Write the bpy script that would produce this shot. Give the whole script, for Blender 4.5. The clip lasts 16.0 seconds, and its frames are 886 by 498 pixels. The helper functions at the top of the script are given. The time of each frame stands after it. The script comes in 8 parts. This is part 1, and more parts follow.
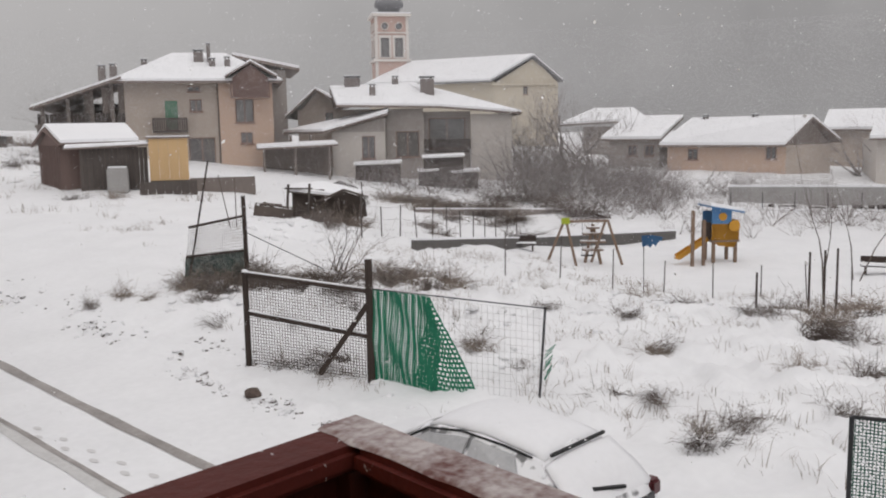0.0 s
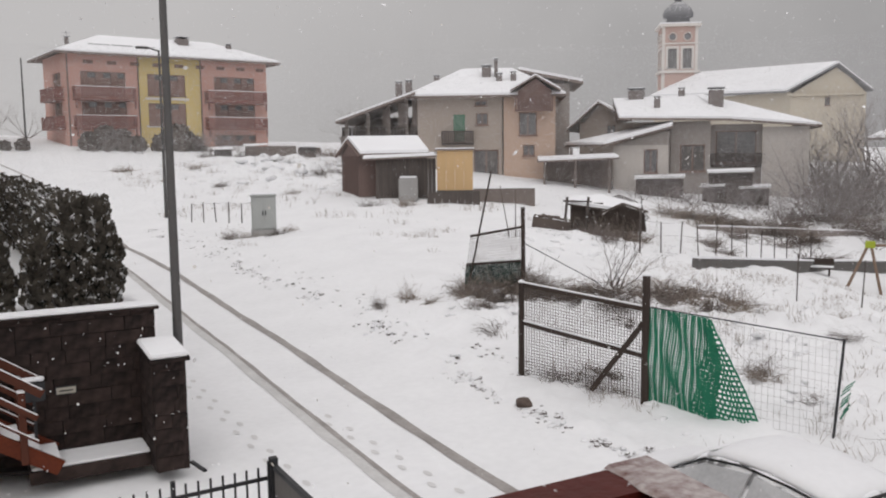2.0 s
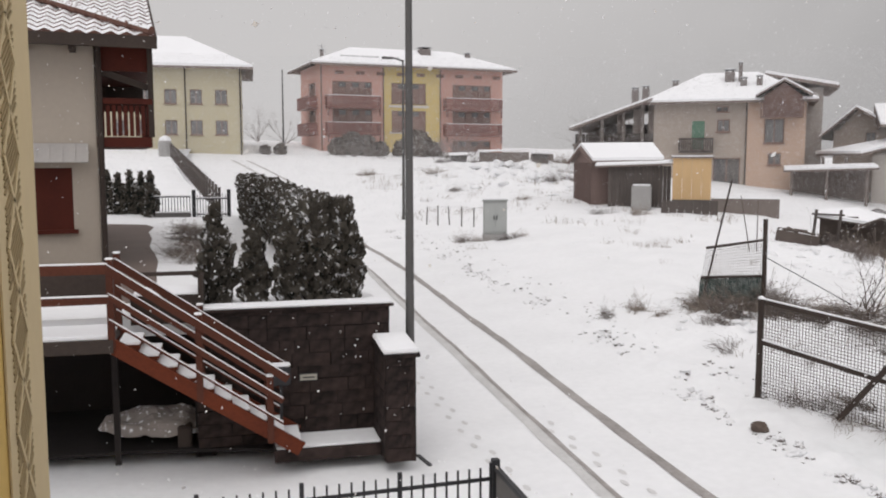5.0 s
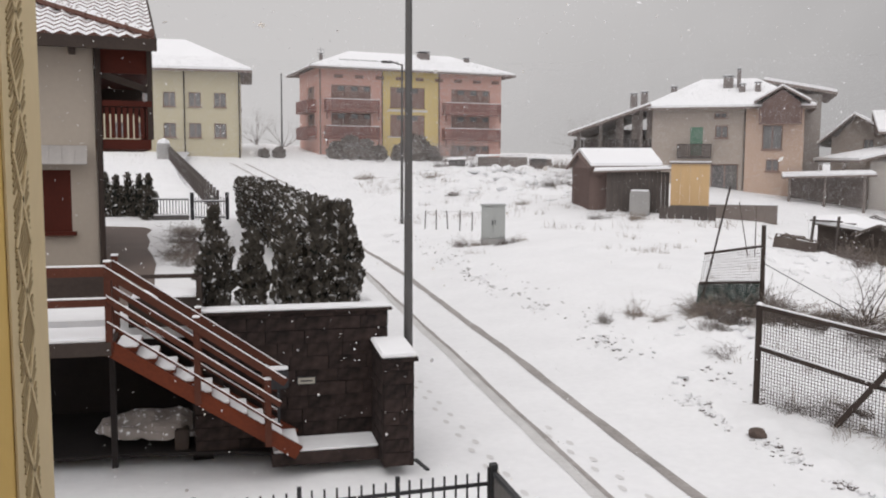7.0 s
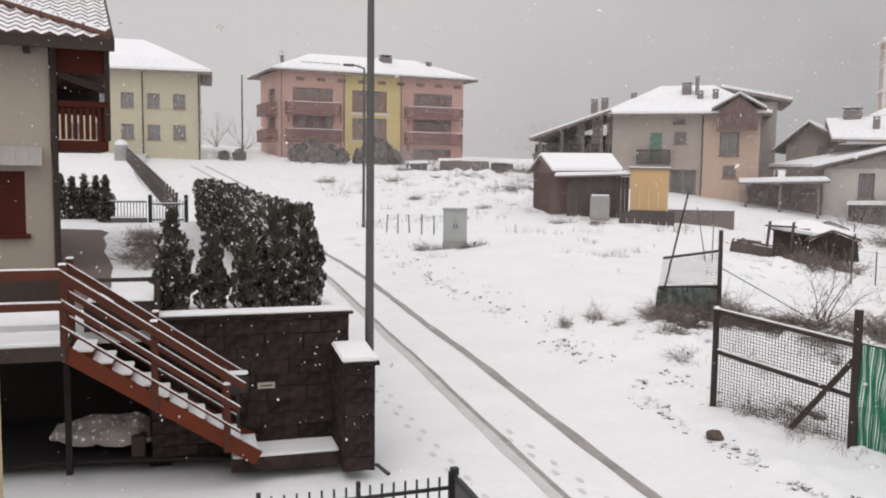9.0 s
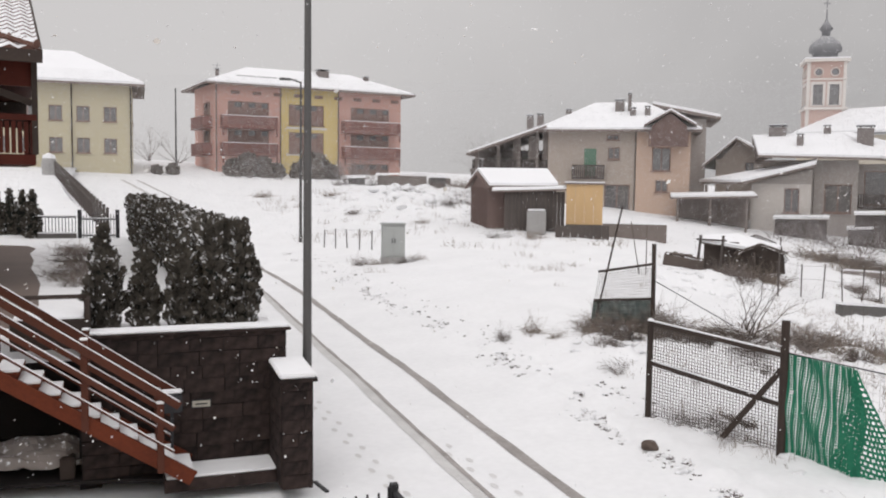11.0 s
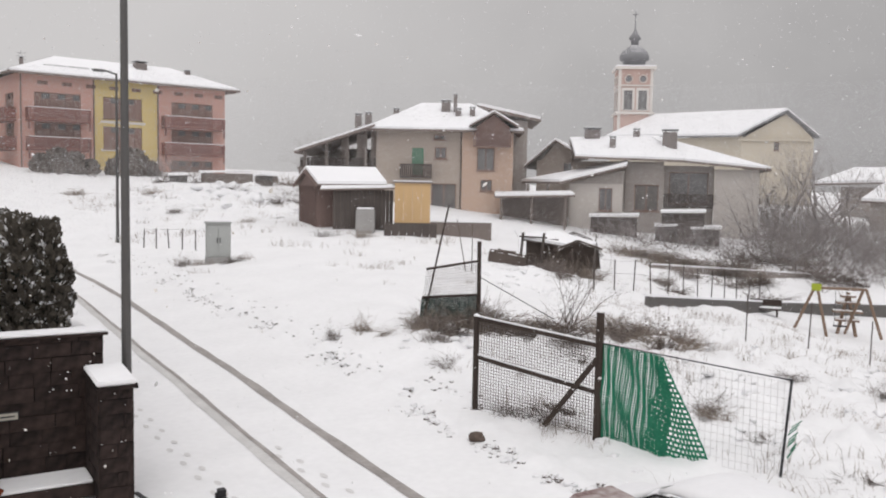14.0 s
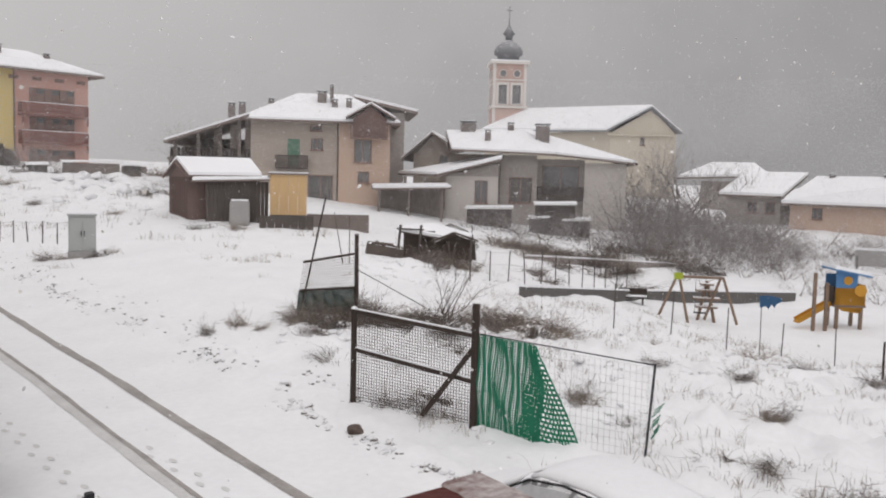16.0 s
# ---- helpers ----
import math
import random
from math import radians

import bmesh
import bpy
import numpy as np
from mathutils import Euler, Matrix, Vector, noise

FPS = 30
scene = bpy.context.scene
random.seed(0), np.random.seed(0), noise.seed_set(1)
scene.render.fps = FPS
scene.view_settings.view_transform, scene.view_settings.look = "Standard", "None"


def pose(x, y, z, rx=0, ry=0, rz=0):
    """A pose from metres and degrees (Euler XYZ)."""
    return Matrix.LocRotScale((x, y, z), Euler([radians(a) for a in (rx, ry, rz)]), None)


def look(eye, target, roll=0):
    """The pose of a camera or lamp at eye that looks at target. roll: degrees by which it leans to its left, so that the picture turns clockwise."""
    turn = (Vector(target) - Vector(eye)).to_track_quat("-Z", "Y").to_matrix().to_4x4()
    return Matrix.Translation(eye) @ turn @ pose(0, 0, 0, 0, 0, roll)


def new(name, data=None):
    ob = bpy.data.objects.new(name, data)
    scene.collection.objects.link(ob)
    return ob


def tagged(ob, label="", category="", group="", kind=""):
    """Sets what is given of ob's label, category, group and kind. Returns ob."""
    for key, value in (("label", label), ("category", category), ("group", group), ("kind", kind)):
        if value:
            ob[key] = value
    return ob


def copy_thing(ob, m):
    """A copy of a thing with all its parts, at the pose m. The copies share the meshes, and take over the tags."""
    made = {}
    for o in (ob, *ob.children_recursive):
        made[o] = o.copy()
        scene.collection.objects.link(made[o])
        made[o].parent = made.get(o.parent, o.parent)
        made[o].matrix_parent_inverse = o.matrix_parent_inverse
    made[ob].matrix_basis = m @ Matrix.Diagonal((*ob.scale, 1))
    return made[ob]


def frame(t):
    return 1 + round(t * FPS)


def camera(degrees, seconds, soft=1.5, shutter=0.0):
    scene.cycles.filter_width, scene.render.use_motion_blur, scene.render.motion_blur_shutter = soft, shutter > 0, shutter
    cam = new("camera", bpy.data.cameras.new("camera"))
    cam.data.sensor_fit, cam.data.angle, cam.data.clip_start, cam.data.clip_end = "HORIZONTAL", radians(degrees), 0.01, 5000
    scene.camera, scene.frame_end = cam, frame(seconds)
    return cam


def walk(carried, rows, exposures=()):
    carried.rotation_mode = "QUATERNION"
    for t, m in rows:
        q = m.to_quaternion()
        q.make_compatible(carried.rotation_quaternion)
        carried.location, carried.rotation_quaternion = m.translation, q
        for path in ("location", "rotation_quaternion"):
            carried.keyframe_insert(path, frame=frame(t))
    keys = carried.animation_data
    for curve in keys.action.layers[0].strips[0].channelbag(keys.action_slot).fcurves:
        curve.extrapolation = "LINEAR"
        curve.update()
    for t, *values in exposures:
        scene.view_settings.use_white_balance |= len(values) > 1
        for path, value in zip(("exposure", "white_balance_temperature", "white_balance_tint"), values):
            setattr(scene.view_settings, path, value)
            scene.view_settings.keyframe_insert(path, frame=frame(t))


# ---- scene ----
# The road runs along +y; the camera stands on a first-floor balcony above its verge.
cam = camera(54.13, 16.0, soft=2.0)
PATH = [
    (0.0, pose(-0.000, -0.000, 4.300, 82.48, 1.03, -47.35)),
    (0.5, pose(0.024, 0.023, 4.294, 83.28, 0.80, -43.35)),
    (1.0, pose(0.043, 0.049, 4.289, 83.67, 0.83, -39.12)),
    (1.5, pose(0.036, 0.076, 4.304, 83.73, 0.68, -33.78)),
    (2.0, pose(0.049, 0.112, 4.297, 83.59, 0.63, -29.11)),
    (2.5, pose(0.064, 0.131, 4.292, 83.31, 0.80, -25.32)),
    (3.0, pose(0.061, 0.156, 4.284, 83.41, 0.74, -22.07)),
    (3.5, pose(0.051, 0.155, 4.291, 83.29, 0.93, -18.56)),
    (4.0, pose(0.058, 0.156, 4.284, 83.57, 0.85, -15.56)),
    (6.5, pose(0.042, 0.181, 4.283, 84.39, -0.19, -13.52)),
    (7.0, pose(0.040, 0.176, 4.280, 84.41, -0.32, -14.06)),
    (7.5, pose(0.045, 0.181, 4.278, 84.41, -0.33, -14.57)),
    (8.0, pose(0.037, 0.178, 4.285, 84.51, -0.63, -15.14)),
    (8.5, pose(0.044, 0.178, 4.282, 84.55, -0.75, -15.83)),
    (11.0, pose(0.035, 0.166, 4.283, 85.70, -0.79, -20.66)),
    (11.5, pose(0.033, 0.144, 4.290, 85.83, -1.11, -22.12)),
    (12.0, pose(0.029, 0.148, 4.291, 85.86, -1.19, -23.29)),
    (12.5, pose(0.033, 0.143, 4.282, 86.03, -1.13, -24.66)),
    (13.0, pose(0.021, 0.151, 4.282, 86.17, -1.36, -27.11)),
    (13.5, pose(0.035, 0.129, 4.290, 86.09, -1.38, -29.36)),
    (14.0, pose(0.018, 0.113, 4.290, 85.78, -1.08, -31.91)),
    (14.5, pose(0.027, 0.106, 4.294, 85.39, -1.06, -34.58)),
    (15.0, pose(0.003, 0.098, 4.295, 85.31, -1.30, -36.89)),
    (15.5, pose(-0.007, 0.075, 4.299, 85.30, -1.23, -38.61)),
    (16.0, pose(-0.013, 0.058, 4.312, 85.41, -1.40, -39.98)),
]
EXPOSURES = [(0.0, -0.05), (0.8, 0.0), (1.5, 0.0), (2.5, 0.01), (3.0, 0.03), (3.5, 0.12), (7.0, 0.18), (8.5, 0.20), (11.0, 0.24), (12.5, 0.24), (13.5, 0.20), (14.5, 0.25), (15.2, 0.12), (16.0, 0.05)]
walk(cam, PATH, EXPOSURES)

# ---- sky and light: an overcast, snowing day ----
world = bpy.data.worlds.new("overcast_sky")
scene.world = world
world.use_nodes = True
wn, wl = world.node_tree.nodes, world.node_tree.links
wn.clear()
w_out = wn.new("ShaderNodeOutputWorld")
w_bg = wn.new("ShaderNodeBackground")
w_coord = wn.new("ShaderNodeTexCoord")
w_sep = wn.new("ShaderNodeSeparateXYZ")
w_ramp = wn.new("ShaderNodeValToRGB")
w_sky = wn.new("ShaderNodeTexSky")
w_sky.sky_type = "NISHITA"
w_sky.sun_disc = False
w_sky.sun_elevation, w_sky.sun_rotation = radians(38), radians(200)
w_sat = wn.new("ShaderNodeHueSaturation")
w_sat.inputs["Saturation"].default_value = 0.12
w_sat.inputs["Value"].default_value = 0.06
w_mix = wn.new("ShaderNodeMixRGB")
w_mix.blend_type = "ADD"
w_mix.inputs["Fac"].default_value = 1.0
els = w_ramp.color_ramp.elements
els[0].position, els[0].color = 0.0, (0.632, 0.611, 0.611, 1)
els[1].position, els[1].color = 1.0, (1.275, 1.23, 1.23, 1)
for pos, v in ((0.10, 0.62), (0.22, 0.68), (0.5, 0.95)):
    e = els.new(pos)
    e.color = (v * 1.02, v * 0.985, v * 0.985, 1)
wl.new(w_coord.outputs["Generated"], w_sep.inputs[0])
wl.new(w_sep.outputs["Z"], w_ramp.inputs[0])
wl.new(w_sky.outputs[0], w_sat.inputs["Color"])
wl.new(w_ramp.outputs[0], w_mix.inputs[1])
wl.new(w_sat.outputs[0], w_mix.inputs[2])
wl.new(w_mix.outputs[0], w_bg.inputs[0])
w_bg.inputs[1].default_value = 0.62
wl.new(w_bg.outputs[0], w_out.inputs[0])

sun = new("sun", bpy.data.lights.new("sun", "SUN"))
sun.data.energy, sun.data.angle, sun.data.color = 0.5, radians(40), (1.0, 0.98, 0.95)
sun.matrix_world = look((0, 0, 60), (18, 26, 0))


# ---- materials ----
def material(name, col, col2=None, rough=0.8, size=1.0, fine=12.0, bump=0.2, metal=0.0, spec=0.3, stain=0.35, snow=0.0, stretch=(1, 1, 1), snow_up=0.0, speck_size=0.0):
    """A surface of two colours mixed at two scales, with bump; snow: share of clinging snow specks; snow_up: snow lying on faces that look up."""
    m = bpy.data.materials.new(name)
    m.use_nodes = True
    n, l = m.node_tree.nodes, m.node_tree.links
    b = n["Principled BSDF"]
    b.inputs["Roughness"].default_value = rough
    b.inputs["Metallic"].default_value = metal
    b.inputs["Specular IOR Level"].default_value = spec
    tc = n.new("ShaderNodeTexCoord")
    mp = n.new("ShaderNodeMapping")
    mp.inputs["Scale"].default_value = stretch
    l.new(tc.outputs["Object"], mp.inputs[0])
    big = n.new("ShaderNodeTexNoise")
    big.inputs["Scale"].default_value, big.inputs["Detail"].default_value = size, 4
    small = n.new("ShaderNodeTexNoise")
    small.inputs["Scale"].default_value, small.inputs["Detail"].default_value = fine, 5
    l.new(mp.outputs[0], big.inputs[0])
    l.new(mp.outputs[0], small.inputs[0])
    col2 = col2 or tuple(c * 0.7 for c in col)
    ramp = n.new("ShaderNodeValToRGB")
    ramp.color_ramp.elements[0].position, ramp.color_ramp.elements[1].position = 0.5 - stain, 0.5 + stain
    ramp.color_ramp.elements[0].color, ramp.color_ramp.elements[1].color = (*col2, 1), (*col, 1)
    add = n.new("ShaderNodeMath")
    add.operation = "MULTIPLY_ADD"
    add.inputs[1].default_value = 0.45
    sc = n.new("ShaderNodeMath")
    sc.operation = "MULTIPLY"
    sc.inputs[1].default_value = 0.55
    l.new(small.outputs[0], add.inputs[0])
    l.new(big.outputs[0], sc.inputs[0])
    l.new(sc.outputs[0], add.inputs[2])
    info = n.new("ShaderNodeObjectInfo")
    var = n.new("ShaderNodeMath")
    var.operation = "MULTIPLY_ADD"
    var.inputs[1].default_value, var.inputs[2].default_value = 0.12, -0.06
    l.new(info.outputs["Random"], var.inputs[0])
    tot = n.new("ShaderNodeMath")
    l.new(add.outputs[0], tot.inputs[0])
    l.new(var.outputs[0], tot.inputs[1])
    l.new(tot.outputs[0], ramp.inputs[0])
    out = ramp.outputs[0]
    if snow or snow_up:
        mix = n.new("ShaderNodeMixRGB")
        mix.inputs[2].default_value = (0.82, 0.82, 0.84, 1)
        speck = n.new("ShaderNodeTexNoise")
        speck.inputs["Scale"].default_value, speck.inputs["Detail"].default_value = speck_size or fine * 1.3, 3
        l.new(tc.outputs["Object"], speck.inputs[0])
        edge = n.new("ShaderNodeMapRange")
        l.new(speck.outputs[0], edge.inputs[0])
        if snow_up:
            geo = n.new("ShaderNodeNewGeometry")
            sep = n.new("ShaderNodeSeparateXYZ")
            l.new(geo.outputs["Normal"], sep.inputs[0])
            up = n.new("ShaderNodeMath")
            up.operation = "MULTIPLY_ADD"
            up.inputs[1].default_value = snow_up
            l.new(sep.outputs["Z"], up.inputs[0])
            l.new(speck.outputs[0], up.inputs[2])
            l.new(up.outputs[0], edge.inputs[0])
        edge.inputs["From Min"].default_value = 0.68 - snow * 0.3
        edge.inputs["From Max"].default_value = 0.76 - snow * 0.3
        l.new(edge.outputs[0], mix.inputs[0])
        l.new(out, mix.inputs[1])
        out = mix.outputs[0]
    l.new(out, b.inputs["Base Color"])
    if bump:
        bp = n.new("ShaderNodeBump")
        bp.inputs["Strength"].default_value, bp.inputs["Distance"].default_value = bump, 0.02
        l.new(add.outputs[0], bp.inputs["Height"])
        l.new(bp.outputs[0], b.inputs["Normal"])
    return m


M = {
    "snow": material("snow", (0.86, 0.86, 0.875), (0.74, 0.74, 0.755), 0.75, 0.7, 7, 0.5, spec=0.2, stain=0.28),
    "roof_snow": material("roof_snow", (0.87, 0.87, 0.89), (0.80, 0.80, 0.82), 0.8, 0.6, 7, 0.15, spec=0.15),
    "slush": material("slush", (0.40, 0.37, 0.355), (0.15, 0.133, 0.124), 0.45, 2.0, 14, 0.5, spec=0.4, stain=0.25),
    "grey_slush": material("grey_slush", (0.66, 0.65, 0.645), (0.46, 0.45, 0.445), 0.55, 2.0, 14, 0.5, spec=0.3, stain=0.25),
    "wet_paving": material("wet_paving", (0.19, 0.145, 0.125), (0.11, 0.085, 0.075), 0.6, 0.8, 10, 0.3, spec=0.15),
    "earth": material("earth", (0.16, 0.12, 0.10), (0.06, 0.045, 0.04), 0.9, 2, 14, 0.6),
    "red_wood": material("red_wood", (0.165, 0.036, 0.013), (0.055, 0.014, 0.008), 0.55, 1.6, 26, 0.45, spec=0.18),
    "old_concrete": material("old_concrete", (0.34, 0.30, 0.28), (0.20, 0.175, 0.165), 0.9, 0.7, 8, 0.3, snow=0.3),
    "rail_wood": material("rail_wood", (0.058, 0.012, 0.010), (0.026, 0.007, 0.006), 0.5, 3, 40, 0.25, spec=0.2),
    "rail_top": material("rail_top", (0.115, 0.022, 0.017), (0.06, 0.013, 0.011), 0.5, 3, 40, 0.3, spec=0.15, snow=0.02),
    "rail_frost": material("rail_frost", (0.50, 0.46, 0.46), (0.13, 0.055, 0.05), 0.5, 9, 60, 0.35, spec=0.2, stain=0.13),
    "dark_wood": material("dark_wood", (0.066, 0.048, 0.040), (0.030, 0.022, 0.019), 0.8, 1.5, 18, 0.4),
    "grey_wood": material("grey_wood", (0.14, 0.12, 0.11), (0.06, 0.05, 0.047), 0.85, 1.5, 18, 0.5, stretch=(1, 1, 0.2)),
    "yellow_board": material("yellow_board", (0.63, 0.435, 0.24), (0.54, 0.36, 0.185), 0.7, 1.2, 9, 0.15, stretch=(3, 3, 0.5)),
    "pole_steel": material("pole_steel", (0.13, 0.125, 0.125), (0.08, 0.077, 0.075), 0.5, 1.0, 20, 0.1, metal=0.4, spec=0.4),
    "dark_iron": material("dark_iron", (0.06, 0.06, 0.065), (0.03, 0.03, 0.033), 0.5, 3, 30, 0.1, metal=0.5),
    "porphyry": material("porphyry", (0.056, 0.039, 0.035), (0.010, 0.008, 0.008), 0.85, 2.2, 8, 0.9, stain=0.17, spec=0.15),
    # joints of the stone walls, and the painted shade of the cellar
    "mortar_and_shade": material("mortar_and_shade", (0.026, 0.021, 0.020), (0.012, 0.010, 0.010), 0.95, 4, 25, 0.4),
    "concrete": material("concrete", (0.42, 0.41, 0.40), (0.27, 0.26, 0.255), 0.85, 0.8, 10, 0.25),
    "dark_concrete": material("dark_concrete", (0.17, 0.16, 0.155), (0.09, 0.085, 0.08), 0.85, 0.8, 10, 0.3),
    "cabinet_grey": material("cabinet_grey", (0.44, 0.45, 0.44), (0.34, 0.35, 0.34), 0.6, 1.5, 18, 0.1),
    "plaster_cream": material("plaster_cream", (0.47, 0.41, 0.345), (0.39, 0.34, 0.29), 0.9, 0.7, 9, 0.12),
    "plaster_yellow": material("plaster_yellow", (0.66, 0.45, 0.14), (0.58, 0.39, 0.12), 0.85, 2.5, 30, 0.15),
    "plaster_beige": material("plaster_beige", (0.62, 0.50, 0.30), (0.54, 0.43, 0.26), 0.85, 2.5, 30, 0.12),
    "pattern_grey": material("pattern_grey", (0.36, 0.28, 0.15), (0.28, 0.21, 0.115), 0.85, 3, 30, 0.1),
    # pink, lemon, olive, peach and church: distant haze is mixed into the colour
    "plaster_pink": material("plaster_pink", (0.64, 0.40, 0.34), (0.56, 0.345, 0.30), 0.9, 0.3, 5, 0.1),
    "plaster_lemon": material("plaster_lemon", (0.68, 0.54, 0.26), (0.60, 0.48, 0.23), 0.9, 0.3, 5, 0.1),
    "plaster_olive": material("plaster_olive", (0.55, 0.50, 0.36), (0.48, 0.43, 0.31), 0.9, 0.25, 4, 0.1),
    "plaster_farm": material("plaster_farm", (0.49, 0.425, 0.37), (0.38, 0.325, 0.285), 0.9, 0.3, 4, 0.2),
    "plaster_peach": material("plaster_peach", (0.57, 0.43, 0.34), (0.49, 0.36, 0.29), 0.9, 0.3, 4, 0.15),
    "plaster_grey": material("plaster_grey", (0.45, 0.41, 0.38), (0.31, 0.28, 0.26), 0.9, 0.35, 4, 0.2),
    "plaster_white": material("plaster_white", (0.62, 0.58, 0.54), (0.48, 0.44, 0.41), 0.9, 0.35, 4, 0.2),
    "plaster_church": material("plaster_church", (0.57, 0.515, 0.43), (0.50, 0.45, 0.375), 0.9, 0.2, 3, 0.1),
    # tower_red, slate and roof_under are lightened to carry the haze
    "tower_red": material("tower_red", (0.56, 0.42, 0.375), (0.48, 0.35, 0.315), 0.9, 0.3, 4, 0.1),
    "tower_white": material("tower_white", (0.70, 0.66, 0.63), (0.60, 0.57, 0.54), 0.9, 0.3, 4, 0.1),
    "slate": material("slate", (0.27, 0.27, 0.28), (0.19, 0.19, 0.20), 0.6, 0.5, 6, 0.2, snow_up=0.2),
    "roof_under": material("roof_under", (0.25, 0.205, 0.185), (0.16, 0.13, 0.12), 0.85, 1, 12, 0.2),
    "tile": material("tile", (0.20, 0.10, 0.075), (0.11, 0.06, 0.05), 0.8, 2, 9, 0.3, snow_up=0.56),
    # shutter_brown and balcony_red are lightened for haze over the far houses
    "shutter_brown": material("shutter_brown", (0.30, 0.205, 0.18), (0.215, 0.145, 0.125), 0.7, 1, 12, 0.2),
    "balcony_red": material("balcony_red", (0.29, 0.155, 0.135), (0.20, 0.105, 0.095), 0.75, 1, 12, 0.2, snow=0.06),
    "shutter_green": material("shutter_green", (0.15, 0.27, 0.19), (0.11, 0.2, 0.15), 0.7, 1, 12, 0.1),
    "white_paint": material("white_paint", (0.74, 0.72, 0.70), (0.62, 0.60, 0.58), 0.6, 1, 10, 0.05),
    "awning": material("awning", (0.46, 0.43, 0.41), (0.36, 0.34, 0.33), 0.8, 3, 14, 0.1),
    # lightened too, with the haze in the pane colour
    "pane": material("pane", (0.20, 0.195, 0.195), (0.13, 0.127, 0.13), 0.1, 1, 4, 0.0, spec=0.8),
    "car_glass": material("car_glass", (0.52, 0.52, 0.53), (0.30, 0.30, 0.31), 0.35, 3, 20, 0.25, spec=0.5, stain=0.3),
    "car_paint": material("car_paint", (0.30, 0.30, 0.31), (0.16, 0.16, 0.165), 0.45, 3, 12, 0.05, spec=0.3, snow=0.95, speck_size=5.0),
    "bumper_dark": material("bumper_dark", (0.10, 0.10, 0.105), (0.05, 0.05, 0.053), 0.5, 3, 14, 0.1, spec=0.3, snow=0.2),
    "car_snow": material("car_snow", (0.84, 0.84, 0.86), (0.74, 0.74, 0.76), 0.75, 2.5, 14, 0.3, spec=0.2),
    "black": material("black", (0.02, 0.02, 0.021), (0.012, 0.012, 0.013), 0.6, 4, 20, 0.1),
    "lamp_red": material("lamp_red", (0.09, 0.015, 0.018), (0.05, 0.01, 0.012), 0.3, 4, 20, 0.0, spec=0.5),
    "net_green": material("net_green", (0.030, 0.24, 0.135), (0.010, 0.13, 0.075), 0.6, 6, 40, 0.2, spec=0.3, stain=0.2),
    "net_green_dark": material("net_green_dark", (0.04, 0.13, 0.095), (0.02, 0.08, 0.06), 0.6, 6, 30, 0.2, snow=0.5),
    "net_old": material("net_old", (0.030, 0.060, 0.046), (0.016, 0.030, 0.024), 0.7, 6, 30, 0.2, snow=0.12),
    "wire": material("wire", (0.20, 0.195, 0.19), (0.12, 0.115, 0.11), 0.6, 6, 30, 0.1, metal=0.3),
    "thuja": material("thuja", (0.125, 0.11, 0.09), (0.034, 0.029, 0.024), 0.85, 2.2, 14, 0.3, snow=0.34, snow_up=0.19, stain=0.2, speck_size=9.0),
    # near-black: the shade inside the foliage is put into this colour
    "thuja_shade_core": material("thuja_shade_core", (0.016, 0.018, 0.013), (0.008, 0.009, 0.008), 0.9, 3, 18, 0.3),
    # haze over the far barns is painted into this paler wood
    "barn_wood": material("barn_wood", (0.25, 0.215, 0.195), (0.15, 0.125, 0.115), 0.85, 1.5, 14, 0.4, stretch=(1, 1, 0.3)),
    "gable_wood": material("gable_wood", (0.25, 0.175, 0.155), (0.15, 0.105, 0.095), 0.85, 1.5, 14, 0.4, stretch=(1, 1, 0.25)),
    "shed_red": material("shed_red", (0.23, 0.165, 0.148), (0.13, 0.095, 0.086), 0.85, 1.5, 14, 0.4, stretch=(1, 1, 0.25)),
    "chimney_grey": material("chimney_grey", (0.25, 0.22, 0.21), (0.16, 0.14, 0.135), 0.9, 2, 12, 0.3),
    "stair_rail": material("stair_rail", (0.115, 0.037, 0.022), (0.05, 0.018, 0.012), 0.55, 1.6, 26, 0.45, spec=0.18),
    "house_red": material("house_red", (0.105, 0.022, 0.013), (0.045, 0.011, 0.008), 0.6, 1.6, 26, 0.45, spec=0.15),
    "foot_snow": material("foot_snow", (0.70, 0.69, 0.69), (0.58, 0.57, 0.57), 0.7, 3, 14, 0.3),
    "clod": material("clod", (0.22, 0.19, 0.178), (0.11, 0.09, 0.084), 0.9, 4, 20, 0.5, snow=0.2, snow_up=0.25),
    "bark": material("bark", (0.16, 0.13, 0.115), (0.08, 0.065, 0.058), 0.9, 3, 25, 0.3),
    "twig": material("twig", (0.24, 0.205, 0.19), (0.13, 0.11, 0.10), 0.9, 3, 25, 0.1),
    # paler and snowier than twig: distant haze is put into the colour
    "hazed_twig": material("hazed_twig", (0.33, 0.295, 0.285), (0.21, 0.187, 0.18), 0.9, 1, 9, 0.1, snow=0.3),
    "straw": material("straw", (0.33, 0.275, 0.23), (0.17, 0.14, 0.12), 0.9, 3, 25, 0.1),
    "play_blue": material("play_blue", (0.09, 0.22, 0.42), (0.07, 0.17, 0.33), 0.55, 2, 14, 0.05),
    "play_yellow": material("play_yellow", (0.55, 0.28, 0.035), (0.45, 0.22, 0.03), 0.5, 2, 14, 0.05),
    "play_green": material("play_green", (0.36, 0.42, 0.04), (0.28, 0.33, 0.03), 0.55, 2, 14, 0.05),
    "play_wood": material("play_wood", (0.25, 0.175, 0.125), (0.16, 0.11, 0.085), 0.8, 2, 18, 0.2),
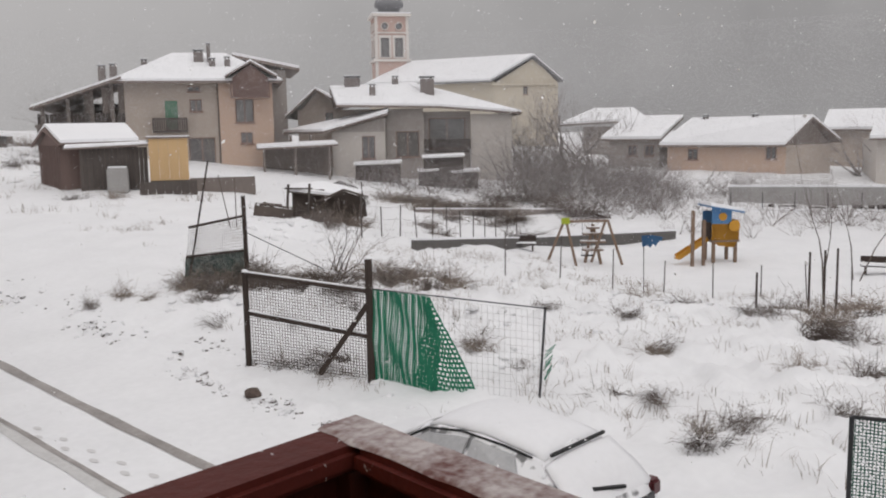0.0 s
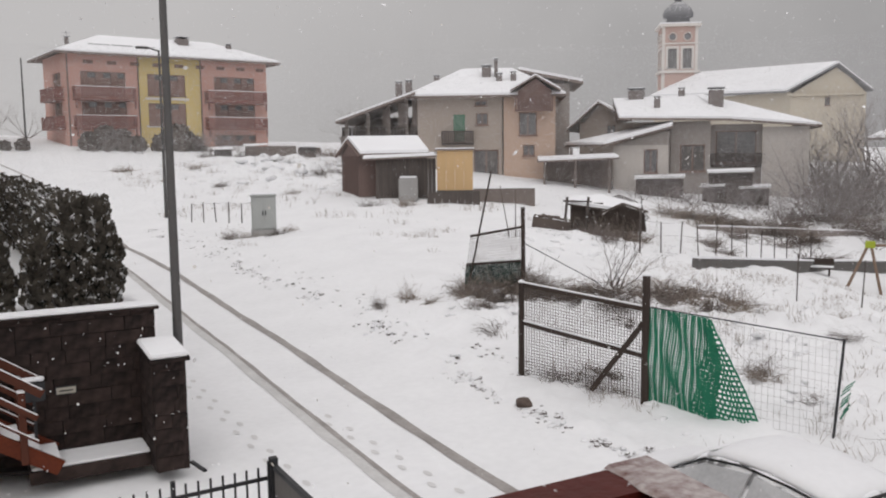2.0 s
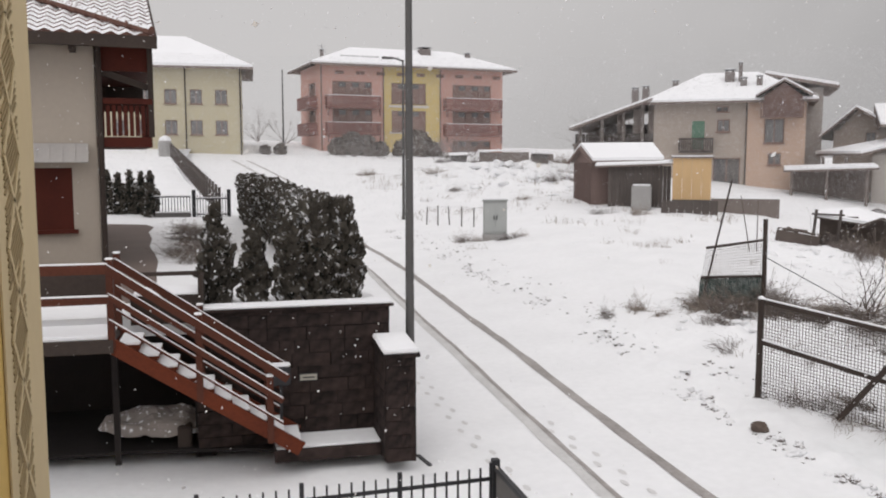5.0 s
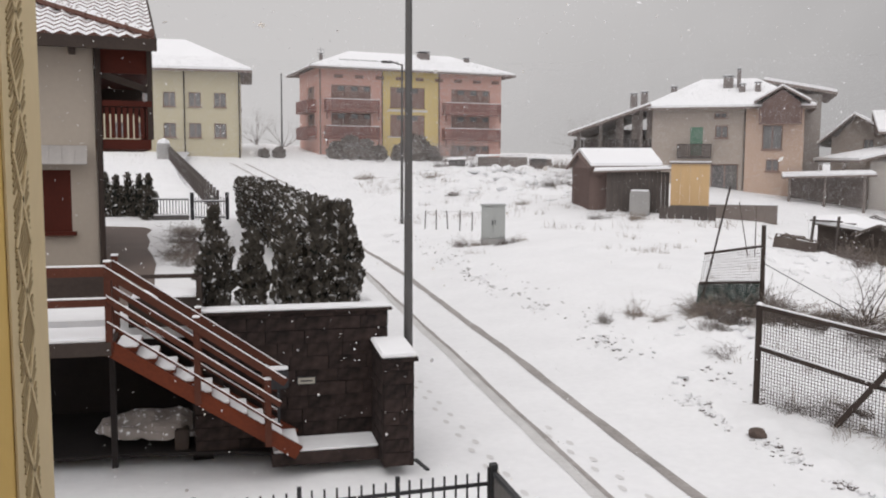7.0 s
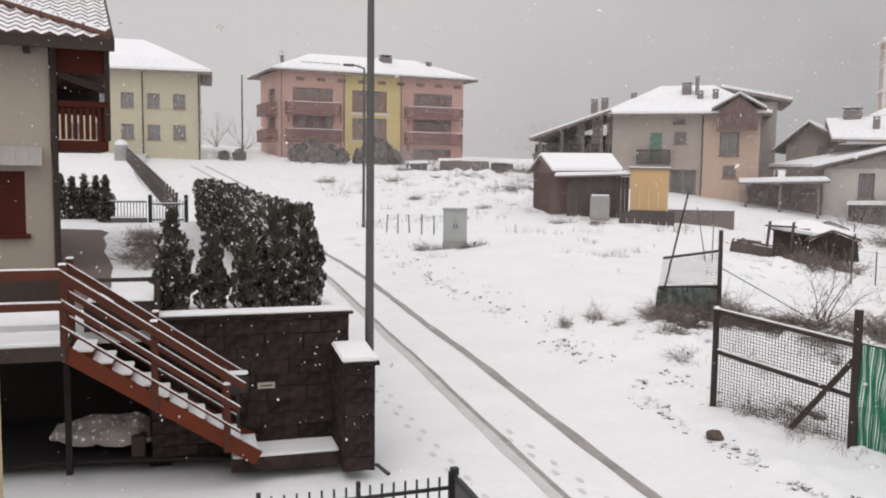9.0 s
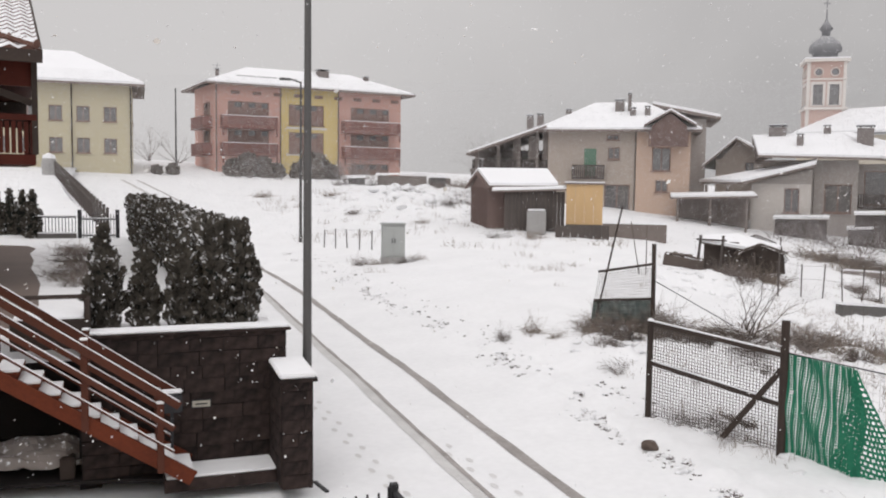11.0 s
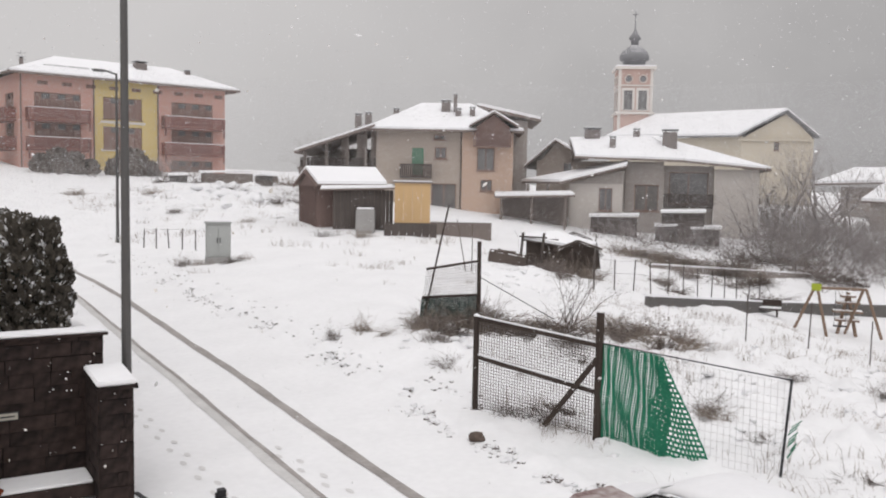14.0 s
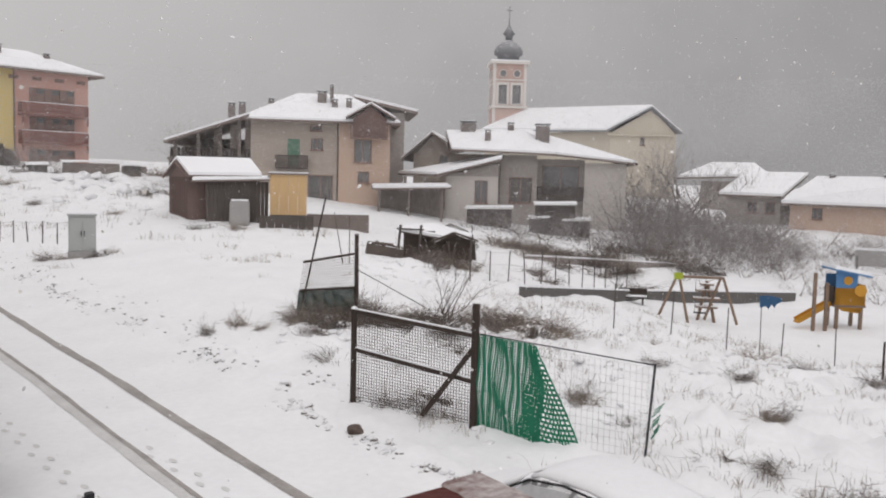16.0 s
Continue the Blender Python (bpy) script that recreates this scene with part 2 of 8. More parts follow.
    "flake": material("flake", (0.88, 0.88, 0.90), (0.82, 0.82, 0.84), 0.9, 3, 20, 0.0, spec=0.0),
    # greyer than flake so that the far fall reads as haze
    "haze_flake": material("haze_flake", (0.62, 0.62, 0.63), (0.57, 0.57, 0.58), 0.9, 3, 20, 0.0, spec=0.0),
    # lightened: haze before the apartment house is painted into the bushes
    "hazed_bush": material("hazed_bush", (0.25, 0.22, 0.20), (0.14, 0.125, 0.115), 0.9, 1.2, 8, 0.3, snow=0.1, snow_up=0.1, speck_size=3.0),
    "bread_plate": material("bread_plate", (0.45, 0.42, 0.36), (0.35, 0.33, 0.28), 0.6, 8, 40, 0.1),
}


def distance_material():
    """The wooded mountainside far off in the snowfall: a plain glowing backdrop, its haze painted into the emission."""
    m = bpy.data.materials.new("mountain_painted_haze")
    m.use_nodes = True
    n, l = m.node_tree.nodes, m.node_tree.links
    n.clear()
    out = n.new("ShaderNodeOutputMaterial")
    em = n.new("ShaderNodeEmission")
    tc = n.new("ShaderNodeTexCoord")
    sep = n.new("ShaderNodeSeparateXYZ")
    ramp = n.new("ShaderNodeValToRGB")
    ns = n.new("ShaderNodeTexNoise")
    ns.inputs["Scale"].default_value, ns.inputs["Detail"].default_value = 0.012, 8
    gen = n.new("ShaderNodeSeparateXYZ")
    l.new(tc.outputs["Object"], ns.inputs[0])
    l.new(tc.outputs["Object"], sep.inputs[0])
    l.new(tc.outputs["Generated"], gen.inputs[0])

    def math_node(op, x, y):
        q = n.new("ShaderNodeMath")
        q.operation = op
        for k, v in enumerate((x, y)):
            if isinstance(v, (int, float)):
                q.inputs[k].default_value = v
            else:
                l.new(v, q.inputs[k])
        return q.outputs[0]
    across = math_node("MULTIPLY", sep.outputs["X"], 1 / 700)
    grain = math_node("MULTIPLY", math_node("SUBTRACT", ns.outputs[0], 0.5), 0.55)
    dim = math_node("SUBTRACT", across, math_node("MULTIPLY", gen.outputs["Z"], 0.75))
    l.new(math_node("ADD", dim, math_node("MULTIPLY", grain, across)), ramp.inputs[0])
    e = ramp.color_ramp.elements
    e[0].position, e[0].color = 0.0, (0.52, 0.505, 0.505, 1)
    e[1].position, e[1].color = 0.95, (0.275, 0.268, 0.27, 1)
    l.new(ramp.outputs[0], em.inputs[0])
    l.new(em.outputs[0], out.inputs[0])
    return m


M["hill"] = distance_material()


# ---- mesh helpers ----
def box(bm, x0, x1, y0, y1, z0, z1, bevel=0.0):
    v = [bm.verts.new(p) for p in ((x0, y0, z0), (x1, y0, z0), (x1, y1, z0), (x0, y1, z0), (x0, y0, z1), (x1, y0, z1), (x1, y1, z1), (x0, y1, z1))]
    fs = [bm.faces.new([v[i] for i in q]) for q in ((3, 2, 1, 0), (4, 5, 6, 7), (0, 1, 5, 4), (1, 2, 6, 5), (2, 3, 7, 6), (3, 0, 4, 7))]
    if bevel:
        bmesh.ops.bevel(bm, geom=list({e for f in fs for e in f.edges}), offset=bevel, segments=2, affect="EDGES")


def rod(bm, a, b, r0, r1=None, n=6, cap=True):
    a, b = Vector(a), Vector(b)
    r1 = r0 if r1 is None else r1
    d = (b - a).normalized()
    s = d.orthogonal().normalized()
    t = d.cross(s)
    ring = [[bm.verts.new(p + (s * math.cos(2 * math.pi * i / n) + t * math.sin(2 * math.pi * i / n)) * r) for i in range(n)] for p, r in ((a, r0), (b, r1))]
    for i in range(n):
        j = (i + 1) % n
        bm.faces.new((ring[0][i], ring[0][j], ring[1][j], ring[1][i]))
    if cap:
        bm.faces.new(ring[0][::-1])
        bm.faces.new(ring[1])


def beam(bm, a, b, w, h, up=(0, 0, 1)):
    """A squared timber from a to b, w wide and h high."""
    a, b = Vector(a), Vector(b)
    d = (b - a).normalized()
    side = d.cross(Vector(up))
    side = (side if side.length > 1e-4 else Vector((1, 0, 0))).normalized() * w / 2
    top = side.cross(d).normalized() * h / 2
    v = [bm.verts.new(p + sx * side + sz * top) for p in (a, b) for sx, sz in ((-1, -1), (1, -1), (1, 1), (-1, 1))]
    for q in ((0, 1, 2, 3), (7, 6, 5, 4), (4, 5, 1, 0), (5, 6, 2, 1), (6, 7, 3, 2), (7, 4, 0, 3)):
        bm.faces.new([v[i] for i in q])


def slab(bm, pts, thick, lift=0.0):
    """A flat plate: the polygon pts as its top, thick metres deep, lifted straight up by lift."""
    top = [bm.verts.new(Vector(p) + Vector((0, 0, lift))) for p in pts]
    low = [bm.verts.new(Vector(p) + Vector((0, 0, lift - thick))) for p in pts]
    bm.faces.new(top)
    bm.faces.new(low[::-1])
    for i in range(len(pts)):
        j = (i + 1) % len(pts)
        bm.faces.new((top[j], top[i], low[i], low[j]))


def lathe(bm, profile, n=16, centre=(0, 0)):
    rings = [[bm.verts.new((centre[0] + r * math.cos(2 * math.pi * i / n), centre[1] + r * math.sin(2 * math.pi * i / n), z)) for i in range(n)] for r, z in profile]
    for a, b in zip(rings, rings[1:]):
        for i in range(n):
            j = (i + 1) % n
            bm.faces.new((a[i], a[j], b[j], b[i]))
    bm.faces.new(rings[0][::-1])
    bm.faces.new(rings[-1])


def mesh_of(name, bm, mat, smooth=False):
    bmesh.ops.recalc_face_normals(bm, faces=bm.faces)
    me = bpy.data.meshes.new(name)
    bm.to_mesh(me)
    bm.free()
    me.materials.append(M[mat])
    if smooth:
        me.shade_smooth()
    return me


def part(name, bm, mat, parent=None, label="", smooth=False):
    ob = new(name, mesh_of(name, bm, mat, smooth))
    if parent is not None:
        ob.parent = parent
    return tagged(ob, label)


def thing(name, label, category, m=None, group="", kind=""):
    ob = new(name)
    ob.empty_display_size = 0.2
    ob.matrix_basis = m or Matrix()
    return tagged(ob, label, category, group, kind)


def single(name, bm, mat, label, category="", group="", kind="", smooth=False, m=None):
    ob = new(name, mesh_of(name, bm, mat, smooth))
    ob.matrix_basis = m or Matrix()
    return tagged(ob, label, category, group, kind)


def bmbox(*a, **k):
    bm = bmesh.new()
    box(bm, *a, **k)
    return bm


# ---- the lie of the land ----
SPOTS = np.array([
    (6, -12, -.2), (6, 4, -.2), (6, 12, -.2), (6, 23, .08), (6, 40, .25), (5, 55, 1.6), (3, 70, 3.3), (1, 85, 5.1), (16, 86, 4.75), (28, 86, 4.75),
    (11.4, 36, .9), (9.6, 47, 1.0), (17, 58, 2.9), (22.5, 42, 1.9), (37, 56, 2.4), (12.5, 19.5, .55), (10.3, 11.3, -.12), (11.3, 8.2, -.12),
    (15.4, 18.4, .55), (22, 16, -.45), (27, 16.5, -1.35), (23.5, 30, .85), (29.8, 23.6, -.7), (34.6, 23, -2.35), (39.3, 18.6, -2.15), (49, 47, 0.8), (52, 42, 0.5), (67, 31, 1.0), (53, 22, -1.6),
    (23.8, 7.8, -.7), (45, 5, -1.6), (20, -6, -.8), (0, -20, -.1), (-10, 10, 0), (-10, 40, 1.2), (-15, 85, 5.6), (90, 78, 3.0), (90, 0, -1)])


def _kern(d2):
    return np.where(d2 > 0, d2 * np.log(np.maximum(d2, 1e-9)), 0.0)


_xy = SPOTS[:, :2]
_K = _kern(((_xy[:, None] - _xy[None]) ** 2).sum(-1)) + 30.0 * np.eye(len(SPOTS))
_Q = np.c_[np.ones(len(SPOTS)), _xy]
_W = np.linalg.solve(np.block([[_K, _Q], [_Q.T, np.zeros((3, 3))]]), np.r_[SPOTS[:, 2], 0, 0, 0])


def lie(x, y):
    """The smooth height of the land, for arrays; far out it levels off."""
    cx, cy = np.clip(x, -25, 105), np.clip(y, -18, 105)
    p = np.stack([cx, cy], -1).reshape(-1, 2)
    k = _kern(((p[:, None] - _xy[None]) ** 2).sum(-1))
    return (k @ _W[:len(SPOTS)] + np.c_[np.ones(len(p)), p] @ _W[len(SPOTS):]).reshape(np.shape(x))


def road_mid(y):
    """Where the middle of the road lies: straight, then bending away to the left as it climbs."""
    return 5.8 - 0.0035 * np.maximum(np.asarray(y, float) - 42, 0) ** 2


def rough_part(x, y):
    """Where the field is overgrown and uneven, against the smooth slope beside the road."""
    return np.clip((24 - y) / 6, 0, 1) * np.clip((30 - x) / 8, 0, 1)


def height(x, y):
    x, y = np.asarray(x, float), np.asarray(y, float)
    z = lie(x, y)
    on_road = 1 / (1 + np.exp(np.clip((np.abs(x - road_mid(y)) - 3.0) * 4, -50, 50)))
    flat = 1 - on_road
    yard = (x < 2.8) & (y < 14)
    flat = np.where(yard, 0.15, flat)
    wave = lambda f, a: np.sin(x * f + 1.7 * np.sin(y * f * 0.7 + a)) * np.cos(y * f * 0.9 + 1.3 * np.sin(x * f * 0.8 - a))
    field = np.clip((x - 9) / 3, 0, 1)
    z = z + flat * (0.06 * wave(1.1, 0.3) + 0.035 * wave(2.7, 1.1)) + field * rough_part(x, y) * (0.20 * wave(5.3, 2.0) * wave(1.9, .5) + 0.13 * wave(3.4, .7) + 0.12 * np.abs(wave(1.55, 1.9)) + 0.045 * wave(8.3, .4))
    heap = np.exp(-((x - 20) / 6) ** 2 - ((y - 61) / 8) ** 2)
    z = z + heap * (0.35 + 0.45 * wave(0.8, 1.2) + 0.32 * wave(1.9, 0.4) + 0.16 * wave(3.7, 0.8))
    bank = np.exp(-((x - 20) / 3.0) ** 2 - ((y - 26.5) / 3.0) ** 2)
    z = z + bank * (0.30 + 0.20 * wave(1.7, 0.6) + 0.10 * wave(4.1, 1.4))
    verge = np.exp(-((x - road_mid(y) - 2.95) / 0.5) ** 2)
    z = z + verge * (0.07 + 0.10 * wave(4.1, 0.9) + 0.07 * wave(9.7, 0.2))
    return z


def h1(x, y):
    return float(height(np.array([x]), np.array([y]))[0])


def graded(lo, a, b, hi, fine, coarse):
    out = [a]
    while out[-1] < b:
        out.append(out[-1] + fine)
    step = fine
    while out[-1] < hi:
        step = min(step * 1.12, coarse)
        out.append(out[-1] + step)
    left, step, cur = [], fine, a
    while cur > lo:
        step = min(step * 1.12, coarse)
        cur -= step
        left.append(cur)
    return np.array(left[::-1] + out)


def sheet(name, xs, ys, zf, mat):
    gx, gy = np.meshgrid(xs, ys)
    gz = zf(gx, gy)
    nx, ny = len(xs), len(ys)
    verts = np.stack([gx, gy, gz], -1).reshape(-1, 3)
    i = np.arange(nx * ny).reshape(ny, nx)
    faces = np.stack([i[:-1, :-1], i[:-1, 1:], i[1:, 1:], i[1:, :-1]], -1).reshape(-1, 4)
    me = bpy.data.meshes.new(name)
    me.from_pydata(verts.tolist(), [], faces.tolist())
    me.materials.append(M[mat])
    me.shade_smooth()
    return new(name, me)


ground = tagged(sheet("ground", graded(-2500, 3, 24, 2500, 0.2, 160), graded(-2500, 3, 34, 2500, 0.2, 160), height, "snow"),
                "open snowy ground and road with trampled, uneven snow", "ground", kind="structure")


# ---- near: road tracks, yard, terrace ----
def ribbon(name, mid, y0, y1, w, lift, mat, step=0.4):
    bm = bmesh.new()
    last = None
    for y in np.arange(y0, y1, step):
        wob = 0.008 * math.sin(y * 1.1) + 0.005 * math.sin(y * 3.3 + 1)
        ww = w * (1 + 0.15 * math.sin(y * 2.3) * math.sin(y * 0.7 + 2))
        c = mid(y) + wob
        xs = (c - ww / 2, c, c + ww / 2)
        row = [bm.verts.new((x, y, h1(x, y) + lift)) for x in xs]
        if last:
            for i in (0, 1):
                bm.faces.new((last[i], last[i + 1], row[i + 1], row[i]))
        last = row
    return single(name, bm, mat, "dirty grey tyre track pressed into the road snow", "tyre track", kind="structure")


def bend(y):
    return float(road_mid(y)) - 5.8


ribbon("tyre_track", lambda y: 6.20 + bend(y), -6, 78, 0.20, 0.008, "slush")
ribbon("tyre_track", lambda y: 5.04 + bend(y), -6, 78, 0.09, 0.010, "slush")
ribbon("tyre_track", lambda y: 4.90 + bend(y), -6, 78, 0.19, 0.007, "grey_slush")

YZ = 2.0          # level of the neighbour's terrace


def terrace_z(y):
    return YZ + np.maximum(np.asarray(y, float) - 33, 0) * 0.066


def terrace_edge(y):
    return float(np.interp(y, (13.1, 34.5, 35.2, 50, 70, 82), (2.4, 2.4, 0.0, -2.2, -4.0, -5.5)))


bm = bmesh.new()
prev = None
for y in np.concatenate([np.arange(13.42, 36, 0.7), np.arange(36, 84, 2.5)]):
    xe, z = terrace_edge(y), float(terrace_z(y))
    row = [bm.verts.new((x, y, zz)) for x, zz in ((-45, z), (-12, z), (-6, z), (-3, z), (xe, z), (xe, z - 0.3), (-45, z - 0.3))]
    if prev:
        for i in range(6):
            bm.faces.new((prev[i], prev[i + 1], row[i + 1], row[i]))
        bm.faces.new((prev[6], prev[0], row[0], row[6]))
    else:
        bm.faces.new(row)
    prev = row
terrace = single("terrace", bm, "snow", "raised snow-covered garden terrace beside the road", "terrace", kind="structure")

# wet paving on the terrace, cleared of snow in a curve
bm = bmesh.new()
ring = [(-3.4, 14.6), (-1.25, 14.7), (-1.28, 17.2), (-1.42, 19), (-1.5, 20.6), (-1.72, 22.4), (-1.98, 24.2), (-2.1, 26.5), (-2.4, 29), (-2.4, 31), (-2.75, 32.3), (-4.2, 33), (-5.5, 33.2), (-7, 31), (-7, 14.6)]
slab(bm, [(x, y, YZ) for x, y in ring], 0.02, 0.012)
single("paving", bm, "wet_paving", "wet brown paving cleared of snow in a curve", "paving", kind="structure")


# stone retaining wall: dark porphyry blocks in recessed mortar
def stone_wall(name, label, x0, x1, y0, y1, z0, z1, course=0.2, faces=("front",), seed=1):
    """A wall with a mortared core; blocks stand proud of the faces named front (-y), left (-x) and right (+x)."""
    rnd = random.Random(seed)
    wall = thing(name, label, "stone wall", kind="structure")
    part("core", bmbox(x0 + 0.02, x1 - 0.02, y0 + 0.02, y1 - 0.02, z0, z1), "mortar_and_shade", wall)
    shapes = []
    for k in range(10):
        w = 0.22 + 0.045 * k
        bm = bmesh.new()
        box(bm, 0, w, 0, 0.05, 0, course - 0.007)
        for v in bm.verts:
            v.co += Vector((rnd.uniform(-.008, .008), rnd.uniform(-.012, .004) if v.co.y < 0.02 else 0, rnd.uniform(-.008, .008)))
        shapes.append((w, mesh_of("block", bm, "porphyry")))
    for face in faces:
        length = (x1 - x0) if face == "front" else (y1 - y0)
        z = z0
        while z < z1 - 0.06:
            s = 0.0
            while s < length - 0.05:
                w, me = rnd.choice(shapes)
                fit = min(w, length - s)
                ob = new("stone_block", me)
                sc = Matrix.Diagonal(((fit - 0.006) / w, 1, min(1, (z1 - z) / course), 1))
                if face == "front":
                    m = pose(x0 + s, y0 - 0.012, z)
                elif face == "left":
                    m = pose(x0 - 0.012, y1 - s, z, 0, 0, -90)
                else:
                    m = pose(x1 + 0.012, y0 + s, z, 0, 0, 90)
                ob.matrix_basis = m @ sc
                ob.parent = wall
                s += fit
            z += course
    return wall


W = stone_wall("wall_retaining", "dark porphyry block retaining wall with a snow-topped coping", -0.45, 2.42, 13.1, 13.45, 0, 2.06, seed=3)
bm = bmbox(-0.5, 2.48, 13.04, 13.5, 2.06, 2.105, bevel=0.01)
part("coping", bm, "porphyry", W, "dark concrete coping")
part("snow_cap", bmbox(-0.49, 2.46, 13.06, 13.48, 2.105, 2.14, bevel=0.012), "roof_snow", W, "snow on the coping")
W = stone_wall("wall_pillar", "dark stone wall pier with a sloping snow-covered cap", 2.18, 2.62, 12.1, 13.06, -0.05, 1.48, faces=("front", "left"), seed=5)
bm = bmesh.new()
slab(bm, [(2.13, 12.05, 1.50), (2.67, 12.05, 1.50), (2.67, 13.05, 1.56), (2.13, 13.05, 1.56)], 0.05, 0.03)
part("cap", bm, "porphyry", W, "dark stone cap")
bm = bmesh.new()
slab(bm, [(2.14, 12.07, 1.60), (2.66, 12.07, 1.60), (2.66, 13.04, 1.66), (2.14, 13.04, 1.66)], 0.07)
bmesh.ops.bevel(bm, geom=bm.edges[:], offset=0.02, segments=2, affect="EDGES")
part("snow_cap", bm, "roof_snow", W, "snow on the cap")
# the wall under the terrace along the road
bm = bmesh.new()
prev = None
for y in np.arange(13.5, 36, 1.0):
    xe = terrace_edge(y) - 0.02
    row = [bm.verts.new(p) for p in ((xe, y, -0.4), (xe, y, YZ - 0.3), (xe - 0.3, y, YZ - 0.3), (xe - 0.3, y, -0.4))]
    if prev:
        for i in range(4):
            bm.faces.new((prev[i], prev[(i + 1) % 4], row[(i + 1) % 4], row[i]))
    prev = row
single("wall_roadside", bm, "dark_concrete", "dark wall under the garden terrace along the road", "wall", kind="structure")
# the cellar recess under the deck, its walls and floor coloured near-black for the shade
single("wall_cellar", bmbox(-9, -0.45, 15.6, 15.9, -0.2, YZ - 0.3), "mortar_and_shade", "cellar back wall, near-black for the shade under the deck", "wall", kind="structure")
single("wall_cellar_side", bmbox(-0.5, -0.2, 13.45, 15.6, -0.2, YZ - 0.3), "mortar_and_shade", "cellar side wall, near-black for the shade", "wall", kind="structure")
bm = bmesh.new()
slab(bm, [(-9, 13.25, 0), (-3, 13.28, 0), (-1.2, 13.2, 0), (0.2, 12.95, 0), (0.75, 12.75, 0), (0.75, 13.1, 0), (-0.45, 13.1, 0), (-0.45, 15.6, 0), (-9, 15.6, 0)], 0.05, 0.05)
single("cellar_floor", bm, "mortar_and_shade", "cellar floor under the stairs, near-black for the shade", "floor", kind="structure")
# slab at the foot of the stairs
bm = bmesh.new()
box(bm, 0.62, 2.16, 12.45, 13.09, -0.05, 0.13)
single("landing", bm, "porphyry", "dark stone landing slab at the stair foot", "landing", kind="structure")
single("landing_snow", bmbox(0.64, 2.16, 12.47, 13.09, 0.132, 0.175, bevel=0.015), "snow", "smooth snow lying on the landing slab", "snow", kind="structure")
# a drain plate at the pier
bm = bmesh.new()
beam(bm, (2.64, 12.1, 0.02), (2.72, 11.65, 0.02), 0.05, 0.03)
single("drain_edge", bm, "dark_iron", "dark drain edge in the snow by the pier", "drain", kind="structure")

# covered pile in the recess
bm = bmesh.new()
bmesh.ops.create_icosphere(bm, subdivisions=4, radius=1)
for v in bm.verts:
    p = v.co.copy()
    ridge = 0.22 * noise.noise(p * 2.1) + 0.10 * noise.noise(p * 5.0)
    v.co = Vector((p.x * 0.75 * (1 + 0.3 * noise.noise(p * 1.4 + Vector((3, 1, 2)))), p.y * 0.5, max(p.z, -0.2) * 0.26 + ridge * 0.42 + 0.05))
single("tarpaulin", bm, "old_concrete", "rumpled grey sheet over a heap under the stairs", "tarpaulin", m=pose(-1.05, 13.75, 0.22))
single("timber_block", bmbox(-0.75, -0.55, 13.2, 14.4, 0.0, 0.35, bevel=0.02), "dark_wood", "dark timber block under the stairs", "timber")


# ---- wooden deck and stairs ----
def wooden_stairs():
    st = thing("stairs", "red-brown wooden open stairs with snow on every tread", "stairs")
    x0, z0, x1, z1 = -1.48, 1.93, 0.98, 0.20
    n = 10
    for k, y in enumerate((12.2, 13.0)):
        bm = bmesh.new()
        beam(bm, (x0 - 0.05, y, z0 - 0.07), (x1, y, z1 + 0.02), 0.05, 0.2)
        part("stringer", bm, "red_wood", st)
        for j, t in enumerate((0.0, 0.45, 0.83)):
            x, z = x0 + (x1 - x0) * t, z0 + (z1 - z0) * t
            bm = bmesh.new()
            top = 1.05 if t < 0.8 else 0.80
            box(bm, x - 0.045, x + 0.045, y - 0.05, y + 0.045, z - 0.15, z + top, bevel=0.006)
            post = part("post", bm, "stair_rail", st)
            part("snow_cap", bmbox(x - 0.05, x + 0.05, y - 0.055, y + 0.05, z + top, z + top + 0.025, bevel=0.008), "roof_snow", post)
        for hgt, w in ((0.98, 0.11), (0.62, 0.075), (0.30, 0.03)):
            bm = bmesh.new()
            end = 0.93 if hgt > 0.9 else 0.90
            a = Vector((x0 - 0.02, y - 0.055, z0 + hgt - 0.05))
            b = Vector((x0 + (x1 - x0) * end, y - 0.055, z0 + (z1 - z0) * end + hgt - 0.05))
            beam(bm, a, b, 0.035, w)
            r = part("rail", bm, "stair_rail", st)
            bm = bmesh.new()
            beam(bm, a + Vector((0, 0, w / 2 + 0.008)), b + Vector((0, 0, w / 2 + 0.008)), 0.036, 0.010)
            part("snow_line", bm, "roof_snow", r)
    run = (x1 - x0 - 0.1) / n
    for i in range(n):
        x, z = x0 + 0.08 + run * i, z0 - (z0 - z1 - 0.05) * (i + 1) / n + 0.06
        bm = bmbox(x - 0.02, x + 0.27, 12.225, 12.975, z - 0.04, z)
        tr = part("tread", bm, "red_wood", st)
        part("snow", bmbox(x - 0.015, x + 0.265, 12.23, 12.97, z, z + 0.03, bevel=0.008), "roof_snow", tr)
    return st


wooden_stairs()

deck = thing("deck", "dark wooden deck on posts covered with snow", "deck")
for i in range(6):
    part("deck_board", bmbox(-9, -1.46, 12.2 + i * 0.15, 12.2 + i * 0.15 + 0.142, 1.84, 1.90), "dark_wood", deck)
part("fascia", bmbox(-9, -1.46, 12.14, 12.19, 1.74, 1.92), "dark_wood", deck)
part("snow", bmbox(-9, -1.5, 12.2, 13.09, 1.902, 1.97, bevel=0.02), "roof_snow", deck, "smooth snow on the deck")
for x in (-1.55, -4.2, -7):
    # post coloured near-black to match the painted cellar shade
    part("post", bmbox(x - 0.04, x + 0.04, 12.9, 12.98, -0.05, 1.84), "mortar_and_shade", deck)
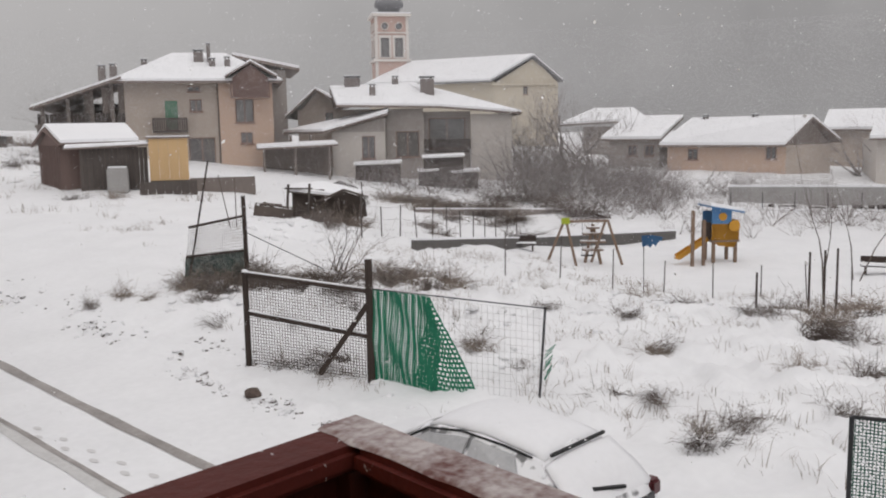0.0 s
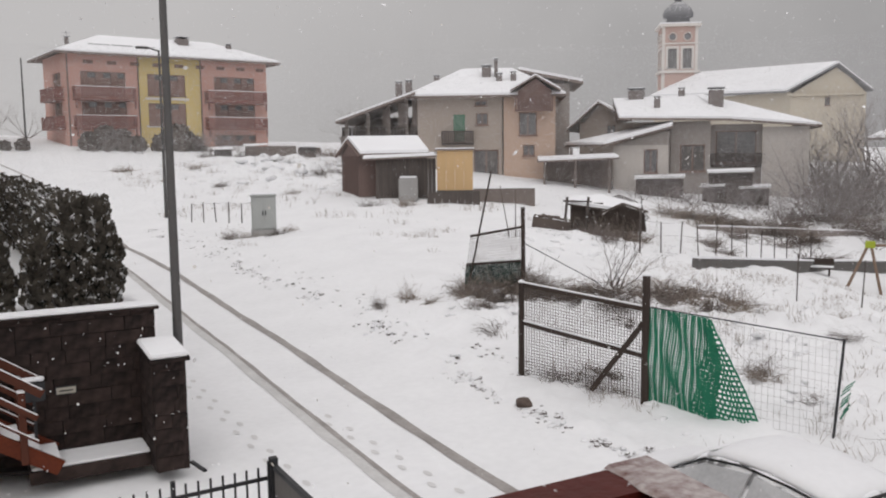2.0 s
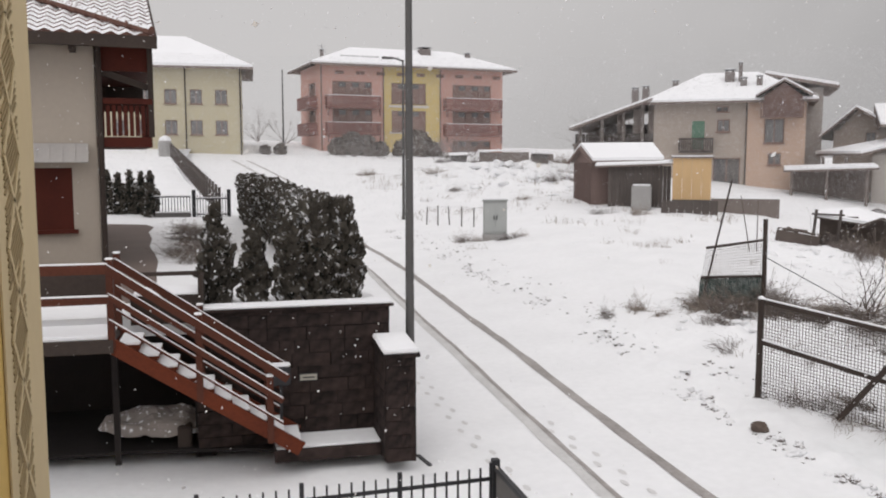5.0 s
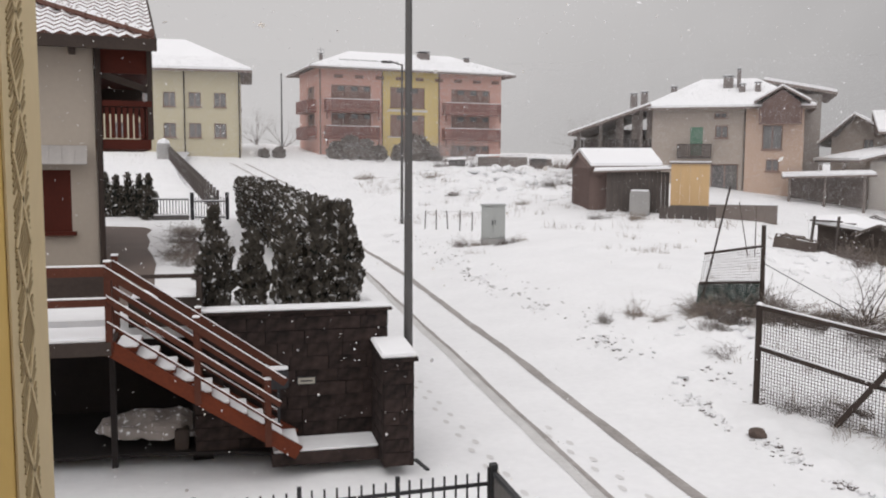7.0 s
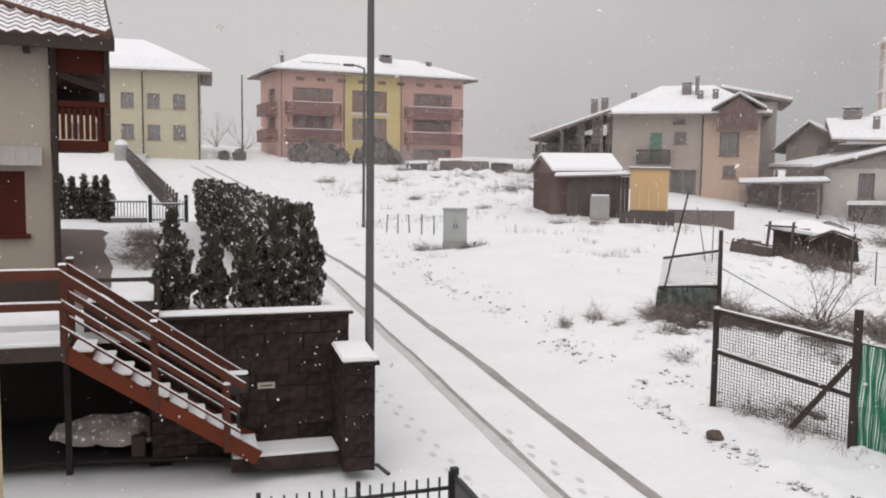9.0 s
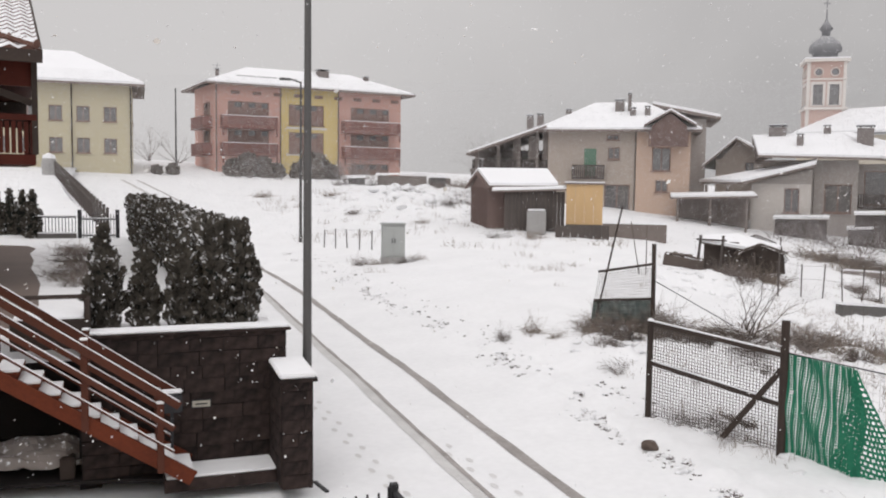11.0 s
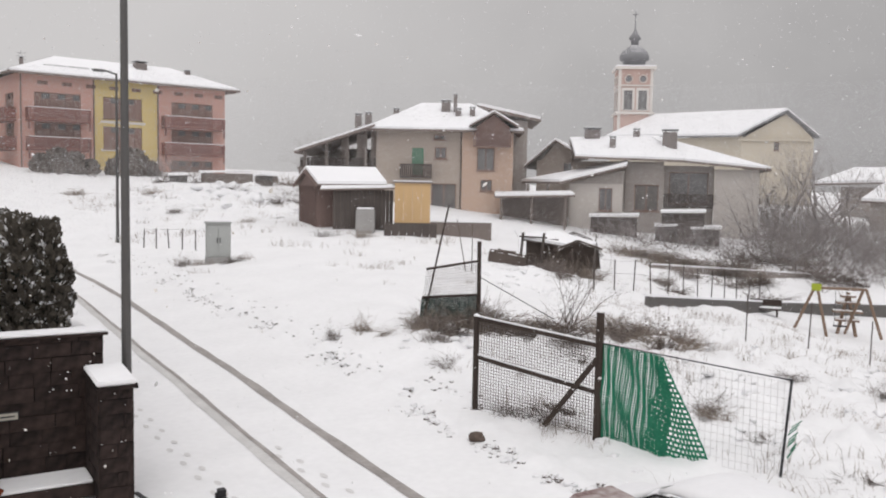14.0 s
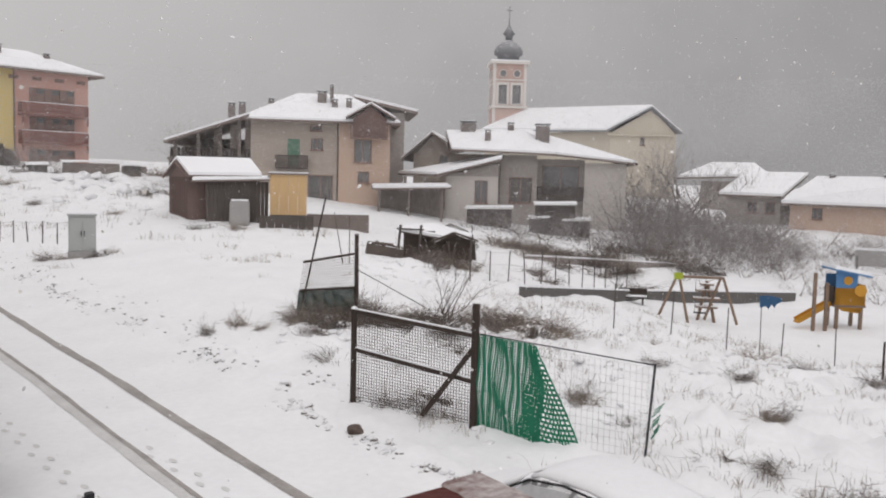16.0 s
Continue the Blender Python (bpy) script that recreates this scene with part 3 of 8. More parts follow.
for z, w in ((2.86, 0.13), (2.45, 0.10)):
    bm = bmbox(-9, -1.5, 12.13, 12.165, z - w / 2, z + w / 2)
    r = part("rail", bm, "stair_rail", deck)
    part("snow_line", bmbox(-9, -1.5, 12.125, 12.17, z + w / 2, z + w / 2 + 0.02), "roof_snow", r)
part("back_board", bmbox(-9, -1.5, 13.02, 13.06, 2.35, 2.75), "dark_wood", deck)

# dark planter with a rail behind the stairs
pl = thing("planter", "dark wooden planter box with snow on top", "planter")
part("front", bmbox(-1.35, -0.33, 13.25, 13.30, 1.9, 2.32), "dark_wood", pl)
part("side", bmbox(-0.38, -0.33, 13.3, 14.1, 1.9, 2.55), "dark_wood", pl)
part("soil", bmbox(-1.35, -0.38, 13.3, 14.1, 1.95, 2.28), "earth", pl)
part("snow", bmbox(-1.33, -0.4, 13.3, 14.08, 2.28, 2.34, bevel=0.02), "roof_snow", pl)
part("rail", bmbox(-1.4, -0.33, 14.1, 14.15, 2.50, 2.56), "dark_wood", pl)
part("post", bmbox(-0.40, -0.33, 13.22, 13.29, 1.9, 2.60), "dark_wood", pl)

# letter box on a post at the stair foot, name plate on the wall
lb = thing("letter_box", "small dark letter box with snow on its lid", "letter box")
part("post", bmbox(0.72, 0.76, 12.72, 12.76, 0.13, 1.05), "dark_iron", lb)
bm = bmbox(0.60, 0.88, 12.66, 12.82, 1.02, 1.30, bevel=0.02)
part("body", bm, "dark_iron", lb)
part("snow_cap", bmbox(0.60, 0.88, 12.66, 12.82, 1.30, 1.34, bevel=0.015), "roof_snow", lb)
pt = thing("name_plate", "small pale plate with a dark edge on the stone wall", "plate")
part("back", bmbox(1.03, 1.31, 13.062, 13.082, 0.97, 1.09), "dark_iron", pt)
part("face", bmbox(1.045, 1.295, 13.054, 13.062, 0.985, 1.075), "bread_plate", pt)
part("bar", bmbox(1.08, 1.26, 13.050, 13.054, 1.02, 1.04), "dark_iron", pt)


# ---- conical evergreens and the hedge ----
def sprays(bm, count, surface, size, rnd):
    """Small flat sprays of foliage on a surface; surface(u, v) gives place and outward normal."""
    for _ in range(count):
        p, nrm = surface(rnd.random(), rnd.random())
        p = p + nrm * (rnd.uniform(-0.07, 0.03) + 0.13 * noise.noise(p * 5.5))
        up = (Vector((0, 0, 1)) * rnd.uniform(0.4, 1.2) + nrm * rnd.uniform(0.1, 0.9) + Vector((rnd.gauss(0, .3), rnd.gauss(0, .3), 0))).normalized()
        side = up.cross(nrm + Vector((rnd.gauss(0, .5), rnd.gauss(0, .5), rnd.gauss(0, .3)))).normalized()
        s = size * rnd.uniform(0.6, 1.4)
        a, b, c, d = p - side * s * 0.25, p + side * s * 0.25, p + up * s * 0.6 + side * s * 0.38, p + up * s
        e = p + up * s * 0.6 - side * s * 0.38
        bm.faces.new([bm.verts.new(q) for q in (a, b, c, d, e)])


def cypress(name, label, h, r, seed, count=2200):
    rnd = random.Random(seed)
    t = thing(name, label, "conifer", group="small conical evergreens")
    bm = bmesh.new()
    lathe(bm, [(r * 0.7, 0.02), (r * 0.84, h * 0.25), (r * 0.66, h * 0.55), (r * 0.3, h * 0.85), (0.02, h * 0.97)], 9)
    # solid filling that stands in for the shade between the sprays
    part("core", bm, "thuja_shade_core", t)

    def surf(u, v):
        zz = v ** 1.15
        rad = r * (0.82 + 0.22 * math.sin(zz * 3.0)) * (1 - zz ** 1.7) ** 0.8
        a = u * 2 * math.pi
        rad *= 1 + 0.13 * noise.noise(Vector((math.cos(a) * 2, math.sin(a) * 2, zz * 5 + seed)))
        return Vector((rad * math.cos(a), rad * math.sin(a), zz * h)), Vector((math.cos(a), math.sin(a), 0.25)).normalized()
    bm = bmesh.new()
    sprays(bm, count, surf, 0.10, rnd)
    part("foliage", bm, "thuja", t, "dark green sprays dusted with snow")
    return t


for x, y, h, r, sd in ((-0.14, 14.3, 1.52, 0.26, 1), (0.44, 14.25, 1.20, 0.19, 2), (0.99, 14.2, 1.34, 0.22, 3), (1.44, 14.3, 1.48, 0.27, 4), (1.93, 14.35, 1.52, 0.27, 5)):
    c = cypress("conifer", "small dark conical evergreen dusted with snow on the terrace", h, r, sd)
    c.matrix_basis = pose(x, y, YZ)
for x, y, h in ((-4.45, 36.0, 1.66), (-4.05, 35.9, 1.58), (-3.62, 35.95, 1.68), (-3.2, 35.85, 1.60), (-2.85, 35.8, 1.64), (-2.78, 34.9, 1.25)):
    c = cypress("conifer", "dark upright evergreen in a row by the garden fence", h, 0.31, int(x * 10), 700)
    c.matrix_basis = pose(x, y, float(terrace_z(y)) - 0.02)

hedge = thing("hedge", "long dense dark evergreen hedge dusted with snow", "hedge")
HA, HB = Vector((1.93, 16.4, YZ)), Vector((0.80, 34.3, YZ))


def hedge_top(s):
    return 1.30 + 0.26 * s + 0.10 * abs(math.sin(s * 17.9 / 0.8 * math.pi + 0.6 * math.sin(s * 31)))


bm = bmesh.new()
d = (HB - HA).normalized()
sd = Vector((d.y, -d.x, 0))
prev = None
for k in range(93):
    s = k / 92
    c = HA.lerp(HB, s)
    tp = hedge_top(s) - 0.06 + 0.06 * noise.noise(Vector((s * 14, 1, 1)))
    row = [bm.verts.new(c + sd * o + Vector((0, 0, z))) for o, z in ((-0.24, 0), (-0.32, tp * 0.85), (-0.2, tp), (0.2, tp), (0.32, tp * 0.85), (0.28, 0))]
    if prev:
        for i in range(5):
            bm.faces.new((prev[i], prev[i + 1], row[i + 1], row[i]))
    else:
        bm.faces.new(row)
    prev = row
bm.faces.new(prev[::-1])
part("core", bm, "thuja_shade_core", hedge)
rnd = random.Random(8)


def hedge_surface(u, v):
    s = u ** 1.5
    c = HA.lerp(HB, s)
    tp = hedge_top(s) * (1 + 0.05 * noise.noise(Vector((s * 30, 2, 3))))
    if rnd.random() < 0.22:
        p, nr = c + sd * (v * 0.72 - 0.36) + Vector((0, 0, tp)), Vector((0, 0, 1))
    elif rnd.random() < 0.12:
        p, nr = HA + sd * (u * 0.72 - 0.36) + Vector((0, 0, v * 1.5)) - d * 0.05, -d
    else:
        sg = 1 if rnd.random() < 0.6 else -1
        bulge = 0.07 * noise.noise(Vector((s * 40, v * 4, sg))) + 0.09 * abs(math.sin(s * 17.9 / 0.8 * math.pi)) - 0.05
        p, nr = c + sd * sg * (0.27 + 0.10 * v + bulge) + Vector((0, 0, v * tp)), (sd * sg + Vector((0, 0, 0.2))).normalized()
    return p, nr


bm = bmesh.new()
sprays(bm, 21000, hedge_surface, 0.115, rnd)
part("foliage", bm, "thuja", hedge, "dark green sprays dusted with snow")


# ---- street lamps ----
def street_lamp(x, y, z, h, r, head, label):
    t = thing("street_lamp", label, "street lamp", pose(x, y, z), group="street lamps")
    bm = bmesh.new()
    rod(bm, (0, 0, -0.1), (0, 0, h), r, r * 0.6, 12)
    part("pole", bm, "pole_steel", t)
    if head:
        bm = bmesh.new()
        rod(bm, (0, 0, h - 0.05), (-head, -0.1, h + 0.1), r * 0.5, r * 0.45, 8)
        part("arm", bm, "pole_steel", t)
        bm = bmbox(-head - 0.55, -head + 0.05, -0.24, 0.04, h + 0.02, h + 0.14, bevel=0.03)
        part("lamp_head", bm, "pole_steel", t)
    return t


street_lamp(2.78, 13.3, -0.1, 9.0, 0.075, 1.0, "tall dark steel street lamp beside the stone pier")
street_lamp(9.45, 47.0, 0.9, 8.75, 0.085, 0.6, "slender grey street lamp on the snowy verge")
street_lamp(5.45, 86, 5.0, 7.9, 0.10, 0, "far slender steel lamp pole")

# ---- electrical cabinet ----
cb = thing("electrical_cabinet", "pale grey street cabinet on a low plinth in the snow", "cabinet", pose(11.3, 36.1, h1(11.3, 36.1) - 0.05, 0, 0, -12))
part("plinth", bmbox(-0.52, 0.52, -0.22, 0.22, 0, 0.28), "concrete", cb)
part("body", bmbox(-0.5, 0.5, -0.2, 0.2, 0.28, 1.70, bevel=0.02), "cabinet_grey", cb)
for s in (-1, 1):
    dr = part("door", bmbox(s * 0.24 - 0.225, s * 0.24 + 0.225, -0.222, -0.202, 0.34, 1.62, bevel=0.005), "cabinet_grey", cb)
    part("handle", bmbox(s * 0.06 - 0.015, s * 0.06 + 0.015, -0.25, -0.222, 0.9, 1.1), "dark_iron", dr)
part("lid", bmbox(-0.55, 0.55, -0.26, 0.26, 1.70, 1.76, bevel=0.01), "cabinet_grey", cb)
part("snow_cap", bmbox(-0.53, 0.53, -0.24, 0.24, 1.76, 1.82, bevel=0.025), "roof_snow", cb)


# ---- iron fence and sheet gate below the balcony ----
fn = thing("iron_fence", "dark iron picket fence along the yard", "fence")
FX0, FX1, FY0, FY1 = -1.6, 2.76, 8.62, 8.88
nb = 35
for i in range(nb):
    t = i / (nb - 1)
    x, y = FX0 + (FX1 - FX0) * t, FY0 + (FY1 - FY0) * t
    thick = 0.022 if i % 8 == 2 else 0.010
    part("post" if thick > 0.02 else "picket", bmbox(x - thick, x + thick, y - thick, y + thick, -0.05, 1.02 if thick > 0.02 else 0.97), "dark_iron", fn)
for z in (0.15, 0.84):
    bm = bmesh.new()
    beam(bm, (FX0, FY0, z), (FX1, FY1, z), 0.02, 0.04)
    part("cross_bar", bm, "dark_iron", fn)
gt = thing("sheet_gate", "dark grey sheet-metal gate leaf with a steel frame", "gate")
GA, GB = Vector((2.80, 8.86, 0)), Vector((2.83, 5.2, 0))
part("post", bmbox(2.76, 2.84, 8.83, 8.91, -0.1, 1.06), "dark_iron", gt)
bm = bmesh.new()
beam(bm, GA + Vector((0.0, -0.05, 0.5)), GB + Vector((0, 0, 0.5)), 0.02, 0.9)
part("sheet", bm, "dark_concrete", gt)
bm = bmesh.new()
beam(bm, GA + Vector((0, -0.05, 0.97)), GB + Vector((0, 0, 0.97)), 0.05, 0.05)
part("top_bar", bm, "dark_iron", gt)


# ---- roadside gate, netting and wire ----
GM, GL, GR = Vector((10.28, 11.33, -0.1)), Vector((9.31, 13.72, 0.0)), Vector((11.35, 8.25, -0.1))


def lattice(bm, a0, a1, b0, b1, nu, nv, r, keep=lambda u, v: True, wave=0.0):
    """Wires between the bottom line a0-a1 and the top line b0-b1."""
    at = lambda u, v: a0.lerp(a1, u).lerp(b0.lerp(b1, u), v)
    nrm = (a1 - a0).cross(Vector((0, 0, 1))).normalized()
    bent = lambda u, v: at(u, v) + nrm * wave * (math.sin(u * 37 + v * 3) + 0.6 * math.sin(v * 11 + u * 17))
    for i in range(nu + 1):
        for j in range(nv):
            u, v0, v1 = i / nu, j / nv, (j + 1) / nv
            if keep(u, (v0 + v1) / 2):
                rod(bm, bent(u, v0), bent(u, v1), r, r, 4, False)
    for j in range(nv + 1):
        for i in range(nu):
            u0, u1, v = i / nu, (i + 1) / nu, j / nv
            if keep((u0 + u1) / 2, v):
                rod(bm, bent(u0, v), bent(u1, v), r, r, 4, False)


up = Vector((0, 0, 1))
wg = thing("field_gate", "weathered wooden field gate leaf covered with wire mesh", "gate")
for p, top, r in ((GL, 1.80, 0.06), (GM, 2.14, 0.075)):
    bm = bmesh.new()
    rod(bm, p - up * 0.2, p + up * (top - p.z), r, r * 0.93, 10)
    post = part("post", bm, "dark_wood", wg)
    bm = bmesh.new()
    lathe(bm, [(r * 1.0, top), (r * 0.9, top + 0.03), (r * 0.3, top + 0.05)], 10, (p.x, p.y))
    part("snow_cap", bm, "roof_snow", post)
for za, zb, w in ((1.76, 1.55, 0.08), (1.02, 0.72, 0.08)):
    bm = bmesh.new()
    beam(bm, GL + up * (za - GL.z), GM + up * (zb - GM.z), 0.05, w)
    r = part("rail", bm, "dark_wood", wg)
    bm = bmesh.new()
    beam(bm, GL + up * (za - GL.z + 0.05), GM + up * (zb - GM.z + 0.05), 0.05, 0.02)
    part("snow_line", bm, "roof_snow", r)
bm = bmesh.new()
lo = GL.lerp(GM, 0.62)
beam(bm, lo + Vector((-0.12, -0.05, 0.05)), GM + up * 1.42 + Vector((-0.05, 0, 0)), 0.05, 0.09)
part("brace", bm, "dark_wood", wg)
bm = bmesh.new()
lattice(bm, GL + up * 0.05, GM + up * 0.05, GL + up * 1.70, GM + up * 1.58, 44, 28, 0.0055)
part("wire_mesh", bm, "grey_wood", wg, "rusty dark wire mesh")

nt = thing("netting_panel", "sagging green plastic netting hung between gate post and wire", "netting")
side = Vector((0.94, 0.33, 0))


def net_point(s, h):
    """A place on the netting: s along the way from the gate post to the far post, h over the foot of the post."""
    fold = 0.011 * math.sin(s * 150 + 0.9 * h + 0.5 * math.sin(h * 4)) + 0.025 * math.sin(h * 5 + s * 9)
    along = 0.006 * math.sin(h * 6 + s * 40)
    return GM.lerp(GR, s + along) + side * fold + up * h


def net_band(bm, p, q, w):
    t = (q - p).cross(side).normalized() * w / 2
    bm.faces.new([bm.verts.new(c) for c in (p - t, p + t, q + t, q - t)])


bm = bmesh.new()
nu, nv = 34, 38
foot = lambda s: 0.04 - 0.42 * s
head = lambda s: 1.68 - 0.15 * s if s < 0.36 else 1.63 - (s - 0.36) * 11.0
for i in range(nu + 1):
    s0 = 0.015 + 0.39 * i / nu
    for j in range(nv):
        h0, h1_ = (foot(s0) + (head(s0) - foot(s0)) * k / nv for k in (j, j + 1))
        net_band(bm, net_point(s0, h0), net_point(s0, h1_), 0.029 + 0.013 * math.sin(i * 2.1))
for j in range(nv + 1):
    for i in range(nu):
        sa, sb = 0.015 + 0.39 * i / nu, 0.015 + 0.39 * (i + 1) / nu
        ha, hb = (foot(q) + (head(q) - foot(q)) * j / nv for q in (sa, sb))
        net_band(bm, net_point(sa, ha), net_point(sb, hb), 0.018)
part("netting", bm, "net_green", nt)
bm = bmesh.new()
C0, C1, C2 = (0.37, 1.62), (0.26, -0.14), (0.68, -0.30)
tri = lambda a, b: net_point(C0[0] + (C1[0] - C0[0]) * a * (1 - b) + (C2[0] - C0[0]) * a * b, C0[1] + (C1[1] - C0[1]) * a * (1 - b) + (C2[1] - C0[1]) * a * b - 0.10 * a * math.sin(b * 3.1)) - side * 0.035
for i in range(24):
    n = max(1, round(19 * i / 23))
    for k in range(n + 1):
        net_band(bm, tri(i / 24, k / n), tri((i + 1) / 24, k / n), 0.034)
        if k < n:
            net_band(bm, tri((i + 1) / 24, k / n), tri((i + 1) / 24, (k + 1) / n), 0.040)
part("folded_netting", bm, "net_green", nt, "doubled darker fold of the netting")
bm = bmesh.new()
rod(bm, GM + up * 1.70, GR + up * 1.55, 0.012, 0.012, 6)
part("top_wire", bm, "dark_iron", nt)

wf = thing("wire_fence", "thin wire mesh fence panel with a leaning steel post", "fence")
bm = bmesh.new()
rod(bm, GR + Vector((-0.08, 0.08, -0.2)), GR + up * 1.57, 0.022, 0.02, 8)
part("post", bm, "dark_iron", wf)
bm = bmesh.new()
lattice(bm, GM.lerp(GR, 0.38), GR, GM.lerp(GR, 0.38) + up * 1.58, GR + up * 1.5, 20, 12, 0.0022)
part("wire_mesh", bm, "concrete", wf, "pale thin wire mesh")
bm = bmesh.new()
for k in range(9):
    a = GR + Vector((0.02 * math.sin(k), 0.02 * math.cos(k * 2), 0.35 + k * 0.06))
    beam(bm, a, a + Vector((0.05, -0.05 - 0.01 * k, 0.12)), 0.05, 0.015)
part("net_scrap", bm, "net_green", wf, "torn green netting scrap")

# a second green-netted fence corner beside the parking place
gf = thing("netted_fence", "fence corner covered with dark green netting", "fence")
A0, A1 = Vector((8.62, 2.62, -0.2)), Vector((9.3, 0.6, -0.2))
for p in (A0, A1):
    bm = bmesh.new()
    rod(bm, p, p + up * 1.72, 0.025, 0.025, 8)
    part("post", bm, "dark_iron", gf)
bm = bmesh.new()
beam(bm, A0 + up * 1.72, A1 + up * 1.72, 0.03, 0.03)
part("top_bar", bm, "dark_iron", gf)
bm = bmesh.new()
lattice(bm, A0 + up * 0.1, A1 + up * 0.1, A0 + up * 1.7, A1 + up * 1.7, 64, 48, 0.0075, wave=0.01)
part("netting", bm, "net_green_dark", gf)


# ---- own house: corner wall and balcony rail ----
oh = thing("wall_house", "yellow plastered house corner with a beige patterned border", "house wall", kind="structure")
part("wall", bmbox(-6, -0.20, -3.5, 1.445, -0.3, 5.3), "plaster_yellow", oh)
part("border", bmbox(-0.199, -0.1965, 1.232, 1.432, -0.3, 5.3), "plaster_beige", oh, "beige painted corner border")
bm = bmesh.new()
z = 3.3
k = 0
while z < 5.2:
    if k % 13 not in (0, 6):
        beam(bm, (-0.1955, 1.262, z), (-0.1955, 1.338, z + 0.05), 0.002, 0.0032)
    z += 0.0085
    k += 1
part("hatching", bm, "pattern_grey", oh, "hatched grey ornament painted on the border")
bm = bmesh.new()
z = 3.3
while z < 5.2:
    for s in (-1, 1):
        beam(bm, (-0.1945, 1.30, z - 0.055), (-0.1945, 1.30 + s * 0.038, z), 0.002, 0.007)
        beam(bm, (-0.1945, 1.30 + s * 0.038, z), (-0.1945, 1.30, z + 0.055), 0.002, 0.007)
    z += 0.11
part("diamonds", bm, "plaster_beige", oh, "beige painted diamonds")

bal = thing("balcony", "dark red-brown wooden balcony with wet, snow-dusted handrail", "balcony")
part("floor", bmbox(-0.18, 1.0, -3.4, 1.16, 2.62, 2.75), "rail_wood", bal)
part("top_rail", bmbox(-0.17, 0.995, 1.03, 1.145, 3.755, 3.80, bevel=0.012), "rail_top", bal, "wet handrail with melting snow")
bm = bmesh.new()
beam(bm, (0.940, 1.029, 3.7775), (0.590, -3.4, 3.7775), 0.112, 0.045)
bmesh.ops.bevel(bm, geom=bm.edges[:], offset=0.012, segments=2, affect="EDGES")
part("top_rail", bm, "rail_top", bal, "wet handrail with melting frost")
bm = bmesh.new()
prev = None
for k in range(60):
    y = 1.138 - k * 0.05
    cx = 0.940 - (1.029 - y) * 0.0792
    wl, wr = cx - 0.046 + 0.012 * noise.noise(Vector((k * 0.8, 0, 0))), cx + 0.050 + 0.004 * noise.noise(Vector((k * 0.9, 5, 0)))
    row = [bm.verts.new((x, y, z)) for x, z in ((wl, 3.801), (wl + 0.01, 3.806), (wr - 0.008, 3.806), (wr, 3.801))]
    if prev:
        for i in range(3):
            bm.faces.new((prev[i], prev[i + 1], row[i + 1], row[i]))
    prev = row
part("frost", bm, "rail_frost", bal, "thin melting frost on the handrail")
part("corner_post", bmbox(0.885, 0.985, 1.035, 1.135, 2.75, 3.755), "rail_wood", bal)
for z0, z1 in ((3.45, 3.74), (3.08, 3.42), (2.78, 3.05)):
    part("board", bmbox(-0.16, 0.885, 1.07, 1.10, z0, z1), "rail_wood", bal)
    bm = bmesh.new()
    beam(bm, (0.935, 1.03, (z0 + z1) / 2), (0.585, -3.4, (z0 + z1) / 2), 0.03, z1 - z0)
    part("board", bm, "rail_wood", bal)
for y in (-3.3, 0.95):
    part("bracket", bmbox(0.86, 0.96, y, y + 0.1, -0.3, 2.62), "rail_wood", bal)


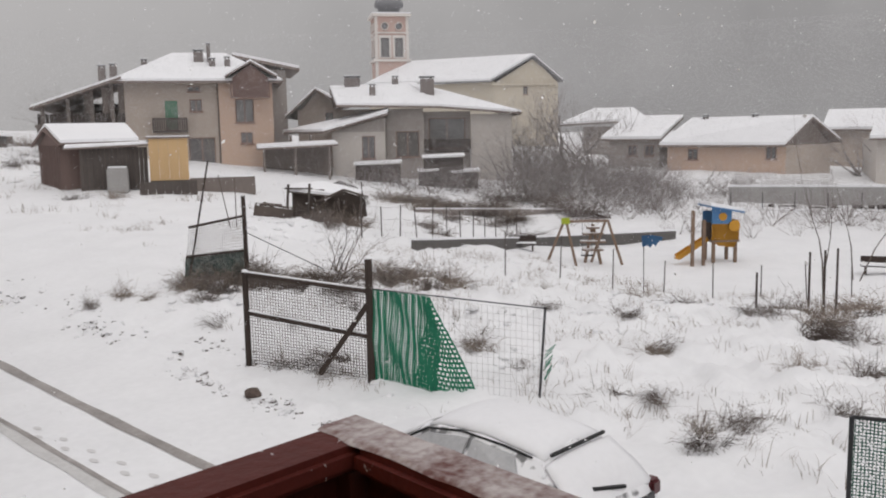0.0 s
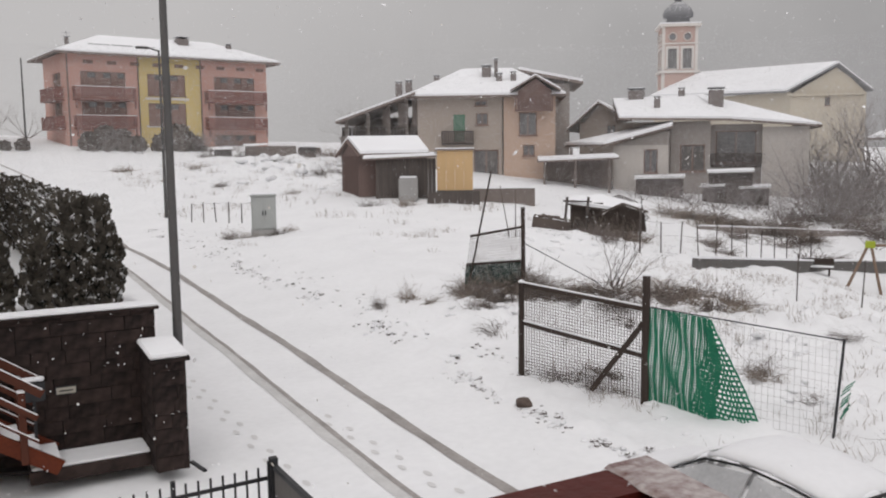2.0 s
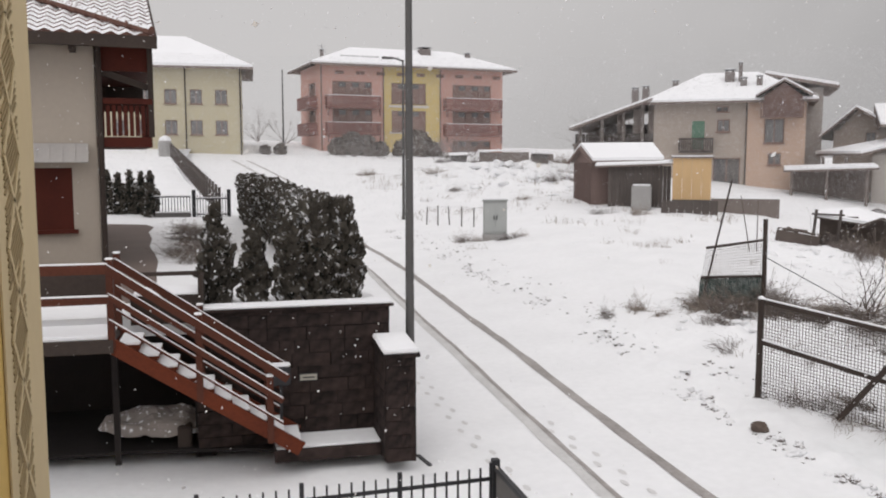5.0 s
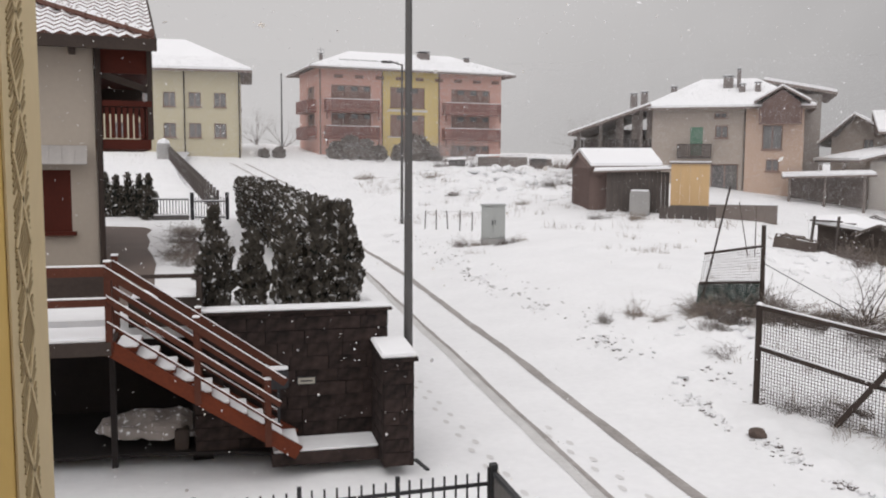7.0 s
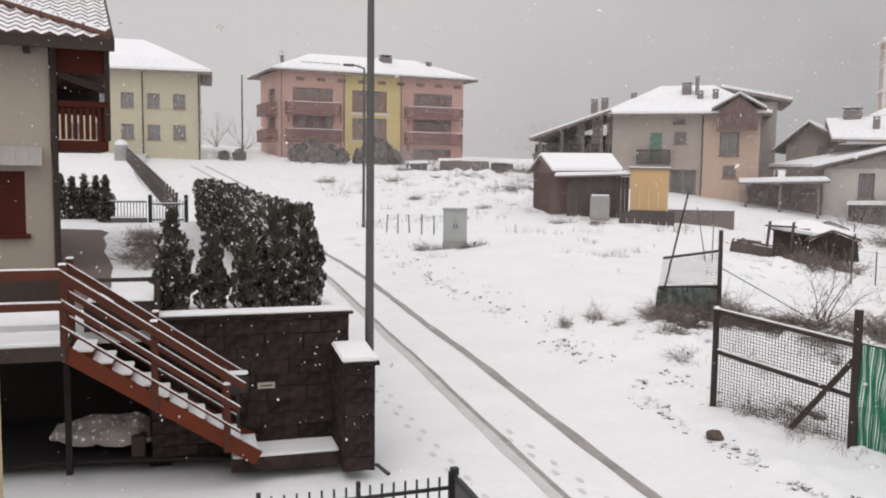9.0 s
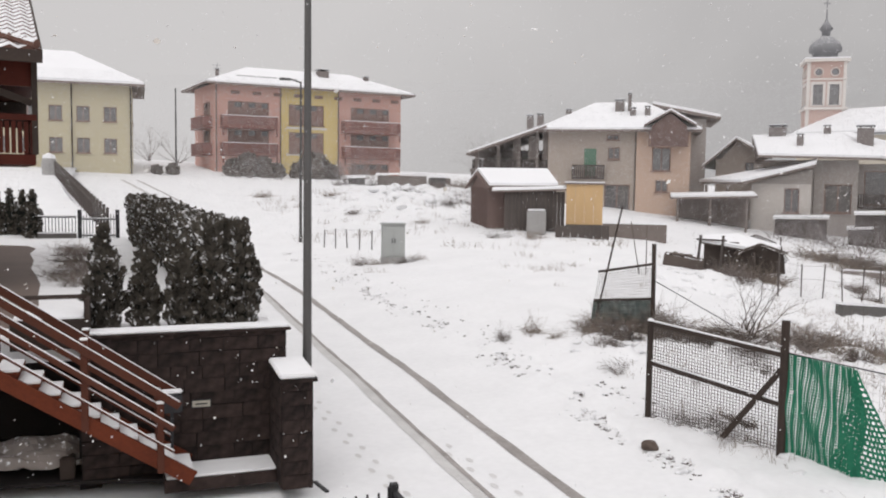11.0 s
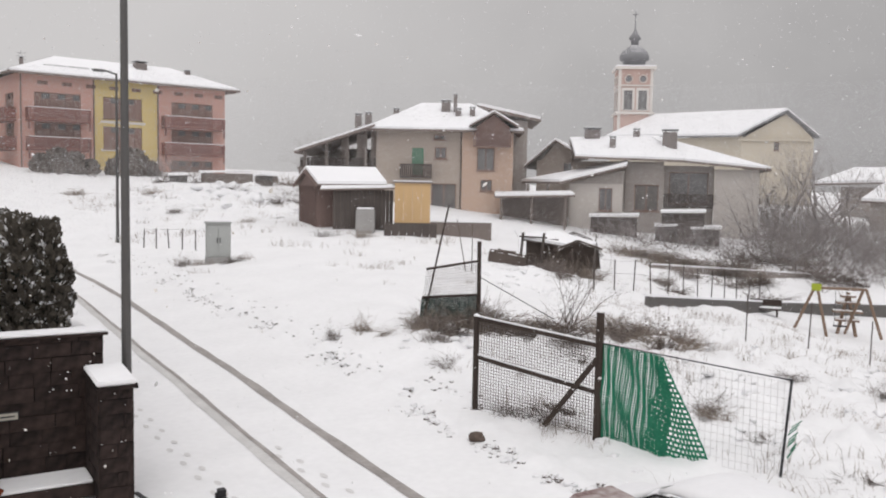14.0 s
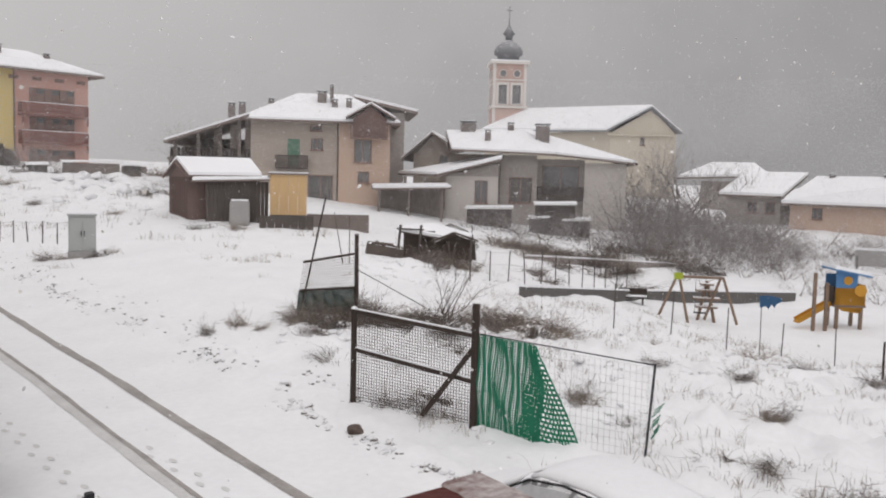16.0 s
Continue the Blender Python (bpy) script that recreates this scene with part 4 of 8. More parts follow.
# ---- parked car ----
def parked_car(m):
    """A hatchback with its nose towards +y, buried in snow."""
    car = thing("car", "dark hatchback parked by the road under thick snow", "car", m)
    # outline stations along the length: y, half width low, half width top, belt height, roof height
    st = [(-1.86, 0.66, 0.56, 0.74, 0.76), (-1.80, 0.78, 0.62, 0.86, 0.90), (-1.62, 0.84, 0.58, 0.92, 1.10), (-1.26, 0.87, 0.50, 0.94, 1.36),
          (-0.5, 0.88, 0.52, 0.93, 1.46), (0.15, 0.88, 0.52, 0.91, 1.43), (0.5, 0.88, 0.54, 0.90, 1.29), (1.05, 0.87, 0.66, 0.88, 0.93), (1.65, 0.84, 0.66, 0.78, 0.82), (2.0, 0.74, 0.55, 0.62, 0.64)]

    def shell(bm, off, cut=None):
        rows = []
        for y, wl, wt, zb, zr in st:
            if cut and not cut(y):
                continue
            ring = [(-wl + 0.05, 0.22), (-wl, 0.45), (-wl, zb - 0.06), (-wl + 0.03, zb), (-wt - 0.03, zr - 0.07), (-wt + 0.12, zr - 0.005), (0, zr + 0.02),
                    (wt - 0.12, zr - 0.005), (wt + 0.03, zr - 0.07), (wl - 0.03, zb), (wl, zb - 0.06), (wl, 0.45), (wl - 0.05, 0.22)]
            rows.append([bm.verts.new((x * (1 + off), y * (1 + off * 0.5), z + off)) for x, z in ring])
        for a, b in zip(rows, rows[1:]):
            for i in range(12):
                bm.faces.new((a[i], a[i + 1], b[i + 1], b[i]))
        bm.faces.new(rows[0])
        bm.faces.new(rows[-1][::-1])
        bm.faces.new([r[0] for r in rows] + [r[12] for r in rows[::-1]])
    bm = bmesh.new()
    shell(bm, 0)
    body = part("body", bm, "car_paint", car, smooth=False)
    # snow blanket on the roof, the bonnet and the tail window
    def blanket(name, y0, y1, w, zf, thick, label):
        bm = bmesh.new()
        ny, nx = 14, 10
        rows = []
        for j in range(ny + 1):
            y = y0 + (y1 - y0) * j / ny
            rows.append([bm.verts.new((w(y) * (2 * i / nx - 1), y, zf(y) + thick * (1 - abs(2 * i / nx - 1) ** 4) * (1 - abs(2 * j / ny - 1) ** 6) + 0.008 * noise.noise(Vector((i * .9, y * 3, 1))) - 0.03 * abs(2 * i / nx - 1) ** 3)) for i in range(nx + 1)])
        for a, b in zip(rows, rows[1:]):
            for i in range(nx):
                bm.faces.new((a[i], a[i + 1], b[i + 1], b[i]))
        low = bmesh.ops.extrude_face_region(bm, geom=bm.faces[:])
        bmesh.ops.translate(bm, verts=[v for v in low["geom"] if isinstance(v, bmesh.types.BMVert)], vec=(0, 0, -0.05))
        return part(name, bm, "car_snow", car, label, smooth=True)
    ys = [s[0] for s in st]
    roof = lambda y: float(np.interp(y, ys, [s[4] for s in st]))
    top = lambda y: float(np.interp(y, ys, [s[2] for s in st]))
    blanket("roof_snow", -1.28, 0.3, lambda y: top(y) + 0.0, lambda y: roof(y) + 0.015, 0.05, "thick smooth snow on the roof")
    blanket("rear_snow", -1.80, -1.33, lambda y: top(y) + 0.06, lambda y: roof(y) + 0.015, 0.04, "snow on the rear window")
    blanket("bonnet_snow", 0.45, 1.95, lambda y: top(y) + 0.06, lambda y: roof(y) + 0.015, 0.05, "snow on windscreen and bonnet")
    # side windows, rimed with snow
    for s in (-1, 1):
        for y0, y1, t0, t1 in ((-1.18, -0.40, -0.95, -0.40), (-0.34, 0.80, -0.34, 0.28)):
            bm = bmesh.new()
            x = lambda y, k: s * (float(np.interp(y, ys, [q[1] for q in st])) * (1 - k) + (top(y) + 0.03) * k + 0.012)
            pts = [(x(y0, 0.2), y0, 1.05), (x(y1, 0.2), y1, 1.0), (x(t1, 0.86), t1, roof(t1) - 0.10), (x(t0, 0.86), t0, roof(t0) - 0.10)]
            f = bm.faces.new([bm.verts.new(p) for p in pts])
            ext = bmesh.ops.extrude_face_region(bm, geom=[f])
            bmesh.ops.translate(bm, verts=[v for v in ext["geom"] if isinstance(v, bmesh.types.BMVert)], vec=(-s * 0.03, 0, 0))
            part("side_window", bm, "car_glass", car, "side window rimed with snow")
        bm = bmesh.new()
        for (ya, yb) in ((-1.15, -0.8), (-0.8, -0.2), (-0.2, 0.3), (0.3, 0.95)):
            rod(bm, (s * (top(ya) + 0.04), ya, roof(ya) - 0.055), (s * (top(yb) + 0.04 + (0.12 if yb > 0.9 else 0)), yb, roof(yb) - 0.055), 0.013, 0.013, 6)
        part("window_trim", bm, "black", car, "black trim over the side windows")
        bm = bmbox(s * 0.95 - 0.09, s * 0.95 + 0.09, 0.62, 0.78, 0.95, 1.08, bevel=0.03)
        mir = part("mirror", bm, "car_paint", car)
        part("snow_cap", bmbox(s * 0.95 - 0.08, s * 0.95 + 0.08, 0.63, 0.77, 1.08, 1.13, bevel=0.02), "car_snow", mir)
        bm = bmbox(s * 0.70 - 0.09, s * 0.70 + 0.09, -1.85, -1.70, 0.72, 0.90, bevel=0.03)
        part("tail_light", bm, "lamp_red", car)
        for y in (-1.3, 1.28):
            bm = bmesh.new()
            rod(bm, (s * 0.66, y, 0.31), (s * 0.89, y, 0.31), 0.31, 0.31, 20)
            wh = part("wheel", bm, "black", car)
            bm = bmesh.new()
            rod(bm, (s * 0.885, y, 0.31), (s * 0.90, y, 0.31), 0.2, 0.18, 14)
            part("rim", bm, "cabinet_grey", wh)
    bm = bmesh.new()
    beam(bm, (-0.47, -1.33, 1.365), (0.47, -1.33, 1.365), 0.03, 0.03)
    part("roof_spoiler", bm, "black", car, "black strip at the roof's rear edge")
    bm = bmesh.new()
    beam(bm, (-0.28, -1.70, 1.06), (0.16, -1.79, 0.98), 0.035, 0.03)
    part("rear_wiper", bm, "black", car)
    part("bumper", bmbox(-0.80, 0.80, -1.98, -1.80, 0.28, 0.66, bevel=0.05), "bumper_dark", car, "dark plastic rear bumper")
    part("lower_tailgate", bmbox(-0.62, 0.62, -1.875, -1.84, 0.67, 0.80, bevel=0.01), "bumper_dark", car, "dark strip of tailgate free of snow")
    part("bumper_snow", bmbox(-0.72, 0.72, -1.97, -1.84, 0.66, 0.70, bevel=0.015), "car_snow", car)
    return car


parked_car(pose(7.27, 6.18, h1(7.3, 6.2) - 0.05, 0, 0, -1))


# ---- neighbour's house on the terrace ----
def wall_with_holes(w, z0, z1, thick, holes):
    """A wall along local x with rectangular openings (x0, x1, z0, z1) right through it."""
    bm = bmesh.new()
    xs = sorted({0.006, w - 0.006, *[v for q in holes for v in q[:2]]})
    zs = sorted({z0, z1, *[v for q in holes for v in q[2:]]})
    for xa, xb in zip(xs, xs[1:]):
        run = None
        for za, zb in zip(zs, zs[1:]):
            mx, mz = (xa + xb) / 2, (za + zb) / 2
            if any(q[0] < mx < q[1] and q[2] < mz < q[3] for q in holes):
                if run:
                    box(bm, xa, xb, 0, thick, *run)
                run = None
            else:
                run = (run[0] if run else za, zb)
        if run:
            box(bm, xa, xb, 0, thick, *run)
    return bm


def put_window(house, m, q, style, depth):
    """A window in the opening q of the wall placed by m. style: frame and shutter materials."""
    x0, x1, z0, z1 = q
    frame_mat, shut = style
    bm = bmesh.new()
    f = 0.08 if x1 - x0 > 0.7 else 0.05
    for a in ((x0, x0 + f, z0, z1), (x1 - f, x1, z0, z1), (x0 + f, x1 - f, z0, z0 + f), (x0 + f, x1 - f, z1 - f, z1), ((x0 + x1) / 2 - f / 2, (x0 + x1) / 2 + f / 2, z0 + f, z1 - f)):
        box(bm, a[0], a[1], depth, depth + 0.06, a[2], a[3])
    win = part("window", bm, frame_mat, house)
    win.matrix_basis = m
    part("pane", bmbox(x0 + f / 2, x1 - f / 2, depth + 0.03, depth + 0.05, z0 + f / 2, z1 - f / 2), "pane", win)
    part("sill", bmbox(x0 - 0.08, x1 + 0.08, -0.12, 0.02, z0 - 0.08, z0), "white_paint" if frame_mat == "white_paint" else frame_mat, win)
    if shut == "closed":
        n = max(2, round((x1 - x0) / 0.75))
        for k in range(n):
            xa, xb = x0 + (x1 - x0) * k / n + 0.02, x0 + (x1 - x0) * (k + 1) / n - 0.02
            part("shutter", bmbox(xa, xb, depth - 0.06, depth - 0.01, z0 + 0.03, z1 - 0.08 - 0.5 * (k % 2) * (x1 - x0 > 2)), frame_mat, win)
    elif shut:
        w = (x1 - x0) / 2
        part("shutter", bmbox(x0 - w, x0 - 0.02, -0.06, -0.01, z0, z1), shut, win)
        part("shutter", bmbox(x1 + 0.02, x1 + w, -0.06, -0.01, z0, z1), shut, win)


def put_wall(house, a, b, z0, z1, mat, holes=(), style=("shutter_brown", None), thick=0.3, depth=0.15):
    """A wall of the house from plan point a to b, its outer face on the right-hand side of that way."""
    w = math.hypot(b[0] - a[0], b[1] - a[1])
    m = pose(a[0], a[1], 0, 0, 0, math.degrees(math.atan2(b[1] - a[1], b[0] - a[0])))
    ob = part("wall", wall_with_holes(w, z0, z1, thick, list(holes)), mat, house)
    ob.matrix_basis = m
    for q in holes:
        put_window(house, m, q, style, depth)
    return m


def put_roof(house, faces, snow=0.22, thick=0.2, mat="roof_under"):
    """Roof planes (polygons of their under-edge) with a snow layer on each."""
    for pts in faces:
        bm = bmesh.new()
        slab(bm, pts, thick, thick)
        rf = part("roof", bm, mat, house)
        if snow:
            bm = bmesh.new()
            c = sum((Vector(p) for p in pts), Vector()) / len(pts)
            slab(bm, [Vector(p).lerp(c, 0.012) for p in pts], snow, thick + snow + 0.005)
            part("snow_cover", bm, "roof_snow", rf, "thick unbroken snow")


def hip(x0, x1, y0, y1, ze, zr, o, inset=None):
    """The four faces of a hip roof with overhang o; the ridge runs along the longer side."""
    x0, x1, y0, y1 = x0 - o, x1 + o, y0 - o, y1 + o
    if x1 - x0 >= y1 - y0:
        k = (y1 - y0) / 2 if inset is None else inset
        a, b = (x0 + k, (y0 + y1) / 2, zr), (x1 - k, (y0 + y1) / 2, zr)
        return [[(x0, y0, ze), (x1, y0, ze), b, a], [(x1, y0, ze), (x1, y1, ze), b], [(x1, y1, ze), (x0, y1, ze), a, b], [(x0, y1, ze), (x0, y0, ze), a]]
    k = (x1 - x0) / 2 if inset is None else inset
    a, b = ((x0 + x1) / 2, y0 + k, zr), ((x0 + x1) / 2, y1 - k, zr)
    return [[(x0, y0, ze), (x1, y0, ze), a], [(x1, y0, ze), (x1, y1, ze), b, a], [(x1, y1, ze), (x0, y1, ze), b], [(x0, y1, ze), (x0, y0, ze), a, b]]


def chimney(house, x, y, z0, z1, w=0.6, mat="chimney_grey"):
    c = part("chimney", bmbox(x - w / 2, x + w / 2, y - w / 2, y + w / 2, z0, z1), mat, house)
    part("chimney_cap", bmbox(x - w * 0.58, x + w * 0.58, y - w * 0.58, y + w * 0.58, z1 + 0.14, z1 + 0.20), "slate", c)
    for sx in (-1, 1):
        part("pot", bmbox(x + sx * w * 0.3 - 0.05, x + sx * w * 0.3 + 0.05, y - w * 0.3, y + w * 0.3, z1, z1 + 0.14), mat, c)
    part("snow_cap", bmbox(x - w * 0.5, x + w * 0.5, y - w * 0.5, y + w * 0.5, z1 + 0.20, z1 + 0.26, bevel=0.02), "roof_snow", c)


def timber_balcony(house, m, x0, x1, z, out, mat, h=1.0, bars=True):
    """A wooden balcony on the wall placed by m, from x0 to x1, its floor at z."""
    b = part("balcony", bmbox(x0, x1, -out, -0.01, z - 0.16, z), mat, house)
    b.matrix_basis = m
    part("rail", bmbox(x0, x1, -out, -out + 0.08, z + h - 0.1, z + h), mat, b)
    for xx in (x0, x1 - 0.08):
        part("side_rail", bmbox(xx, xx + 0.08, -out + 0.09, -0.02, z + h - 0.1, z + h), mat, b)
        part("side_board", bmbox(xx + 0.02, xx + 0.05, -out + 0.09, -0.02, z + 0.1, z + h - 0.15), mat, b)
    if bars:
        n = max(3, int((x1 - x0) / 0.16))
        me = None
        for i in range(n + 1):
            x = x0 + 0.04 + (x1 - x0 - 0.08) * i / n
            if me is None:
                me = mesh_of("baluster", bmbox(-0.055, 0.055, -out + 0.02, -out + 0.05, z + 0.02, z + h - 0.1), mat)
            bal_ob = new("baluster", me)
            bal_ob.parent = b
            bal_ob.location = (x, 0, 0)
    else:
        part("front_board", bmbox(x0, x1, -out + 0.02, -out + 0.05, z + 0.05, z + h - 0.1), mat, b)


nb_house = thing("house", "cream plastered chalet with a snowy tiled roof and wooden balcony", "house")
NX, NY = -2.55, 19.5
nb_house.matrix_basis = pose(NX, NY, 0, 0, 0, 7) @ pose(-NX, -NY, 0)
m = put_wall(nb_house, (-12, NY), (NX, NY), YZ - 0.05, 6.65, "plaster_cream", [(8.05, 8.95, 2.85, 4.12)], ("house_red", None), depth=0.02)
dw = part("shutter", bmbox(8.05, 8.95, 0.0, 0.05, 2.85, 4.12), "house_red", nb_house, "closed red-brown shutter")
dw.matrix_basis = m
for i in range(14):
    aw = bmesh.new()
    xa, xb = 7.6 + i * 0.12, 7.6 + (i + 1) * 0.12
    slab(aw, [(xa, -0.05 - 0.02 * (i % 2), 4.62), (xa, -0.42 - 0.03 * (i % 2), 4.25), (xb, -0.42 - 0.03 * (i % 2), 4.25), (xb, -0.05 - 0.02 * (i % 2), 4.62)], 0.02)
    a_ob = part("awning_rib", aw, "awning", nb_house, "ribbed grey awning over the window")
    a_ob.matrix_basis = m
put_wall(nb_house, (NX, NY), (NX, 30), YZ - 0.05, 6.65, "plaster_cream", [(1.2, 2.2, 2.0, 4.2), (5, 6.2, 2.9, 4.2)])
put_wall(nb_house, (-12, 30), (-12, NY), YZ - 0.05, 6.65, "plaster_cream")
put_wall(nb_house, (NX, 30), (-12, 30), YZ - 0.05, 6.65, "plaster_cream")
bm = bmesh.new()
rod(bm, (NX + 0.08, NY - 0.08, YZ), (NX + 0.08, NY - 0.08, 6.6), 0.06, 0.06, 8)
part("downpipe", bm, "dark_wood", nb_house, "dark downpipe at the corner")
# reddish timber gable and balcony on the road side
part("gable_boarding", bmbox(NX + 0.02, NX + 1.14, NY + 0.02, NY + 4.2, 6.12, 6.66), "house_red", nb_house, "red-brown boarded gable")
for i in range(14):
    y = NY + 0.1 + i * 0.30
    part("board", bmbox(NX + 1.03, NX + 1.07, y, y + 0.27, 4.78, 5.5), "house_red", nb_house)
for i in range(9):
    x = NX + 0.08 + i * 0.115
    part("baluster", bmbox(x, x + 0.085, NY - 0.02, NY + 0.02, 4.78, 5.42), "house_red", nb_house)
part("balcony_floor", bmbox(NX + 0.01, NX + 1.1, NY - 0.04, NY + 4.3, 4.55, 4.76), "house_red", nb_house)
part("balcony_rail", bmbox(NX + 0.02, NX + 1.12, NY - 0.06, NY + 0.04, 5.44, 5.56), "house_red", nb_house)
part("balcony_rail", bmbox(NX + 1.0, NX + 1.12, NY + 0.06, NY + 4.3, 5.44, 5.56), "house_red", nb_house)
bm = bmesh.new()
beam(bm, (NX + 0.1, NY + 0.1, 6.12), (NX + 1.05, NY + 0.1, 5.80), 0.12, 0.14)
part("strut", bm, "dark_wood", nb_house)
part("corner_post", bmbox(NX + 1.04, NX + 1.15, NY - 0.05, NY + 0.05, 4.76, 6.6), "dark_wood", nb_house)
# added dark sheet: closes the see-through gap that should read as shade
part("end_boarding", bmbox(NX + 0.02, NX + 1.1, NY + 4.22, NY + 4.3, 5.5, 6.6), "dark_wood", nb_house, "dark filler sheet standing for the shade behind the balcony")
# tiled hip roof with rippled courses
def tiled_plane(o, along, slope, length, run, cut):
    """Courses of round tiles: o is the eave's end, along the eave's way, slope the way up."""
    bm = bmesh.new()
    nrm = along.cross(slope).normalized()
    nc = int(run / 0.34)
    for c in range(nc):
        lo, hi = cut(c / nc, length), length
        k = int((hi - lo) / 0.075)
        rows = []
        for s in (0, 1):
            sl = c * 0.34 + s * 0.36
            rows.append([bm.verts.new(o + along * (lo + (hi - lo) * i / k) + slope * sl + nrm * (0.035 * math.sin((lo + (hi - lo) * i / k) * 2 * math.pi / 0.30) + (0.05 if s == 0 else 0.0))) for i in range(k + 1)])
        rows.append([bm.verts.new(v.co - nrm * 0.07) for v in rows[0]])
        for i in range(k):
            bm.faces.new((rows[0][i], rows[0][i + 1], rows[1][i + 1], rows[1][i]))
            bm.faces.new((rows[2][i], rows[2][i + 1], rows[0][i + 1], rows[0][i]))
    return bm


sl = radians(22)
o1 = Vector((-1.38, NY - 0.75, 6.78))
rt = part("tiles", tiled_plane(o1, Vector((-1, 0, 0)), Vector((0, math.cos(sl), math.sin(sl))), 11.5, 6.6, lambda c, L: 0.0), "tile", nb_house, "round roof tiles under patchy snow")
part("eave_board", bmbox(-12.6, -1.35, NY - 0.78, NY - 0.70, 6.52, 6.76), "dark_wood", nb_house)
for dz, nm, mt in ((-0.14, "verge_board", "dark_wood"),):
    bm = bmesh.new()
    beam(bm, o1 + Vector((0.02, 0.05, dz)), o1 + Vector((0.02, 6.1, dz + 2.46)), 0.06, 0.24)
    part(nm, bm, mt, nb_house)
hip_a, hip_b = o1 + Vector((-0.05, 0.08, 0.10)), Vector((-4.2, 21.5, 8.0))
for k in range(14):
    bm = bmesh.new()
    rod(bm, hip_a.lerp(hip_b, k / 14), hip_a.lerp(hip_b, (k + 1.1) / 14), 0.10, 0.085, 8)
    part("ridge_tile", bm, "tile", nb_house)
part("soffit", bmbox(-12.6, -1.4, NY - 0.70, NY + 0.9, 6.62, 6.68), "dark_wood", nb_house)
bm = bmesh.new()
slab(bm, [(NX, NY, 6.6), (NX, NY + 5.2, 9.0), (NX, NY + 10.4, 6.6)], 0.01)
part("gable_wall", bm, "plaster_cream", nb_house)
bm = bmesh.new()
slab(bm, [(-12.6, NY + 5.4, 9.2), (-1.45, NY + 5.4, 9.2), (-1.3, NY + 11.4, 6.8), (-12.6, NY + 11.4, 6.8)], 0.15)
part("rear_roof", bm, "roof_snow", nb_house)
for i in range(10):
    x = -3.0 - i * 0.9
    part("rafter", bmbox(x, x + 0.12, NY - 0.68, NY, 6.46, 6.6), "dark_wood", nb_house)

# ---- garden wall, iron gate and picket fence at the terrace's far end ----
gw = thing("garden_wall", "low grey garden wall with a dark snowy railing beside an iron gate", "wall")
part("body", bmbox(-2.62, -1.32, 34.62, 34.84, YZ, YZ + 0.28), "dark_concrete", gw)
part("snow_cap", bmbox(-2.62, -1.32, 34.60, 34.86, YZ + 0.28, YZ + 0.33, bevel=0.02), "roof_snow", gw)
for i in range(12):
    x = -2.58 + i * 0.112
    part("bar", bmbox(x - 0.014, x + 0.014, 34.71, 34.74, YZ + 0.33, YZ + 0.86), "dark_iron", gw)
part("top_bar", bmbox(-2.62, -1.32, 34.70, 34.75, YZ + 0.86, YZ + 0.90), "dark_iron", gw)
part("bar_snow", bmbox(-2.62, -1.32, 34.70, 34.75, YZ + 0.902, YZ + 0.94), "roof_snow", gw)
ig = thing("garden_gate", "dark wrought-iron garden gate between posts", "gate")
for x in (-1.20, 0.10):
    part("post", bmbox(x - 0.07, x + 0.07, 34.6, 34.74, YZ, YZ + 1.15), "dark_iron", ig)
for i in range(11):
    x = -1.07 + i * 0.104
    part("bar", bmbox(x - 0.012, x + 0.012, 34.68, 34.70, YZ + 0.08, YZ + 0.95 + 0.15 * math.sin(i * 0.314)), "dark_iron", ig)
for z in (0.18, 0.78):
    part("cross_bar", bmbox(-1.12, 0.02, 34.685, 34.705, YZ + z, YZ + z + 0.04), "dark_iron", ig)
    part("bar_snow", bmbox(-1.12, 0.02, 34.68, 34.71, YZ + z + 0.042, YZ + z + 0.08), "roof_snow", ig)
pf = thing("picket_fence", "weathered grey picket fence climbing beside the road", "fence")
for i in range(30):
    t = i / 29
    x, y = -0.25 - 4.0 * t, 35 + 37 * t
    z = float(terrace_z(y))
    ob = part("picket", bmbox(-0.07, 0.07, -0.02, 0.02, 0, 1.15), "grey_wood", pf)
    ob.matrix_basis = pose(x, y, z - 0.05, 0, 0, 60)
bm = bmesh.new()
beam(bm, (-0.25, 35, YZ + 0.9), (-4.25, 72, float(terrace_z(72)) + 0.8), 0.05, 0.08)
part("rail", bm, "grey_wood", pf)
sp = thing("stone_post", "pale rounded stone gatepost capped with snow", "gatepost", pose(-4.6, 72, float(terrace_z(72)) - 0.05))
bm = bmesh.new()
lathe(bm, [(0.5, 0), (0.55, 0.9), (0.45, 1.3), (0.1, 1.5)], 12)
part("body", bm, "concrete", sp)
bm = bmesh.new()
lathe(bm, [(0.5, 1.25), (0.4, 1.5), (0.1, 1.65)], 12)
part("snow_cap", bm, "roof_snow", sp)


# ---- apartment house, pink and yellow ----
pk = thing("apartment_house", "pink and yellow three-storey apartment house with brown wooden balconies", "apartment house", pose(9.36, 89.15, 0, 0, 0, 8))
PW, PD, PB, PE = 20.4, 8.6, 3.6, 13.95
SH = ("shutter_brown", "closed")
FLOORS = ((4.75, 6.3), (7.2, 9.45), (10.0, 12.25))     # sill and head of the openings, storey by storey


def storey(x0, x1, kinds=(0, 1, 2)):
    return [(x0, x1, *FLOORS[k]) for k in kinds]


